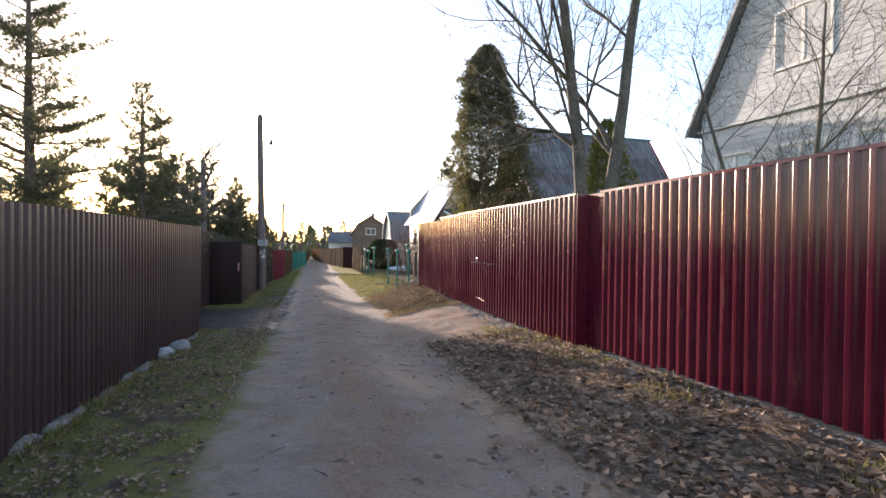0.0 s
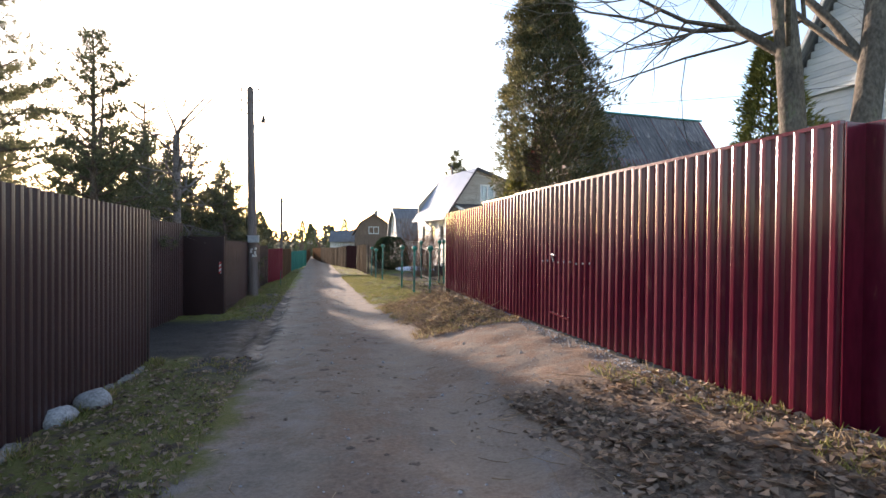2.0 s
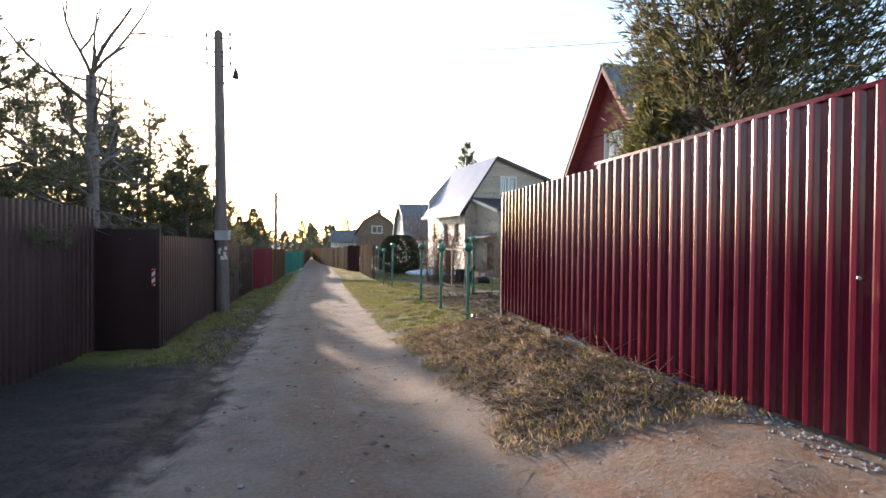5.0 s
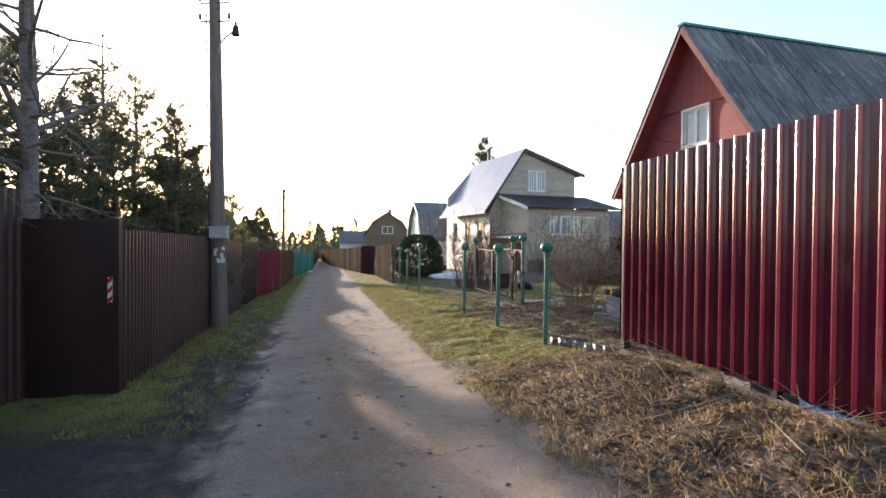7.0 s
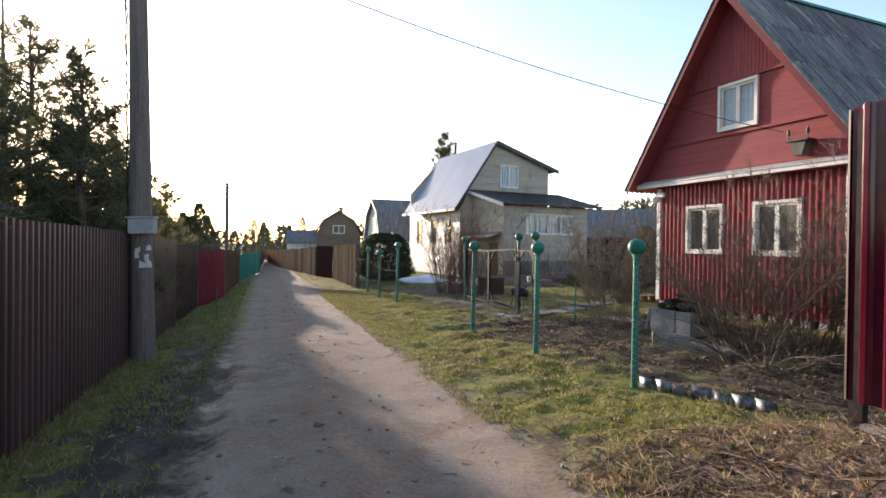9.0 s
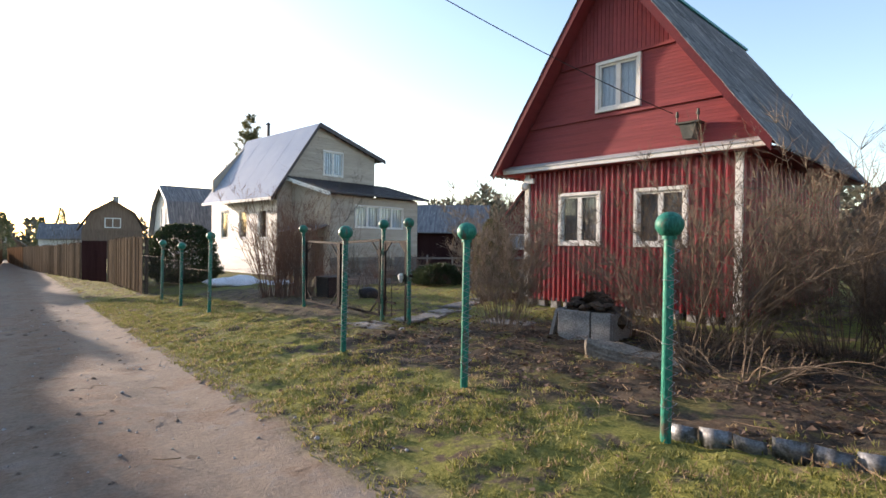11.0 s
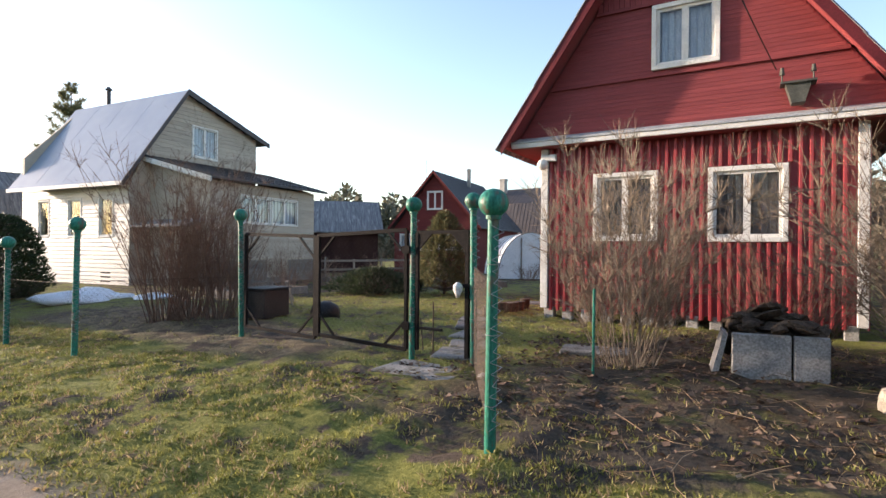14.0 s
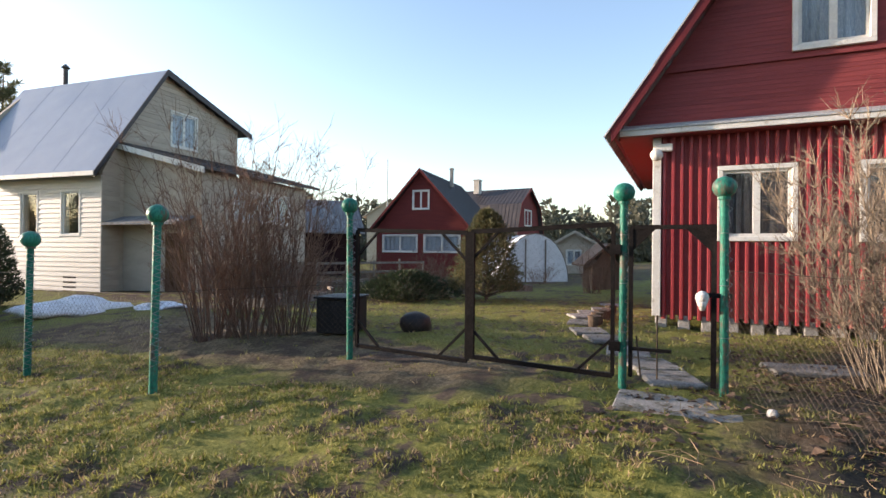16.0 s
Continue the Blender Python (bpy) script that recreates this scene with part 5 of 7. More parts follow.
def stone(x, y, size, seed, label, material=STONE, sink=0.3, turn=0, name="stone", cat="stone"):
    bm = bmesh.new()
    lump(bm, (0, 0, 0), size, seed, 0.35)
    me = mesh_of(name, bm, material, True)
    ob = new(name, me)
    ob.matrix_basis = pose(x, y, ground_z(x, y) + size[2] * (1 - 2 * sink), 0, 0, turn)
    return tagged(ob, label, cat)


def slab(x, y, w, d, h, turn, material, label, lift=0.0, tilt=0.0, name="paving_slab", group="", cat="paving slab"):
    bm = bmesh.new()
    box(bm, -w / 2, w / 2, -d / 2, d / 2, 0, h, min(0.015, h / 3))
    for v in bm.verts:
        v.co.x += 0.03 * noise.noise(v.co * 3 + Vector((x, y, 0)))
        v.co.y += 0.03 * noise.noise(v.co * 3 + Vector((y, x, 5)))
    ob = new(name, mesh_of(name, bm, material))
    ob.matrix_basis = pose(x, y, ground_z(x, y) - h * 0.6 + lift, tilt, 0, turn)
    return tagged(ob, label, cat, group)


def garden_things():
    # slab before the wicket, stepping path into the garden
    slab(-1.38, 26.55, 0.95, 0.62, 0.05, -72, OLD_SLAB, "worn concrete slab at the wicket gate", lift=0.01)
    path = [(-0.62, 26.85), (0.0, 27.25), (0.55, 27.75), (1.1, 28.3), (1.7, 28.85), (2.4, 29.3), (3.2, 29.7), (4.1, 30.0), (5.1, 30.2), (6.1, 30.4)]
    for i, (x, y) in enumerate(path):
        slab(x, y, 0.58, 0.5, 0.05, 35 + 12 * math.sin(i * 2.3), OLD_SLAB, "grey concrete stepping slab in the lawn", lift=0.015, group="stepping path in the garden")
    slab(0.95, 25.9, 0.9, 0.5, 0.06, -60, OLD_SLAB, "pale concrete slab beside a bush", lift=0.02)
    # long pale stone lying in the bed
    bm = bmesh.new()
    box(bm, -0.55, 0.55, -0.2, 0.2, 0, 0.26, 0.03)
    bmesh.ops.subdivide_edges(bm, edges=list(bm.edges), cuts=2, use_grid_fill=True)
    for v in bm.verts:
        v.co += Vector((noise.noise(v.co * 4), noise.noise(v.co * 4 + Vector((5, 0, 0))), noise.noise(v.co * 4 + Vector((0, 9, 0))))) * 0.06
        v.co.z *= 1 - 0.55 * (v.co.x + 0.55) / 1.1
    ob = new("stone_slab", mesh_of("stone_slab", bm, BEIGE_STONE))
    ob.matrix_basis = pose(0.62, 22.5, ground_z(0.62, 22.5) - 0.04, 0, 0, -58)
    tagged(ob, "long pale stone lying in the garden bed", "stone")
    # raised bed of concrete slabs heaped with sod
    bed = thing("raised_bed", pose(1.30, 24.04, ground_z(1.2, 23.9), 0, 0, -65), "raised bed of concrete slabs heaped with dry sod", "raised bed")
    for x0, x1 in ((-0.42, 0.1), (0.12, 0.42)):
        bm = bmesh.new()
        box(bm, x0, x1, -0.35, -0.29, -0.1, 0.42, 0.01)
        part("front_slab", bm, CONCRETE, bed)
    bm = bmesh.new()
    box(bm, 0.37, 0.43, -0.285, 0.5, -0.1, 0.4, 0.01)
    part("side_slab", bm, CONCRETE, bed)
    bm = bmesh.new()
    prism(bm, [(-0.62, -0.1), (-0.56, -0.1), (-0.45, 0.4), (-0.49, 0.42)], -0.3, 0.1)
    part("side_slab", bm, CONCRETE, bed, "pale leaning concrete slab")
    rnd = random.Random(3)
    bm = bmesh.new()
    lump(bm, (0.02, 0.12, 0.25), (0.5, 0.45, 0.25), 2, 0.3)
    part("soil", bm, SOD, bed)
    for i in range(44):
        bm = bmesh.new()
        a = rnd.uniform(0, 6.28)
        q = rnd.uniform(0, 0.45)
        lump(bm, (0, 0, 0), (rnd.uniform(0.08, 0.17), rnd.uniform(0.07, 0.14), rnd.uniform(0.03, 0.06)), i, 0.5, 1)
        o = part("sod", bm, SOD, bed)
        o.matrix_basis = pose(q * math.cos(a), 0.08 + q * math.sin(a), 0.56 - 0.4 * q + rnd.uniform(-0.05, 0.12), rnd.uniform(-30, 30), rnd.uniform(-30, 30), rnd.uniform(0, 360))
    # edging of bent metal plates
    ed = thing("metal_edging", along((-1.2, 20.38), (-0.62, 18.95)), "row of shiny bent metal plates edging the bed", "garden edging")
    g0, g1 = ground_z(-1.2, 20.38), ground_z(-0.62, 18.95)
    plate_rnd = random.Random(31)
    for k in range(7):
        bm = bmesh.new()
        w, h = 0.205, 0.13 + plate_rnd.uniform(-0.015, 0.02)
        n = 8
        arc = [(w * i / n, -0.045 * math.sin(math.pi * i / n)) for i in range(n + 1)]
        lo = [bm.verts.new((x, y, -0.05)) for x, y in arc]
        hi = [bm.verts.new((x, y * 0.8 - 0.02, h - 0.02 * abs(i / n - 0.5))) for i, (x, y) in enumerate(arc)]
        for i in range(n):
            bm.faces.new((lo[i], lo[i + 1], hi[i + 1], hi[i]))
        bm.normal_update()
        bmesh.ops.solidify(bm, geom=list(bm.faces), thickness=0.003)
        o = part("plate", bm, DULL_ZINC, ed, shade=True)
        f = k / 7
        o.matrix_basis = pose(1.54 * f, 0.0, g0 + (g1 - g0) * f, plate_rnd.uniform(-6, 12), plate_rnd.uniform(-4, 4), plate_rnd.uniform(-8, 8))
    # boards and blue sheet under the red fence
    for y, m, w in ((15.55, BLUE_PAINT, 0.5), (15.0, ORANGE_PAINT, 0.22), (14.6, BLUE_PAINT, 0.45), (14.0, CONCRETE, 0.3), (13.7, BLUE_PAINT, 0.25), (16.4, CONCRETE, 0.3)):
        x, yy = right_line(y)
        bm = bmesh.new()
        box(bm, -w / 2, w / 2, -0.015, 0.015, 0, 0.24, 0.004)
        ob = new("board_scrap", mesh_of("board_scrap", bm, m))
        ob.matrix_basis = pose(x + 0.1, yy, level(x, yy) - 0.08, 8, 0, -76)
        tagged(ob, "painted scrap board closing the gap under a fence", "board", "scrap boards under the fence")
    # black crate and sack by the gate
    bm = bmesh.new()
    box(bm, -0.34, 0.34, -0.25, 0.25, 0, 0.5, 0.02)
    cr = new("crate", mesh_of("crate", bm, DARK_PLASTIC))
    cr.matrix_basis = pose(-0.95, 31.5, ground_z(-0.95, 31.5) - 0.01, 0, 0, 25)
    tagged(cr, "black plastic crate beside the bushes", "crate")
    lid = bmesh.new()
    box(lid, -0.37, 0.37, -0.28, 0.28, 0.5, 0.53, 0.01)
    part("lid", lid, DARK_PLASTIC, cr)
    stone(-0.2, 30.7, (0.26, 0.22, 0.2), 5, "black filled plastic sack on the lawn", DARK_PLASTIC, 0.2, name="sack", cat="sack")
    # pale sheet over a bed, in the neighbour's garden
    bm = bmesh.new()
    lump(bm, (0, 0, 0), (0.95, 0.6, 0.28), 9, 0.6, 3)
    ob = new("plastic_sheeting", mesh_of("plastic_sheeting", bm, TARP, True))
    ob.matrix_basis = pose(-2.75, 37.9, ground_z(-2.75, 37.9) + 0.02, 0, 0, 20)
    tagged(ob, "crumpled pale plastic sheeting over a garden bed", "plastic sheet")
    bm = bmesh.new()
    lump(bm, (0, 0, 0), (0.5, 0.3, 0.12), 3, 0.6, 3)
    ob = new("plastic_sheeting", mesh_of("plastic_sheeting", bm, TARP, True))
    ob.matrix_basis = pose(-1.4, 37.2, ground_z(-1.4, 37.2) + 0.02, 0, 0, -20)
    tagged(ob, "small piece of pale plastic sheeting on soil", "plastic sheet")
    # wooden stools / frames by the bush
    for x, y, t in ((-0.4, 33.6, 10), (0.6, 33.9, 60)):
        st = thing("saw_horse", pose(x, y, ground_z(x, y), 0, 0, t), "pale wooden saw horse in the garden", "saw horse", "saw horses in the garden")
        bm = bmesh.new()
        bar(bm, (-0.3, 0, 0.5), (0.3, 0, 0.5), 0.06, 0.05)
        part("beam", bm, GREY_WOOD, st)
        for sx in (-0.25, 0.25):
            for sy in (-0.15, 0.15):
                b2 = bmesh.new()
                bar(b2, (sx, sy, -0.02), (sx * 0.9, 0, 0.5), 0.03, 0.03)
                part("leg", b2, GREY_WOOD, st)
    # wooden-edged beds and clutter further back in the garden
    for i, (x, y, w, d, t) in enumerate(((1.2, 36.6, 2.4, 1.0, 20), (5.6, 37.6, 2.6, 1.0, -10), (8.2, 35.4, 2.2, 1.0, -30), (7.4, 41.5, 3.0, 1.2, 10), (1.6, 39.4, 2.0, 1.0, 25), (11.0, 38.8, 2.4, 1.0, -30))):
        gb = thing("garden_bed", pose(x, y, ground_z(x, y), 0, 0, t), "wooden-edged garden bed of dark soil", "garden bed", "beds in the garden")
        for a, b, c, e in ((-w / 2, w / 2, -d / 2 - 0.03, -d / 2), (-w / 2, w / 2, d / 2, d / 2 + 0.03), (-w / 2 - 0.03, -w / 2, -d / 2, d / 2), (w / 2, w / 2 + 0.03, -d / 2, d / 2)):
            bm = bmesh.new()
            box(bm, a, b, c, e, -0.1, 0.2, 0.006)
            part("edge_board", bm, GREY_WOOD, gb)
        bm = bmesh.new()
        box(bm, -w / 2, w / 2, -d / 2, d / 2, -0.1, 0.14)
        bmesh.ops.subdivide_edges(bm, edges=list(bm.edges), cuts=6, use_grid_fill=True)
        for v in bm.verts:
            if v.co.z > 0.1:
                v.co.z += 0.05 * noise.noise(v.co * 5 + Vector((i, 0, 0)))
        part("soil", bm, SOD, gb)
    # low grey rail fence behind the beds
    rail = thing("rail_fence", along((1.5, 44.5), (13.0, 43.2)), "low weathered wooden rail fence behind garden beds", "fence")
    g = ground_z(7, 44)
    for k in range(9):
        bm = bmesh.new()
        box(bm, k * 1.44 - 0.04, k * 1.44 + 0.04, -0.04, 0.04, g - 0.3, g + 0.95 + 0.06 * math.sin(k * 2.1), 0.008)
        part("post", bm, GREY_WOOD, rail)
    for h in (0.4, 0.8):
        bm = bmesh.new()
        bar(bm, (0, -0.055, g + h), (11.57, -0.055, g + h + 0.03), 0.025, 0.1)
        part("rail", bm, GREY_WOOD, rail)
    # row of pots along the house side
    for i in range(7):
        x, y = 2.2 + i * 0.28, 29.0 + i * 0.08
        bm = bmesh.new()
        tube(bm, (0, 0, 0), (0, 0, 0.2), 0.085, 0.11, 14)
        po = new("flower_pot", mesh_of("flower_pot", bm, SOD))
        po.matrix_basis = pose(x, y, ground_z(x, y) - 0.01)
        tagged(po, "dark earthenware pot standing in a row by the house", "flower pot", "pots by the house")
    # polytunnel
    pt = thing("greenhouse", pose(14.2, 37.6, ground_z(14.2, 37.6), 0, 0, -40), "white translucent arched greenhouse in the garden", "greenhouse")
    bm = bmesh.new()
    prof = [(1.5 * math.cos(a), 2.1 * math.sin(a)) for a in [math.pi * i / 14 for i in range(15)]]
    lo = [bm.verts.new((x, 0, z)) for x, z in prof]
    hi = [bm.verts.new((x, 5.5, z)) for x, z in prof]
    for i in range(14):
        bm.faces.new((lo[i], lo[i + 1], hi[i + 1], hi[i]))
    bm.faces.new(lo)
    bm.normal_update()
    bmesh.ops.solidify(bm, geom=list(bm.faces), thickness=0.01)
    part("cover", bm, TARP, pt)
    for k in range(6):
        bm = bmesh.new()
        for i in range(14):
            tube(bm, (prof[i][0] * 1.01, k * 1.1, prof[i][1] * 1.01), (prof[i + 1][0] * 1.01, k * 1.1, prof[i + 1][1] * 1.01), 0.02, 0.02, 6)
        part("hoop", bm, GREY_WOOD, pt)
    for x in (-0.45, 0.45):
        bm = bmesh.new()
        box(bm, x - 0.03, x + 0.03, -0.05, -0.012, 0, 1.85)
        part("door_post", bm, GREY_WOOD, pt)
    # little roofed well
    well = thing("well_house", pose(11.6, 33.3, ground_z(11.6, 33.3), 0, 0, -45), "small dark wooden well house with a pitched roof", "well")
    bm = bmesh.new()
    box(bm, -0.5, 0.5, -0.5, 0.5, 0, 0.75, 0.01)
    part("curb", bm, SIDE_BROWN, well)
    for d in (-1, 1):
        bm = bmesh.new()
        prism(bm, [(0, 1.5), (d * 0.85, 0.8), (d * 0.85, 0.87), (0, 1.57)], -0.7, 0.7)
        part("roof", bm, SIDE_BROWN, well)
    bm = bmesh.new()
    prism(bm, [(-0.5, 0.75), (0.5, 0.75), (0, 1.45)], -0.48, 0.48)
    part("gable", bm, SIDE_BROWN, well)
    # thin green stake
    for x, y, h in ((-0.35, 25.15, 0.85), (-7.75 - 0.75, 28.6, 0.75)):
        bm = bmesh.new()
        tube(bm, (0, 0, -0.2), (0.01, 0, h), 0.014, 0.014, 8)
        ob = new("stake", mesh_of("stake", bm, GREEN_PAINT))
        ob.matrix_basis = pose(x, y, ground_z(x, y))
        tagged(ob, "thin green metal stake in the ground", "stake")
    # concrete lumps and stones under the brown fence
    rnd = random.Random(8)
    for i in range(17):
        y = 1.5 + i * 0.6 + rnd.uniform(-0.25, 0.25)
        x, yy = left_line(y)
        stone(x + 0.04 + rnd.uniform(0, 0.05), yy, (rnd.uniform(0.04, 0.1), rnd.uniform(0.15, 0.36), rnd.uniform(0.05, 0.075)), i, "rough concrete lump under the brown fence", OLD_SLAB, 0.44, 14, "concrete_lump", "concrete lump")
    stone(-4.55, 9.25, (0.17, 0.17, 0.13), 40, "rounded pale boulder by the brown fence", STONE, 0.2)
    stone(-4.55, 8.75, (0.14, 0.18, 0.1), 41, "flat pale boulder by the brown fence", STONE, 0.2)
    stone(-1.15, 25.9, (0.05, 0.045, 0.035), 43, "small white stone by the gate slab", STONE, 0.2)
    # shed and lattice fence east of the red house
    slope_house("shed", "weathered grey shed with a pitched roof behind bushes", pose(9.2, 22.9, 0, 0, 0, -90), 2.9, 4.0, 1.6, [(-1.7, 1.5), (0, 3.2), (1.7, 1.5)], GREY_WOOD, SLATE, -0.8, cat="garden shed")


def cable(name, a, b, sag, r, label):
    cu = bpy.data.curves.new(name, "CURVE")
    cu.dimensions, cu.bevel_depth = "3D", r
    sp = cu.splines.new("POLY")
    n = 40
    sp.points.add(n)
    for i in range(n + 1):
        f = i / n
        p = Vector(a).lerp(Vector(b), f)
        sp.points[i].co = (p.x, p.y, p.z - 4 * sag * f * (1 - f), 1)
    cu.materials.append(STEEL)
    ob = new(name, cu)
    return tagged(ob, label, "overhead cable")


garden_gate()
garden_things()
mast = thing("radio_mast", pose(38.5, 74.0, -1.4), "thin grey mast rising behind distant houses", "mast")
for kind, z0, z1, r in (("lower_tube", -0.3, 8.0, 0.09), ("upper_tube", 8.0, 13.4, 0.06)):
    bm = bmesh.new()
    tube(bm, (0, 0, z0), (0, 0, z1), r, r * 0.8, 8)
    part(kind, bm, BOX_GREY, mast)
cable("overhead_cable", (-8.1, 23.4, 6.3), (3.75, 24.75, 3.45), 0.35, 0.007, "black overhead cable from the pole to the red house")
cable("overhead_cable", (-8.1, 23.4, 6.5), (9.6, 16.7, 5.3), 0.5, 0.006, "thin overhead cable crossing the lane")


# ---- plants ----
class Soup:
    """Collects loose geometry for one mesh."""

    def __init__(self):
        self.v, self.f = [], []

    def path(self, pts, radii, n=5):
        base = len(self.v)
        for k, (p, r) in enumerate(zip(pts, radii)):
            a, b = pts[max(0, k - 1)], pts[min(len(pts) - 1, k + 1)]
            d = (b - a).normalized()
            s = d.cross(Vector((0.3, 0.1, 1)) if abs(d.z) < 0.9 else Vector((1, 0, 0))).normalized()
            t = d.cross(s)
            for i in range(n):
                w = 2 * math.pi * i / n
                self.v.append(tuple(p + (s * math.cos(w) + t * math.sin(w)) * r))
        for k in range(len(pts) - 1):
            for i in range(n):
                j = (i + 1) % n
                self.f.append((base + k * n + i, base + k * n + j, base + (k + 1) * n + j, base + (k + 1) * n + i))

    def blade(self, p, d, side, length, width):
        """A narrow leaf: a kite from p along d."""
        b = len(self.v)
        m = p + d * (length * 0.45)
        self.v += [tuple(p), tuple(m + side * width / 2), tuple(p + d * length), tuple(m - side * width / 2)]
        self.f.append((b, b + 1, b + 2, b + 3))

    def tri(self, a, b, c):
        k = len(self.v)
        self.v += [tuple(a), tuple(b), tuple(c)]
        self.f.append((k, k + 1, k + 2))

    def mesh(self, name, material, shade=False):
        me = bpy.data.meshes.new(name)
        me.from_pydata(self.v, [], self.f)
        me.materials.append(material)
        if shade:
            me.shade_smooth()
        return me


def rand_dir(rnd, up=0.0):
    a, z = rnd.uniform(0, 2 * math.pi), rnd.uniform(-1, 1)
    k = math.sqrt(1 - z * z)
    return Vector((k * math.cos(a), k * math.sin(a), z + up)).normalized()


BARK = mat("brown_bark", (0.085, 0.062, 0.048), (0.17, 0.125, 0.095), 6, 0.9, 0, 0.9, 45, (1, 1, 0.4), 0.1, grain=0.5)
GREY_BARK = mat("grey_lichen_bark", (0.075, 0.062, 0.05), (0.155, 0.13, 0.10), 6, 0.9, 0, 0.8, 45, (1, 1, 0.5), 0.1, (0.14, 0.14, 0.085), 9, (0.58, 0.7), grain=0.4)
BIRCH_BARK = mat("pale_flaking_bark", (0.13, 0.11, 0.10), (0.30, 0.27, 0.25), 5, 0.8, 0, 0.7, 40, (1, 1, 2.2), 0.1, (0.10, 0.07, 0.055), 5, (0.54, 0.62), grain=0.3)
TWIG = mat("dry_brown_twigs", (0.115, 0.085, 0.062), (0.215, 0.168, 0.12), 8, 0.85, 0, 0.3, 60, grain=0.3)
TWIG_RED = mat("reddish_brown_twigs", (0.13, 0.075, 0.055), (0.24, 0.155, 0.11), 8, 0.85, 0, 0.3, 60, grain=0.3)
TWIG_PALE = mat("pale_dry_twigs", (0.20, 0.15, 0.11), (0.33, 0.26, 0.19), 8, 0.85, 0, 0.3, 60, grain=0.3)
PINE = foliage("pine_needles", (0.08, 0.09, 0.045), (0.20, 0.19, 0.10), 0.5)
SPRUCE = foliage("spruce_needles", (0.055, 0.08, 0.04), (0.15, 0.17, 0.085), 0.3)
THUJA = foliage("thuja_sprays", (0.055, 0.075, 0.035), (0.20, 0.165, 0.08), 0.42)
THUJA_GOLD = foliage("yellowish_thuja_sprays", (0.10, 0.115, 0.03), (0.25, 0.23, 0.06), 0.5)
OLIVE = foliage("olive_foliage", (0.05, 0.055, 0.025), (0.12, 0.115, 0.055), 0.06)
HEDGE = foliage("dark_hedge_sprays", (0.018, 0.032, 0.014), (0.05, 0.07, 0.026), 0.2)
GRASS = foliage("grass_blades", (0.10, 0.115, 0.028), (0.34, 0.325, 0.10), 0.35)
STRAW = foliage("dry_grass", (0.22, 0.155, 0.085), (0.46, 0.35, 0.20), 0.4)
LEAF = foliage("dead_leaves", (0.085, 0.058, 0.04), (0.42, 0.30, 0.205), 0.25, 0.75)
WET_LEAF = foliage("damp_dead_leaves", (0.045, 0.03, 0.024), (0.20, 0.13, 0.09), 0.15, 0.7)
DRY = foliage("dry_stalks", (0.14, 0.088, 0.055), (0.46, 0.33, 0.20), 0.15, 0.8)


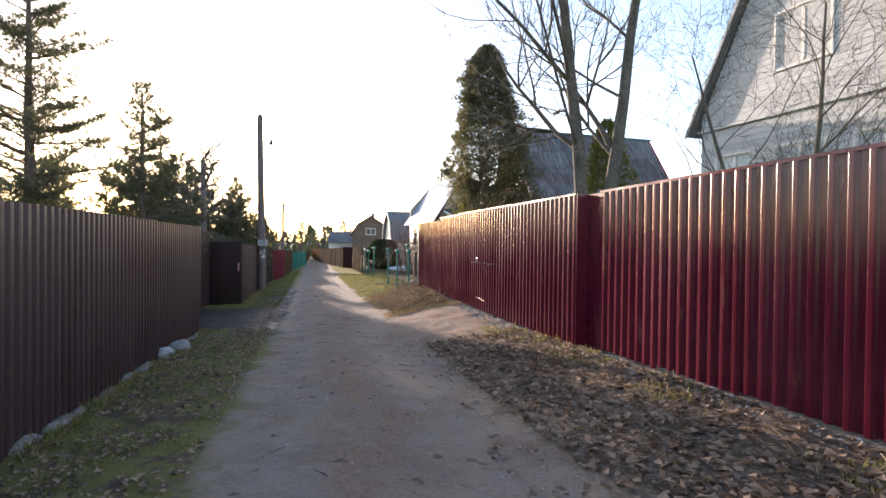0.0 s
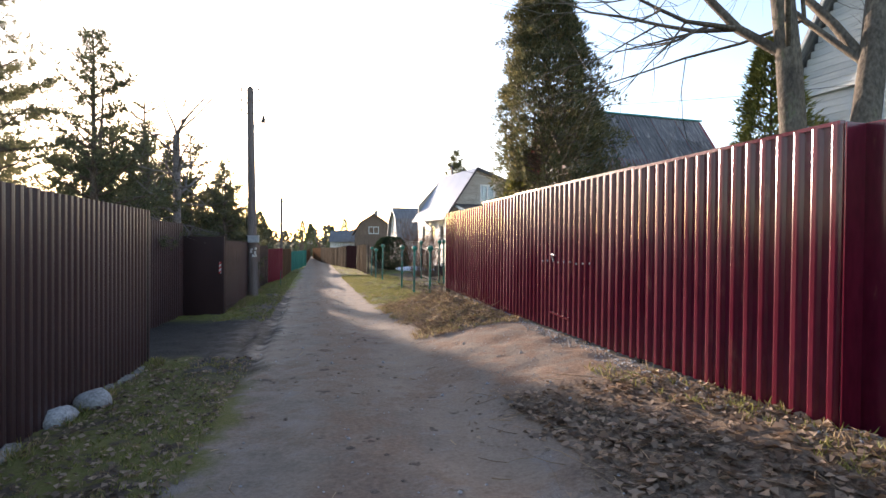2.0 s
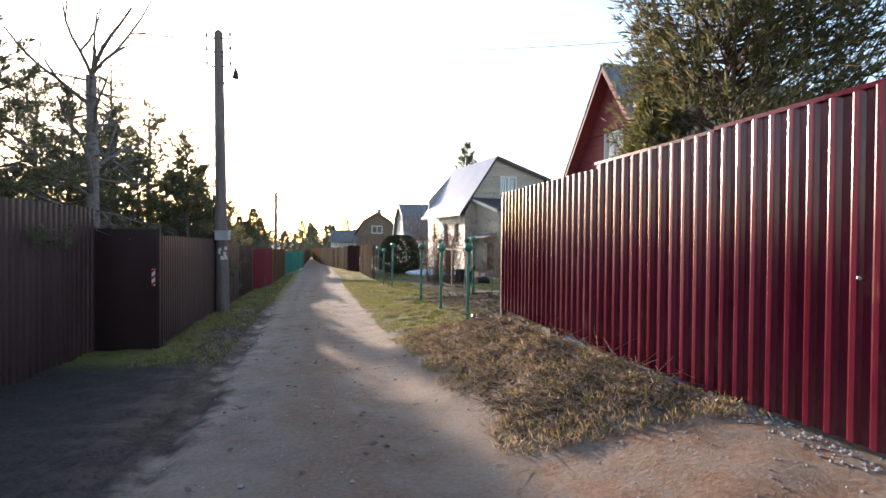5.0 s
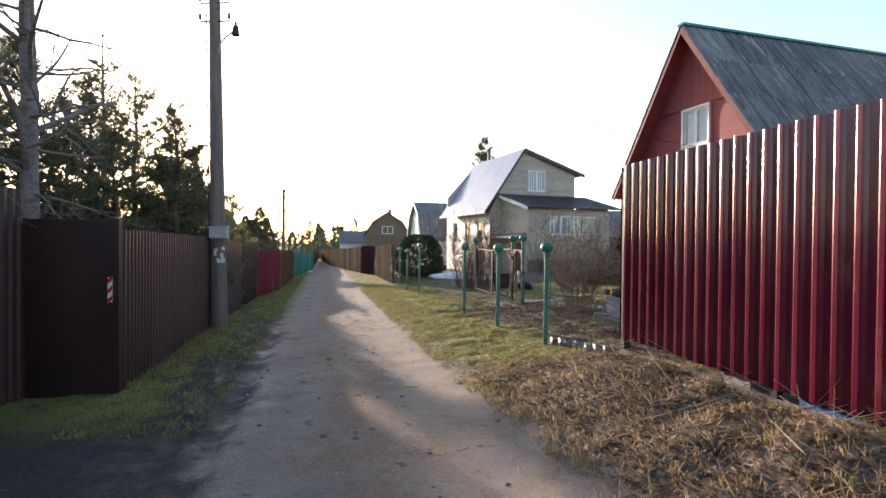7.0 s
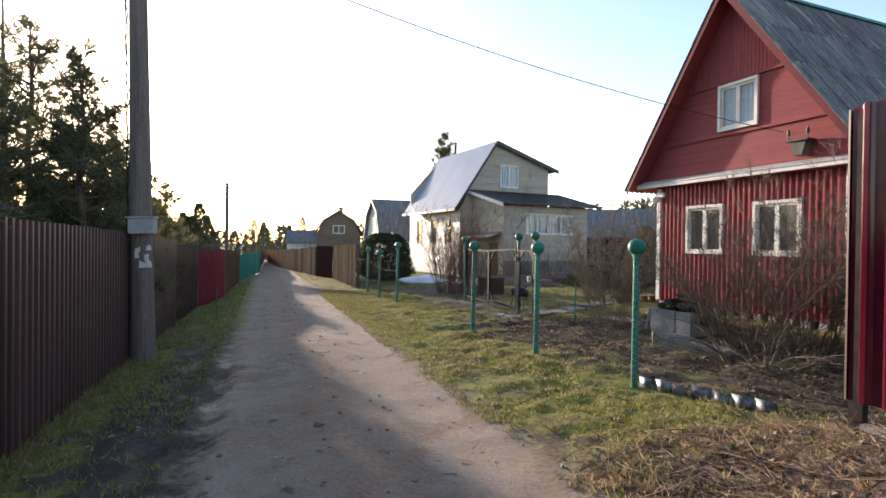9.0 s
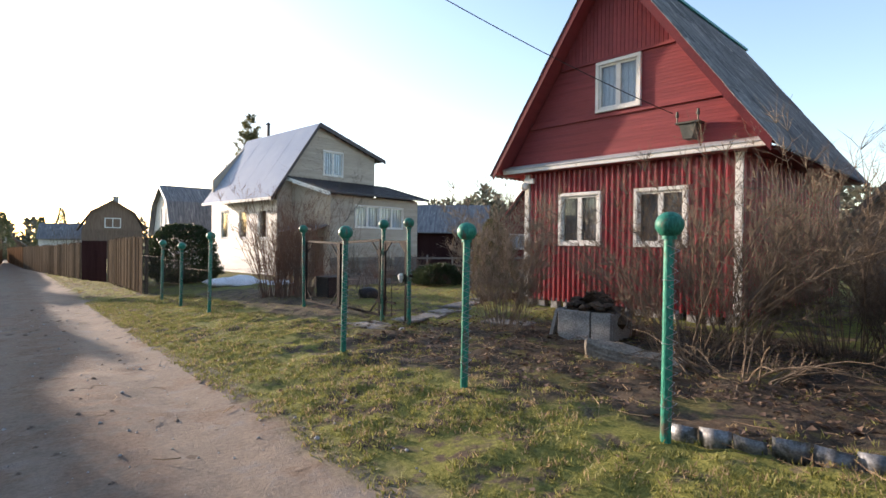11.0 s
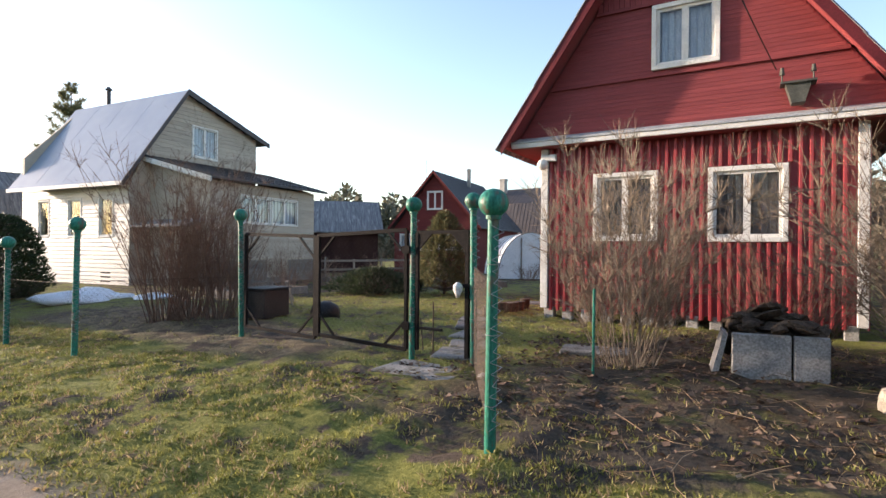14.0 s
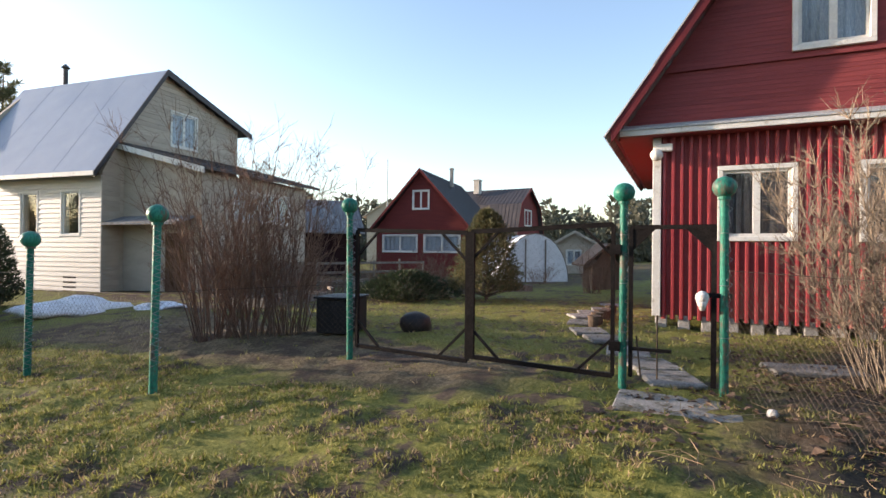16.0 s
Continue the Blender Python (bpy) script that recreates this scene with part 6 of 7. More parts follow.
def pine(x, y, h, spread_r, seed, bare=0.35, label="dark green pine behind the fence", dead_top=0.0, density=1.0, material=None, clear_dead=True, needle=1.0):
    rnd = random.Random(seed)
    g = level(x, y)
    root = thing("pine_tree", pose(x, y, g), label, "pine tree")
    trunk, limbs, crown = Soup(), Soup(), Soup()
    lean = Vector((rnd.uniform(-0.02, 0.02), rnd.uniform(-0.02, 0.02), 0))
    n = 12
    pts = [Vector((0, 0, -0.3)) + lean * (h * i / n) + Vector((0.03 * math.sin(i * 1.7 + seed), 0.03 * math.cos(i * 1.3), (h + 0.3) * i / n)) for i in range(n + 1)]
    r0 = 0.016 * h + 0.03
    trunk.path(pts, [r0 * (1 - 0.9 * i / n) for i in range(n + 1)], 9)

    def at(z):
        f = max(0.0, min(0.999, (z + 0.3) / (h + 0.3))) * n
        i = int(f)
        return pts[i].lerp(pts[i + 1], f - i)
    z = h * bare
    top = h * (1 - dead_top)
    while z < top:
        f = (z - h * bare) / (h * (1 - bare))
        reach = spread_r * (1 - f) ** 0.75 * (0.55 + 0.45 * min(1, f * 5 + 0.4))
        for k in range(rnd.randint(3, 5)):
            a = rnd.uniform(0, 2 * math.pi)
            L = reach * rnd.uniform(0.6, 1.15) + 0.15
            d = Vector((math.cos(a), math.sin(a), rnd.uniform(-0.05, 0.35) + 0.5 * f)).normalized()
            p0 = at(z + rnd.uniform(-0.1, 0.1))
            bp = [p0 + d * (L * t) + Vector((0, 0, 0.12 * L * t * t)) for t in (0, 0.35, 0.7, 1.0)]
            limbs.path(bp, [0.012 + 0.012 * L, 0.01 + 0.008 * L, 0.007 + 0.004 * L, 0.004], 4)
            m = max(4, int(L * 11 * density))
            for j in range(m):
                t = 0.28 + 0.75 * (j + rnd.random()) / m
                q = p0 + d * (L * t) + Vector((0, 0, 0.12 * L * t * t))
                side = Vector((-d.y, d.x, 0)) * rnd.uniform(-1, 1) * L * 0.32 * (1.1 - 0.5 * t)
                q = q + side + Vector((0, 0, rnd.uniform(-0.05, 0.12)))
                if side.length > 0.12:
                    limbs.path([q - side * 0.9, q], [0.006, 0.003], 3)
                tuft_d = (d + side.normalized() * 0.6 + Vector((0, 0, 0.45))).normalized() if side.length > 0.01 else d
                for w in range(13):
                    nd = (tuft_d * 0.8 + rand_dir(rnd)).normalized()
                    s = nd.cross(rand_dir(rnd)).normalized()
                    crown.blade(q - tuft_d * 0.05, nd, s, rnd.uniform(0.11, 0.21) * needle, rnd.uniform(0.016, 0.027) * needle)
        z += rnd.uniform(0.22, 0.4) * (0.6 + 0.05 * h)
    # dead side branches on the lower trunk
    z = h * 0.15
    while clear_dead and z < h * (bare + 0.15):
        a = rnd.uniform(0, 6.28)
        L = rnd.uniform(0.4, 1.1) * spread_r * 0.6
        d = Vector((math.cos(a), math.sin(a), rnd.uniform(-0.3, 0.1)))
        p0 = at(z)
        limbs.path([p0, p0 + d * L * 0.5, p0 + d * L + Vector((0, 0, -0.08))], [0.012, 0.007, 0.003], 4)
        z += rnd.uniform(0.2, 0.5)
    part("trunk", trunk.mesh("trunk", BARK, True), None, root)
    part("branching", limbs.mesh("branching", BARK), None, root)["kind"] = "stuff"
    part("crown", crown.mesh("crown", material or PINE), None, root)
    return root


def spray_tree(x, y, h, r, seed, material, label, kind="thuja_tree", count=7000, stems=3, base=0.02, power=0.75, length=0.22, width=0.075, droop=0.0, cat="thuja", lumps=0.35, top_pow=1.0, gap=0.25, tiers=0.0, behind=None):
    """A dense cone of flat sprays with an uneven outline and gaps."""
    rnd = random.Random(seed)
    g = ground_z(x, y)
    root = thing(kind, pose(x, y, g), label, cat)
    trunk, crown, limbs = Soup(), Soup(), Soup()
    for k in range(stems):
        a = k * 2.4 + seed
        foot = Vector((0.12 * math.cos(a), 0.12 * math.sin(a), -0.2)) if stems > 1 else Vector((0, 0, -0.2))
        tip = Vector((0.3 * r * math.cos(a) * (stems > 1), 0.3 * r * math.sin(a) * (stems > 1), h * (0.95 - 0.12 * k)))
        trunk.path([foot.lerp(tip, t) for t in (0, 0.3, 0.6, 1)], [0.02 * h * (1 - t * 0.92) / max(1, stems * 0.6) for t in (0, 0.3, 0.6, 1)], 7)
    n_done = 0
    while n_done < count:
        f = rnd.random() ** 1.15
        f = base + (1 - base) * f
        a = rnd.uniform(0, 2 * math.pi)
        prof = r * (1 - f ** top_pow) ** power * min(1.0, 0.55 + f * 3)
        bump = 1 + lumps * noise.noise((math.cos(a) * 1.6, math.sin(a) * 1.6, f * h * 0.9 + seed * 3.7)) + 0.5 * lumps * noise.noise((math.cos(a) * 5, math.sin(a) * 5, f * h * 2.5 + seed))
        if noise.noise((math.cos(a) * 2.3 + 9, math.sin(a) * 2.3, f * h * 1.6 + seed * 1.9)) > gap + 0.6 * f * f:
            n_done += 0.4
            continue
        prof *= 1 - tiers * ((f * h * 1.9 + a * 0.4 + 0.3 * math.sin(a * 2 + seed)) % 1.0)
        rad = prof * bump * rnd.uniform(0.3, 1.0) ** 0.5
        p = Vector((rad * math.cos(a), rad * math.sin(a), f * h))
        if behind and x + p.x < behind(y + p.y)[0] + 0.2 + (0.15 if f * h < 2.5 else 0.0):
            n_done += 0.4
            continue
        d = (Vector((math.cos(a), math.sin(a), 0.7 - droop)) + rand_dir(rnd) * 0.7).normalized()
        s = d.cross(rand_dir(rnd)).normalized()
        L = length * rnd.uniform(0.6, 1.3)
        crown.blade(p, d, s, L, width * rnd.uniform(0.6, 1.3))
        for sg in (-1, 1):
            d2 = (d + s * sg * 0.8).normalized()
            crown.blade(p + d * L * 0.2, d2, d2.cross(rand_dir(rnd)).normalized(), L * 0.6, width * 0.7)
        if n_done % 40 < 1:
            q = Vector((0, 0, f * h - 0.25 * rad))
            limbs.path([q, q.lerp(p, 0.6) + Vector((0, 0, 0.03)), p], [0.014, 0.009, 0.003], 4)
        n_done += 1
    part("trunk", trunk.mesh("trunk", BARK, True), None, root)
    part("branching", limbs.mesh("branching", BARK), None, root)["kind"] = "stuff"
    part("crown", crown.mesh("crown", material), None, root)
    return root


def grow(limbs, twigs, rnd, p, d, length, r, depth, bend=0.25, lift=0.08, split=(2, 4)):
    n = 5 if depth > 1 else 4
    pts, rad = [p], [r]
    for i in range(n):
        d = (d + rand_dir(rnd) * bend + Vector((0, 0, lift))).normalized()
        p = p + d * (length / n)
        pts.append(p)
        rad.append(r * (1 - 0.65 * (i + 1) / n))
    (limbs if r > 0.012 else twigs).path(pts, rad, 8 if r > 0.05 else (5 if r > 0.015 else 3))
    if depth == 0:
        return
    for k in range(rnd.randint(*split)):
        i = rnd.randint(1, n)
        q, q0 = pts[i], pts[i - 1]
        along_d = (q - q0).normalized()
        side = along_d.cross(rand_dir(rnd)).normalized()
        nd = (along_d * rnd.uniform(0.5, 1.0) + side * rnd.uniform(0.5, 1.0)).normalized()
        grow(limbs, twigs, rnd, q, nd, length * rnd.uniform(0.45, 0.75), max(0.0032, rad[i] * rnd.uniform(0.5, 0.8)), depth - 1, bend, lift, split)


def bare_tree(x, y, label, trunks, seed, bark, depth=4, name="bare_tree", split=(3, 5), taper=0.85, lift=0.07):
    """trunks: (direction, length, radius) of each main stem."""
    rnd = random.Random(seed)
    root = thing(name, pose(x, y, ground_z(x, y) - 0.1), label, "tree")
    limbs, twigs = Soup(), Soup()
    for off, d, L, r in trunks:
        stem = Soup()
        d = Vector(d).normalized()
        p = Vector(off)
        pts, rad = [p], [r * 1.25]
        n = 9
        for i in range(n):
            d = (d + rand_dir(rnd) * 0.05).normalized()
            p = p + d * (L / n)
            pts.append(p)
            rad.append(r * (1.12 - taper * (i + 1) / n))
        stem.path(pts, rad, 12)
        part("trunk", stem.mesh("trunk", bark, True), None, root)
        for i in range(3 if n else 0, n + 1):
            for k in range(2 if i < n else 3):
                if rnd.random() < 0.85:
                    a = rnd.uniform(0, 6.28)
                    nd = (d * 0.75 + Vector((math.cos(a), math.sin(a), rnd.uniform(-0.1, 0.3)))).normalized()
                    grow(limbs, twigs, rnd, pts[i], nd, L * rnd.uniform(0.26, 0.44), rad[i] * rnd.uniform(0.28, 0.5), depth - 1, 0.22, lift, split)
    part("branching", limbs.mesh("branching", bark, True), None, root)["kind"] = "stuff"
    part("twig_work", twigs.mesh("twig_work", bark), None, root)["kind"] = "stuff"
    return root


def bush(x, y, h, r, stems, seed, material, label, lean=0.35, arch=0.0, twig=6, thick=0.009, fan=None):
    """Leafless bush: stems from one foot, each with fine side twigs."""
    rnd = random.Random(seed)
    root = thing("bush", pose(x, y, ground_z(x, y) - 0.03), label, "bush")
    st, tw = Soup(), Soup()
    for k in range(stems):
        a = rnd.uniform(0, 6.28)
        q = r * 0.28 * math.sqrt(rnd.random())
        p = Vector((q * math.cos(a), q * math.sin(a), 0))
        a2 = a + rnd.uniform(-0.8, 0.8)
        out = rnd.random() ** 0.7 * lean
        d = Vector((math.cos(a2) * out, math.sin(a2) * out, 1)).normalized()
        L = h * rnd.uniform(0.55, 1.05)
        pts = [p]
        n = 6
        for i in range(n):
            d = (d + rand_dir(rnd) * 0.09 + Vector((math.cos(a2), math.sin(a2), -0.9)) * arch * (i + 1) / n).normalized()
            p = p + d * L / n
            pts.append(p)
        st.path(pts, [thick * rnd.uniform(0.7, 1.1) * (1 - 0.8 * i / n) + 0.0012 for i in range(n + 1)], 4)
        for j in range(twig):
            i = rnd.randint(2, n)
            dd = ((pts[i] - pts[i - 1]).normalized() * 0.8 + rand_dir(rnd) * 0.75 + Vector((0, 0, 0.15))).normalized()
            l2 = rnd.uniform(0.12, 0.42) * h * 0.4
            e = pts[i] + dd * l2 * 0.5 + rand_dir(rnd) * 0.02
            e2 = e + (dd + rand_dir(rnd) * 0.3) * l2 * 0.5
            tw.path([pts[i], e, e2], [0.0032, 0.0024, 0.0012], 3)
            for m in range(2):
                d3 = (dd + rand_dir(rnd) * 0.8).normalized()
                tw.path([e, e + d3 * rnd.uniform(0.05, 0.16)], [0.002, 0.001], 3)
    part("cane_work", st.mesh("cane_work", material), None, root)["kind"] = "stuff"
    part("twig_work", tw.mesh("twig_work", material), None, root)["kind"] = "stuff"
    return root


def build_trees():
    # behind the brown fence and its gate
    pine(-13.4, 17.3, 12.5, 3.5, 1, 0.24, "tall spreading pine behind the brown fence", density=2.3)
    pine(-9.25, 16.5, 7.0, 2.1, 14, 0.06, "slender spruce-like pine close behind the fence", density=1.5)
    pine(-10.5, 18.4, 6.6, 1.8, 2, 0.05, "slender young pine with a thin dead top", density=1.7, dead_top=0.32)
    pine(-13.5, 24.0, 6.8, 2.8, 3, 0.05, "bushy young pine behind the fence", density=1.3)
    pine(-12.0, 27.0, 6.8, 2.5, 5, 0.05, "bushy young pine behind the fence", density=1.3)
    pine(-10.9, 21.6, 5.5, 2.2, 6, 0.05, "young pine close behind the fence", density=1.3)
    pine(-20.0, 38.0, 12.5, 3.0, 7, 0.35, "tall sparse pine with a dead top", dead_top=0.12, density=0.8)
    pine(-16.5, 17.0, 8.5, 2.4, 8, 0.15, "broad pine behind the brown fence")
    pine(-23.0, 30.0, 11.0, 3.2, 9, 0.2, "tall pine far behind the fences")
    pine(-14.5, 12.0, 7.5, 2.2, 19, 0.15, "broad pine behind the brown fence")
    pine(-9.35, 24.3, 5.2, 1.6, 11, 0.04, "dense young conifer behind the brown fence", density=1.8)
    pine(-10.3, 25.9, 4.7, 1.5, 12, 0.04, "dense young conifer behind the brown fence", density=1.6)
    for x, y, h, r, s in ((-10.2, 23.4, 4.4, 1.4, 201), (-11.8, 24.8, 6.0, 1.9, 202), (-10.4, 27.4, 4.6, 1.5, 203), (-12.6, 20.0, 4.6, 1.8, 204), (-14.8, 28.2, 6.4, 2.2, 205), (-15.0, 20.5, 5.0, 2.2, 206), (-12.2, 31.0, 4.8, 1.7, 207), (-11.6, 33.0, 4.0, 1.4, 209)):
        pine(x, y, h, r, s, 0.05, "bushy young pine behind the fence", density=1.3)
    # dead trunk by the gate
    bare_tree(-8.45, 18.75, "dead tree with pale flaking bark and a broken top", [((0, 0, 0), (0.0, 0.0, 1), 5.1, 0.115)], 21, BIRCH_BARK, 3, "dead_tree", (2, 4), 0.35, -0.01)
    dead = Soup()
    rnd = random.Random(77)
    for k in range(13):
        z = 2.6 + 0.2 * k
        a = k * 2.4 + rnd.uniform(-0.4, 0.4)
        grow(dead, dead, rnd, Vector((0, 0, z)), Vector((math.cos(a), math.sin(a), rnd.uniform(-0.25, 0.15))), rnd.uniform(0.8, 1.7), 0.026, 2, 0.16, 0.03, (3, 5))
    snag = [o for o in scene.objects if o.name.startswith("dead_tree")][0]
    part("dead_branching", dead.mesh("dead_branching", BIRCH_BARK), None, snag)["kind"] = "stuff"
    # over the red fence
    spray_tree(1.15, 14.4, 6.75, 1.75, 31, THUJA, "tall loose thuja with brownish tips behind the red fence", count=36000, stems=4, length=0.15, width=0.022, power=0.5, lumps=0.5, gap=0.12, tiers=0.28, top_pow=1.2, behind=right_line)
    spray_tree(0.8, 15.5, 3.3, 0.75, 32, THUJA_GOLD, "yellowish thuja at the foot of a taller one", count=6000, stems=1, length=0.12, width=0.028, power=0.6, behind=right_line)
    spray_tree(3.1, 10.2, 3.8, 0.8, 33, THUJA_GOLD, "yellow-green thuja behind bare trunks", count=6000, stems=1, length=0.13, width=0.024, power=0.6, gap=0.05, lumps=0.6)
    bare_tree(2.25, 8.25, "bare tree with grey bark behind the red fence", [((0, 0, 0), (-0.02, -0.02, 1), 9.0, 0.115)], 41, GREY_BARK, 4, split=(4, 6), lift=0.12)
    bare_tree(2.2, 7.85, "leaning bare tree with grey bark behind the red fence", [((0, 0, 0), (0.10, -0.02, 1), 8.5, 0.115)], 45, GREY_BARK, 4, split=(4, 6), lift=0.12)
    bare_tree(5.4, 8.3, "crooked bare fruit tree before the grey house", [((0, 0, 0), (0.1, 0.0, 1), 5.5, 0.06), ((0.1, 0.1, 0), (-0.3, 0.1, 1), 5.0, 0.05), ((0.1, -0.1, 0), (0.35, -0.2, 1), 5.0, 0.05)], 43, GREY_BARK, 4)
    # gardens
    pine(0.7, 68.0, 13.0, 3.0, 51, 0.2, "dark conifer rising behind the cream house", density=0.8, needle=2.6)
    spray_tree(5.0, 33.3, 2.3, 0.92, 52, THUJA, "rounded ragged thuja on the lawn", count=9000, stems=1, base=0.12, length=0.12, width=0.022, power=0.55, lumps=0.6, top_pow=1.4, gap=0.18, tiers=0.15)
    spray_tree(3.85, 35.0, 0.68, 1.3, 53, HEDGE, "low spreading dark juniper", "juniper", 4500, 2, 0.05, 0.5, 0.17, 0.024, 0.2, "juniper", 0.9, gap=0.2)
    spray_tree(-4.55, 40.8, 2.25, 1.45, 54, HEDGE, "dark clipped evergreen hedge", "hedge", 12000, 2, 0.02, 0.28, 0.13, 0.032, 0.0, "hedge", 0.12, 1.5, gap=0.7)
    # far trees at the end of the lane
    for x, y, h, s in ((-27, 108, 6.5, 61), (-23.5, 112, 6.0, 62), (-25.5, 70, 5.5, 63), (-21.0, 62, 5.8, 66), (-30, 90, 6.5, 64), (-15.5, 110, 6.5, 65), (-33, 125, 8.0, 67), (-24, 128, 8.0, 68)):
        spray_tree(x, y, h, h * 0.24, s, SPRUCE, "distant spruce near the end of the lane", "spruce_tree", 1900, 1, 0.04, 0.85, 0.38, 0.09, 0.5, "spruce", 0.6, gap=0.4)
    for i, (x, y, h) in enumerate(((-2.3, 32.75, 2.9), (-1.95, 32.45, 3.0), (-1.5, 32.1, 2.8))):
        bush(x, y, h, 1.0, 50, 71 + 200 * i, TWIG_RED, "tall dense leafless bush with upright stems", 0.36, 0.03, twig=20, thick=0.009)
    bush(0.4, 25.2, 2.4, 1.1, 60, 73, TWIG_PALE, "leafless bush with pale fine twigs before the house", 0.5, twig=50, thick=0.0052)
    bush(1.5, 22.4, 2.6, 1.6, 62, 74, TWIG, "sprawling leafless bush with arching canes", 0.85, 0.12, twig=22, thick=0.006)
    bush(2.6, 22.6, 2.9, 1.6, 60, 75, TWIG, "dense leafless bush beside the red house", 0.65, 0.06, twig=38, thick=0.006)
    bush(3.2, 21.5, 3.0, 1.8, 60, 175, TWIG, "dense leafless bush at the garden edge", 0.7, 0.08, twig=34, thick=0.006)
    bush(0.95, 21.4, 1.1, 1.6, 26, 76, TWIG, "low arching canes in the garden bed", 1.5, 0.22, twig=7, thick=0.012)
    bush(3.6, 20.9, 2.5, 1.5, 50, 77, TWIG, "leafless thicket behind the fence", 0.65, 0.06, twig=34, thick=0.006)
    bush(1.9, 24.1, 1.7, 1.0, 40, 78, TWIG_RED, "leafless bush under the windows", 0.65, 0.03, twig=20, thick=0.006)
    bush(3.3, 39.5, 1.6, 1.2, 36, 79, TWIG_RED, "leafless fruit bush in the garden", 0.6, twig=8)
    bush(7.0, 37.0, 1.5, 1.0, 30, 80, TWIG_RED, "leafless fruit bush in the garden", 0.6, twig=8)
    for i, (x, y, h) in enumerate(((2.4, 37.2, 0.8), (4.4, 38.8, 1.1), (6.9, 39.6, 0.9), (9.4, 40.3, 1.2), (12.0, 41.2, 1.0), (6.0, 42.4, 1.3), (10.2, 44.0, 1.3), (1.0, 42.4, 1.2), (12.6, 36.4, 0.9), (3.0, 41.6, 1.4), (8.3, 37.9, 0.7), (0.3, 38.2, 0.8))):
        bush(x, y, h, 1.0, 30, 300 + i, TWIG_RED, "dry leafless garden shrub among the beds", 0.8, 0.05, twig=9, thick=0.009)
    bush(9.5, 32.6, 1.6, 0.9, 30, 81, TWIG_RED, "leafless shrub near the greenhouse", 0.5, twig=8)
    for i, (x, y, h) in enumerate(((-14.0, 40, 3.2), (-15.5, 46, 3.6), (-17.5, 52, 3.8), (-13.2, 36, 2.8), (-19.5, 60, 4.5), (-8.6, 60, 3.0), (-11.5, 64, 3.2), (-13.8, 72, 3.5), (2.0, 41.0, 2.6))):
        bush(x, y, h, 1.6, 34, 90 + i, TWIG, "leafless shrub behind the lane fence", 0.7, twig=9, thick=0.014)
    for i, (x, y, h, r, mt) in enumerate(((-13.5, 38, 3.0, 1.2, 0), (-15.0, 44, 3.6, 1.5, 1), (-17.0, 49, 3.8, 1.6, 0), (-18.5, 56, 4.2, 1.8, 1), (-21, 52, 5.0, 1.8, 0), (-16.5, 36, 4.2, 1.6, 1), (-24, 60, 6.0, 2.0, 0), (-27, 48, 6.5, 2.2, 1))):
        spray_tree(x, y, h, r, 120 + i, (SPRUCE, OLIVE)[mt], "ragged evergreen shrub behind the lane fence", "shrub", 2600, 2, 0.03, 0.6, 0.24, 0.05, 0.2, "shrub", 0.8, gap=0.15)
    bare_tree(2.2, 42.0, "small bare fruit tree before the cream house", [((0, 0, 0), (0.05, 0, 1), 4.6, 0.05)], 47, GREY_BARK, 3)


def far_woods():
    rnd = random.Random(5)
    s = Soup()
    for i in range(520):
        a = rnd.uniform(-2.2, 2.4)
        R = rnd.uniform(120, 200)
        x, y = R * math.sin(a) - 5, 20 + R * math.cos(a)
        h = rnd.uniform(6, 12) * (0.75 if R < 160 else 1.0) * (0.75 if abs(a) < 0.4 else 1.0)
        g = level(x, y)
        w = h * rnd.uniform(0.16, 0.3)
        for k in range(90):
            f = rnd.random()
            b = rnd.uniform(0, 6.28)
            rad = w * (1 - f) ** 0.7 * rnd.uniform(0.3, 1)
            p = Vector((x + rad * math.cos(b), y + rad * math.sin(b), g + f * h))
            d = (Vector((math.cos(b), math.sin(b), 0.5)) + rand_dir(rnd) * 0.8).normalized()
            s.blade(p, d, d.cross(rand_dir(rnd)).normalized(), h * 0.2, h * 0.12)
    for i in range(230):
        a = rnd.uniform(0.38, 1.5)
        R = rnd.uniform(95, 135)
        x, y = -5 + R * math.sin(a), 25 + R * math.cos(a)
        h = rnd.uniform(8.0, 12.5) * (1 + 0.25 * noise.noise((a * 6, 0.0, 2.0)))
        g = level(x, y)
        w = h * rnd.uniform(0.2, 0.34)
        for k in range(150):
            f = rnd.random()
            b = rnd.uniform(0, 6.28)
            rad = w * (1 - f) ** 0.55 * rnd.uniform(0.3, 1)
            p = Vector((x + rad * math.cos(b), y + rad * math.sin(b), g + f * h))
            d = (Vector((math.cos(b), math.sin(b), 0.7)) + rand_dir(rnd) * 0.8).normalized()
            s.blade(p, d, d.cross(rand_dir(rnd)).normalized(), h * 0.13, h * 0.06)
    ob = new("far_woods", s.mesh("far_woods", WOODS))
    tagged(ob, "hazy line of distant mixed woods", "woods", kind="stuff")


# olive paled in the colour itself to stand in for distant haze
WOODS = foliage("haze_paled_foliage", (0.085, 0.092, 0.066), (0.17, 0.165, 0.12), 0.25)


def scatter(name, label, cat, soup, material):
    ob = new(name, soup.mesh(name, material))
    return tagged(ob, label, cat, kind="stuff")


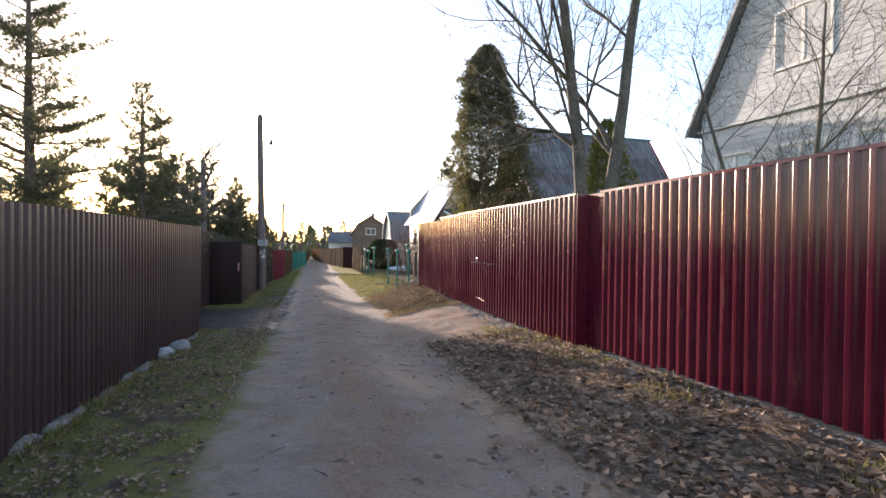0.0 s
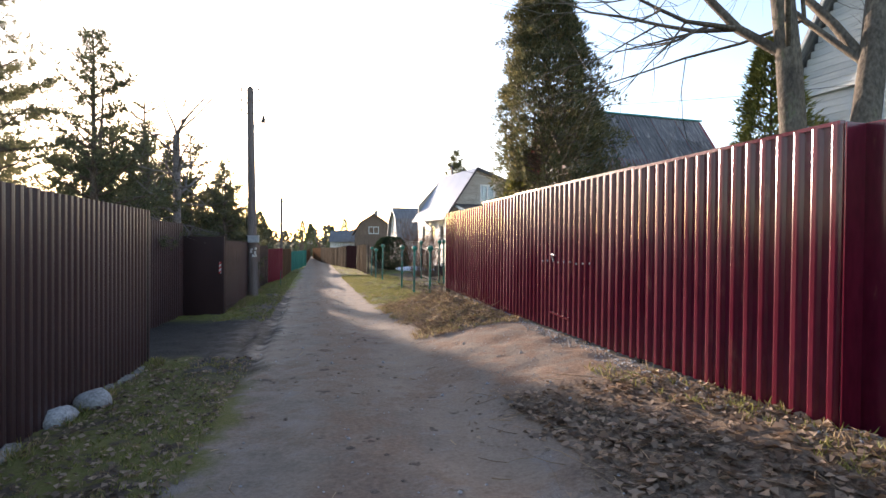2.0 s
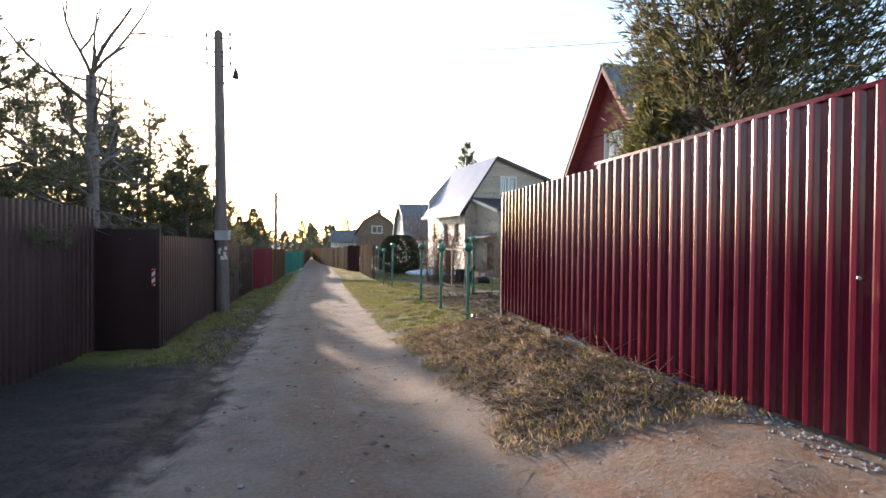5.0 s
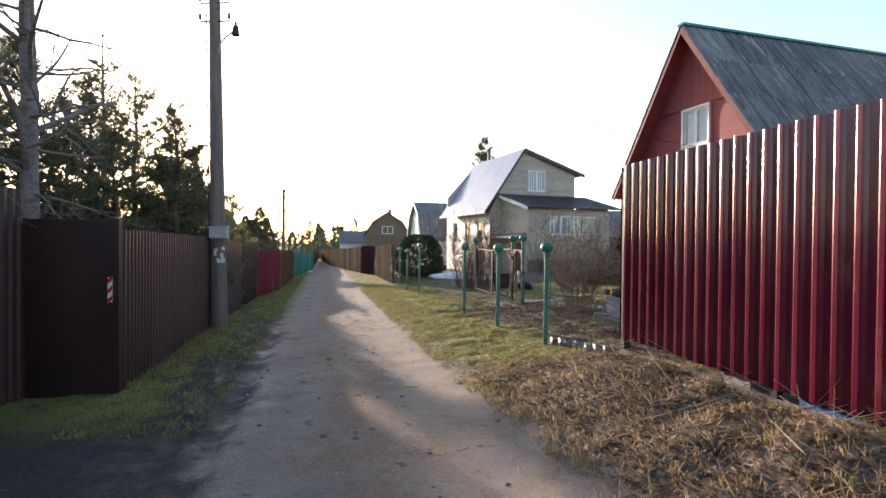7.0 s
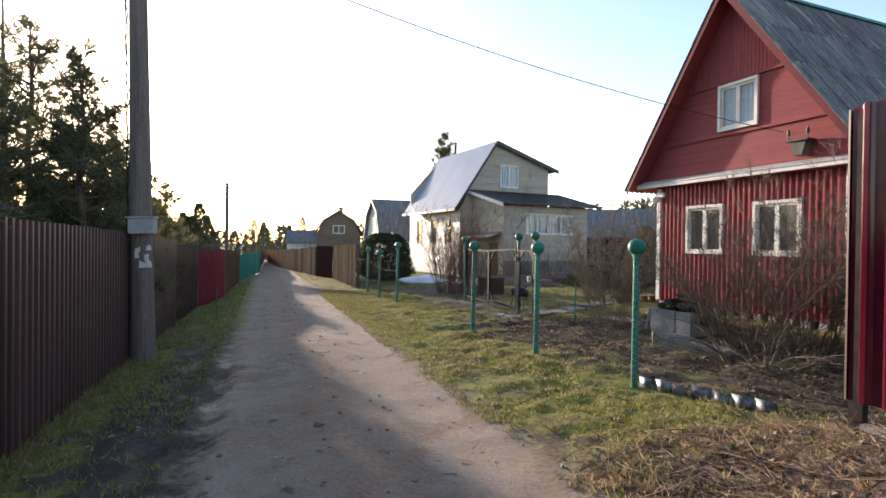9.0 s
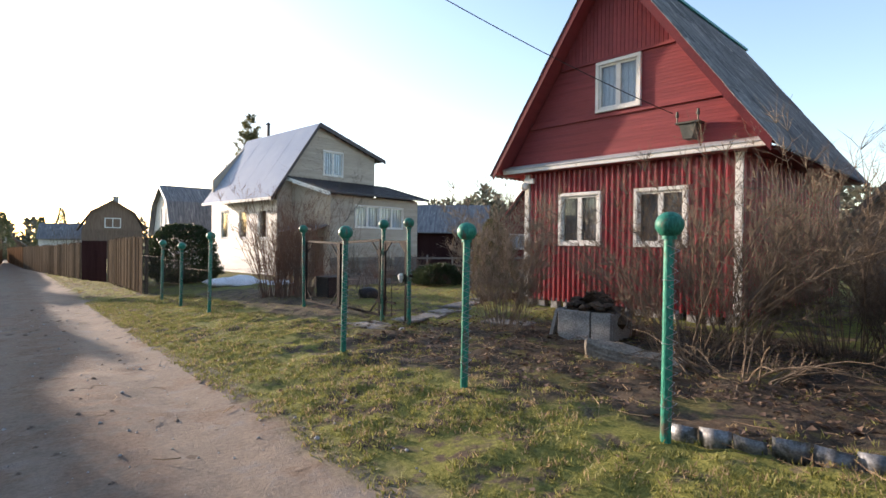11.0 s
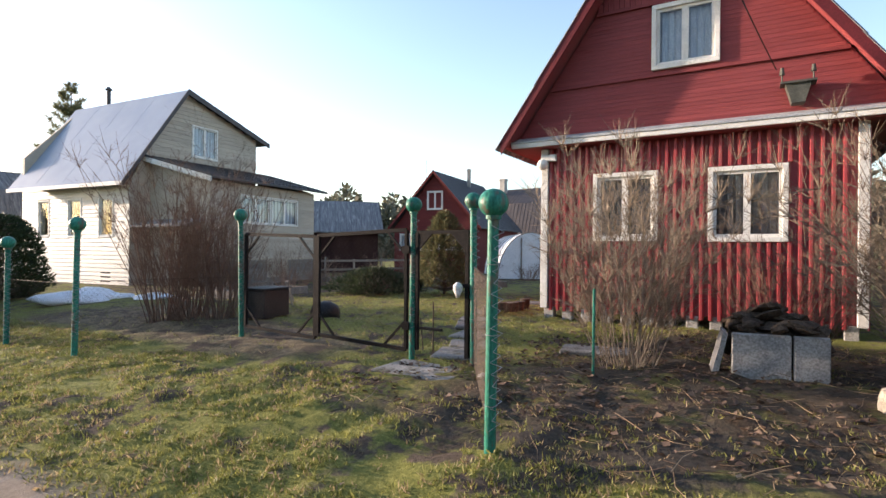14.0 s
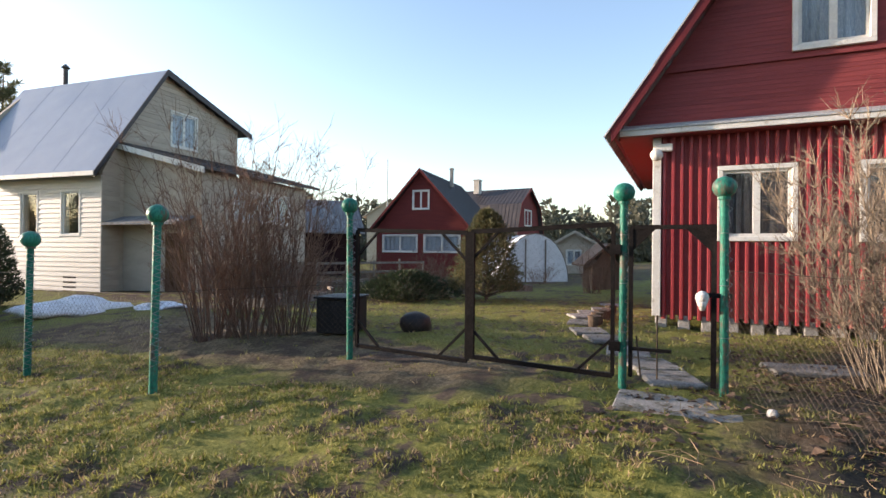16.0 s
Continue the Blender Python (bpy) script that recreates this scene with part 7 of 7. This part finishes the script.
def ground_cover():
    rnd = random.Random(12)

    def spot(u0, u1, y0, y1):
        u, y = rnd.uniform(u0, u1), rnd.uniform(y0, y1)
        return u - 0.246 * y, y, u

    def patch(x, y, s=0.9, k=0.0):
        return noise.noise((x * s, y * s, 7.0 + k)) + 0.5 * noise.noise((x * s * 3.1, y * s * 3.1, 3.0 + k))

    green, dry = Soup(), Soup()

    def tufts(n, u0, u1, y0, y1, hmin, hmax, cover=-0.1, blades=6, share=0.25):
        for i in range(n):
            x, y, u = spot(u0, u1, y0, y1)
            if patch(x, y) < cover + rnd.uniform(-0.25, 0.25):
                continue
            if u > 4.5 and x < -1.0 and 28 < y < 36 and rnd.random() < 0.8:
                continue
            if 3.7 < u < 9 and 18.5 < y < 26.2 and rnd.random() < 0.72:
                continue
            g = ground_z(x, y) - 0.01
            tgt = dry if rnd.random() < share else green
            for b in range(blades):
                p = Vector((x + rnd.gauss(0, 0.02), y + rnd.gauss(0, 0.02), g))
                d = (Vector((0, 0, 1)) + rand_dir(rnd) * 0.85)
                d.z = abs(d.z)
                d.normalize()
                s = d.cross(rand_dir(rnd)).normalized()
                tgt.blade(p, d, s, rnd.uniform(hmin, hmax), rnd.uniform(0.006, 0.012))
    tufts(24000, 1.75, 4.6, 17.6, 36, 0.02, 0.065, -0.2, 6, 0.22)
    tufts(6500, 4.2, 14, 25.5, 36, 0.03, 0.08, -0.3, 5, 0.15)
    tufts(9000, 3.8, 10, 18.5, 26.5, 0.02, 0.07, 0.1, 5, 0.45)
    tufts(4600, -2.45, -0.85, 1.2, 11.8, 0.02, 0.06, -0.05, 6, 0.35)
    tufts(6000, -2.4, -1.0, 16.5, 44, 0.03, 0.1, -0.3, 6, 0.15)
    tufts(4200, 1.8, 3.7, 12.6, 18.6, 0.03, 0.11, -0.15, 6, 0.85)
    tufts(1500, 1.9, 3.6, 36, 60, 0.04, 0.1, -0.3, 5, 0.3)
    tufts(700, 3.0, 3.6, 1.0, 9.5, 0.05, 0.12, 0.1, 6, 0.3)
    tufts(900, -2.42, -2.2, 1.0, 11.8, 0.06, 0.15, -0.1, 6, 0.4)
    tufts(500, -2.35, -2.05, 18.2, 30, 0.08, 0.18, -0.2, 6, 0.4)
    scatter("grass", "short green and yellowing grass on verges and lawns", "grass", green, GRASS)
    scatter("dry_grass", "dry straw-coloured grass on the verges", "dry grass", dry, STRAW)

    leaves = Soup()

    def litter(n, u0, u1, y0, y1, size=(0.03, 0.075), cover=-9.0):
        for i in range(n):
            x, y, u = spot(u0, u1, y0, y1)
            if patch(x, y, 1.1, 5.0) < cover:
                continue
            p = Vector((x, y, ground_z(x, y) + rnd.uniform(0.004, 0.03)))
            a = rnd.uniform(0, 6.28)
            d = Vector((math.cos(a), math.sin(a), rnd.uniform(-0.25, 0.35)))
            s = d.cross(Vector((rnd.uniform(-0.5, 0.5), rnd.uniform(-0.5, 0.5), 1))).normalized()
            L = rnd.uniform(*size)
            k = len(leaves.v)
            curl = Vector((0, 0, rnd.uniform(0.0, 0.35) * L))
            leaves.v += [tuple(p - d * L * 0.5), tuple(p - d * L * 0.1 + s * L * 0.42 + curl), tuple(p + d * L * 0.5 + curl * 0.5), tuple(p - d * L * 0.1 - s * L * 0.42 + curl), tuple(p)]
            leaves.f += [(k, k + 1, k + 4), (k + 1, k + 2, k + 4), (k + 2, k + 3, k + 4), (k + 3, k, k + 4)]
    litter(5200, 1.9, 3.62, 0.8, 9.0, (0.035, 0.095))
    litter(900, 1.4, 2.6, 1.0, 9.2, (0.03, 0.07), 0.1)
    litter(3400, 2.0, 3.6, 12.8, 18.4, (0.03, 0.085))
    
    litter(3200, -2.35, -0.85, 1.0, 11.8, (0.03, 0.07), -0.25)
    litter(500, -2.3, -0.9, 17.0, 30, (0.03, 0.06), 0.0)
    litter(500, 1.9, 4.2, 18.5, 34, (0.03, 0.06), 0.1)
    scatter("dead_leaves", "brown and grey dead leaves lying in drifts", "dead leaves", leaves, LEAF)
    leaves = Soup()
    litter(6200, 4.1, 9.5, 18.4, 27.0, (0.03, 0.08), -0.2)
    scatter("dead_leaves", "damp dark brown dead leaves on the dug bed", "dead leaves", leaves, WET_LEAF)

    stalks = Soup()

    def stalk(x, y, L, r, lift):
        a = rnd.uniform(0, 6.28)
        d = Vector((math.cos(a), math.sin(a), rnd.uniform(-0.1, lift)))
        p = Vector((x, y, ground_z(x, y) + 0.012))
        b = d.cross(Vector((0, 0, 1))) * rnd.uniform(-0.15, 0.15)
        stalks.path([p - d * L * 0.5 + Vector((0, 0, abs(d.z) * L * 0.5)), p + b * L + Vector((0, 0, abs(d.z) * L * 0.5)), p + d * L * 0.5 + Vector((0, 0, abs(d.z) * L * 0.5))], [r, r, r * 0.6], 3)
    for i in range(1500):
        x, y, u = spot(1.9, 3.65, 12.9, 18.6)
        stalk(x, y, rnd.uniform(0.1, 0.5), rnd.uniform(0.0015, 0.004), 0.55)
    for i in range(700):
        x, y, u = spot(3.6, 9.0, 18.4, 26.5)
        stalk(x, y, rnd.uniform(0.08, 0.35), rnd.uniform(0.0015, 0.003), 0.3)
    for i in range(420):
        x, y, u = spot(1.6, 3.6, 0.8, 9.5)
        stalk(x, y, rnd.uniform(0.08, 0.4), rnd.uniform(0.0015, 0.0035), 0.2)
    for i in range(120):
        x, y, u = spot(-0.8, 2.0, 1.5, 34)
        stalk(x, y, rnd.uniform(0.06, 0.28), rnd.uniform(0.002, 0.005), 0.05)
    scatter("dry_stalks", "tangle of cut dry stalks and twigs on the ground", "dry stalks", stalks, DRY)

    stones = Soup()
    for i in range(1500):
        x, y, u = spot(-1.0, 2.6, 0.8, 34) if i % 3 else spot(2.2, 3.7, 8.5, 18)
        r = rnd.uniform(0.004, 0.014) if rnd.random() < 0.93 else rnd.uniform(0.015, 0.03)
        p = Vector((x, y, ground_z(x, y) + r * 0.3))
        k = len(stones.v)
        ring = [Vector((r * rnd.uniform(0.7, 1.2) * math.cos(t), r * rnd.uniform(0.7, 1.2) * math.sin(t), 0)) for t in (0.2, 1.4, 2.7, 4.0, 5.2)]
        stones.v += [tuple(p + Vector((0, 0, r * 0.7)))] + [tuple(p + q) for q in ring] + [tuple(p - Vector((0, 0, r)))]
        for j in range(5):
            stones.f += [(k, k + 1 + j, k + 1 + (j + 1) % 5), (k + 6, k + 1 + (j + 1) % 5, k + 1 + j)]
    for i in range(1500):
        x, y, u = spot(3.15, 3.72, 3.0, 13.5)
        if u < 3.35 + 0.2 * noise.noise((y * 1.3, 0.0, 5.0)):
            continue
        r = rnd.uniform(0.007, 0.02)
        p = Vector((x, y, ground_z(x, y) + r * 0.3))
        k = len(stones.v)
        ring = [Vector((r * rnd.uniform(0.7, 1.2) * math.cos(t), r * rnd.uniform(0.7, 1.2) * math.sin(t), 0)) for t in (0.2, 1.4, 2.7, 4.0, 5.2)]
        stones.v += [tuple(p + Vector((0, 0, r * 0.7)))] + [tuple(p + q) for q in ring] + [tuple(p - Vector((0, 0, r)))]
        for j in range(5):
            stones.f += [(k, k + 1 + j, k + 1 + (j + 1) % 5), (k + 6, k + 1 + (j + 1) % 5, k + 1 + j)]
    clods = Soup()
    for i in range(300):
        x, y, u = spot(-0.7, 2.0, 2.0, 36)
        if abs(u - 0.55) > 0.45 and rnd.random() < 0.8:
            continue
        r = rnd.uniform(0.012, 0.03) * (1.6 if rnd.random() < 0.12 else 1.0)
        p = Vector((x, y, ground_z(x, y) + r * 0.15))
        k = len(clods.v)
        ring = [Vector((r * rnd.uniform(0.7, 1.7) * math.cos(t), r * rnd.uniform(0.7, 1.7) * math.sin(t), 0)) for t in (0.2, 1.4, 2.7, 4.0, 5.2)]
        clods.v += [tuple(p + Vector((0, 0, r * 0.6)))] + [tuple(p + q) for q in ring] + [tuple(p - Vector((0, 0, r)))]
        for j in range(5):
            clods.f += [(k, k + 1 + j, k + 1 + (j + 1) % 5), (k + 6, k + 1 + (j + 1) % 5, k + 1 + j)]
    scatter("dirt_clods", "dark clods of earth along the middle of the lane", "clods", clods, CLOD)
    scatter("gravel", "small loose stones on the lane", "gravel", stones, STONE)


build_trees()
far_woods()
ground_cover()
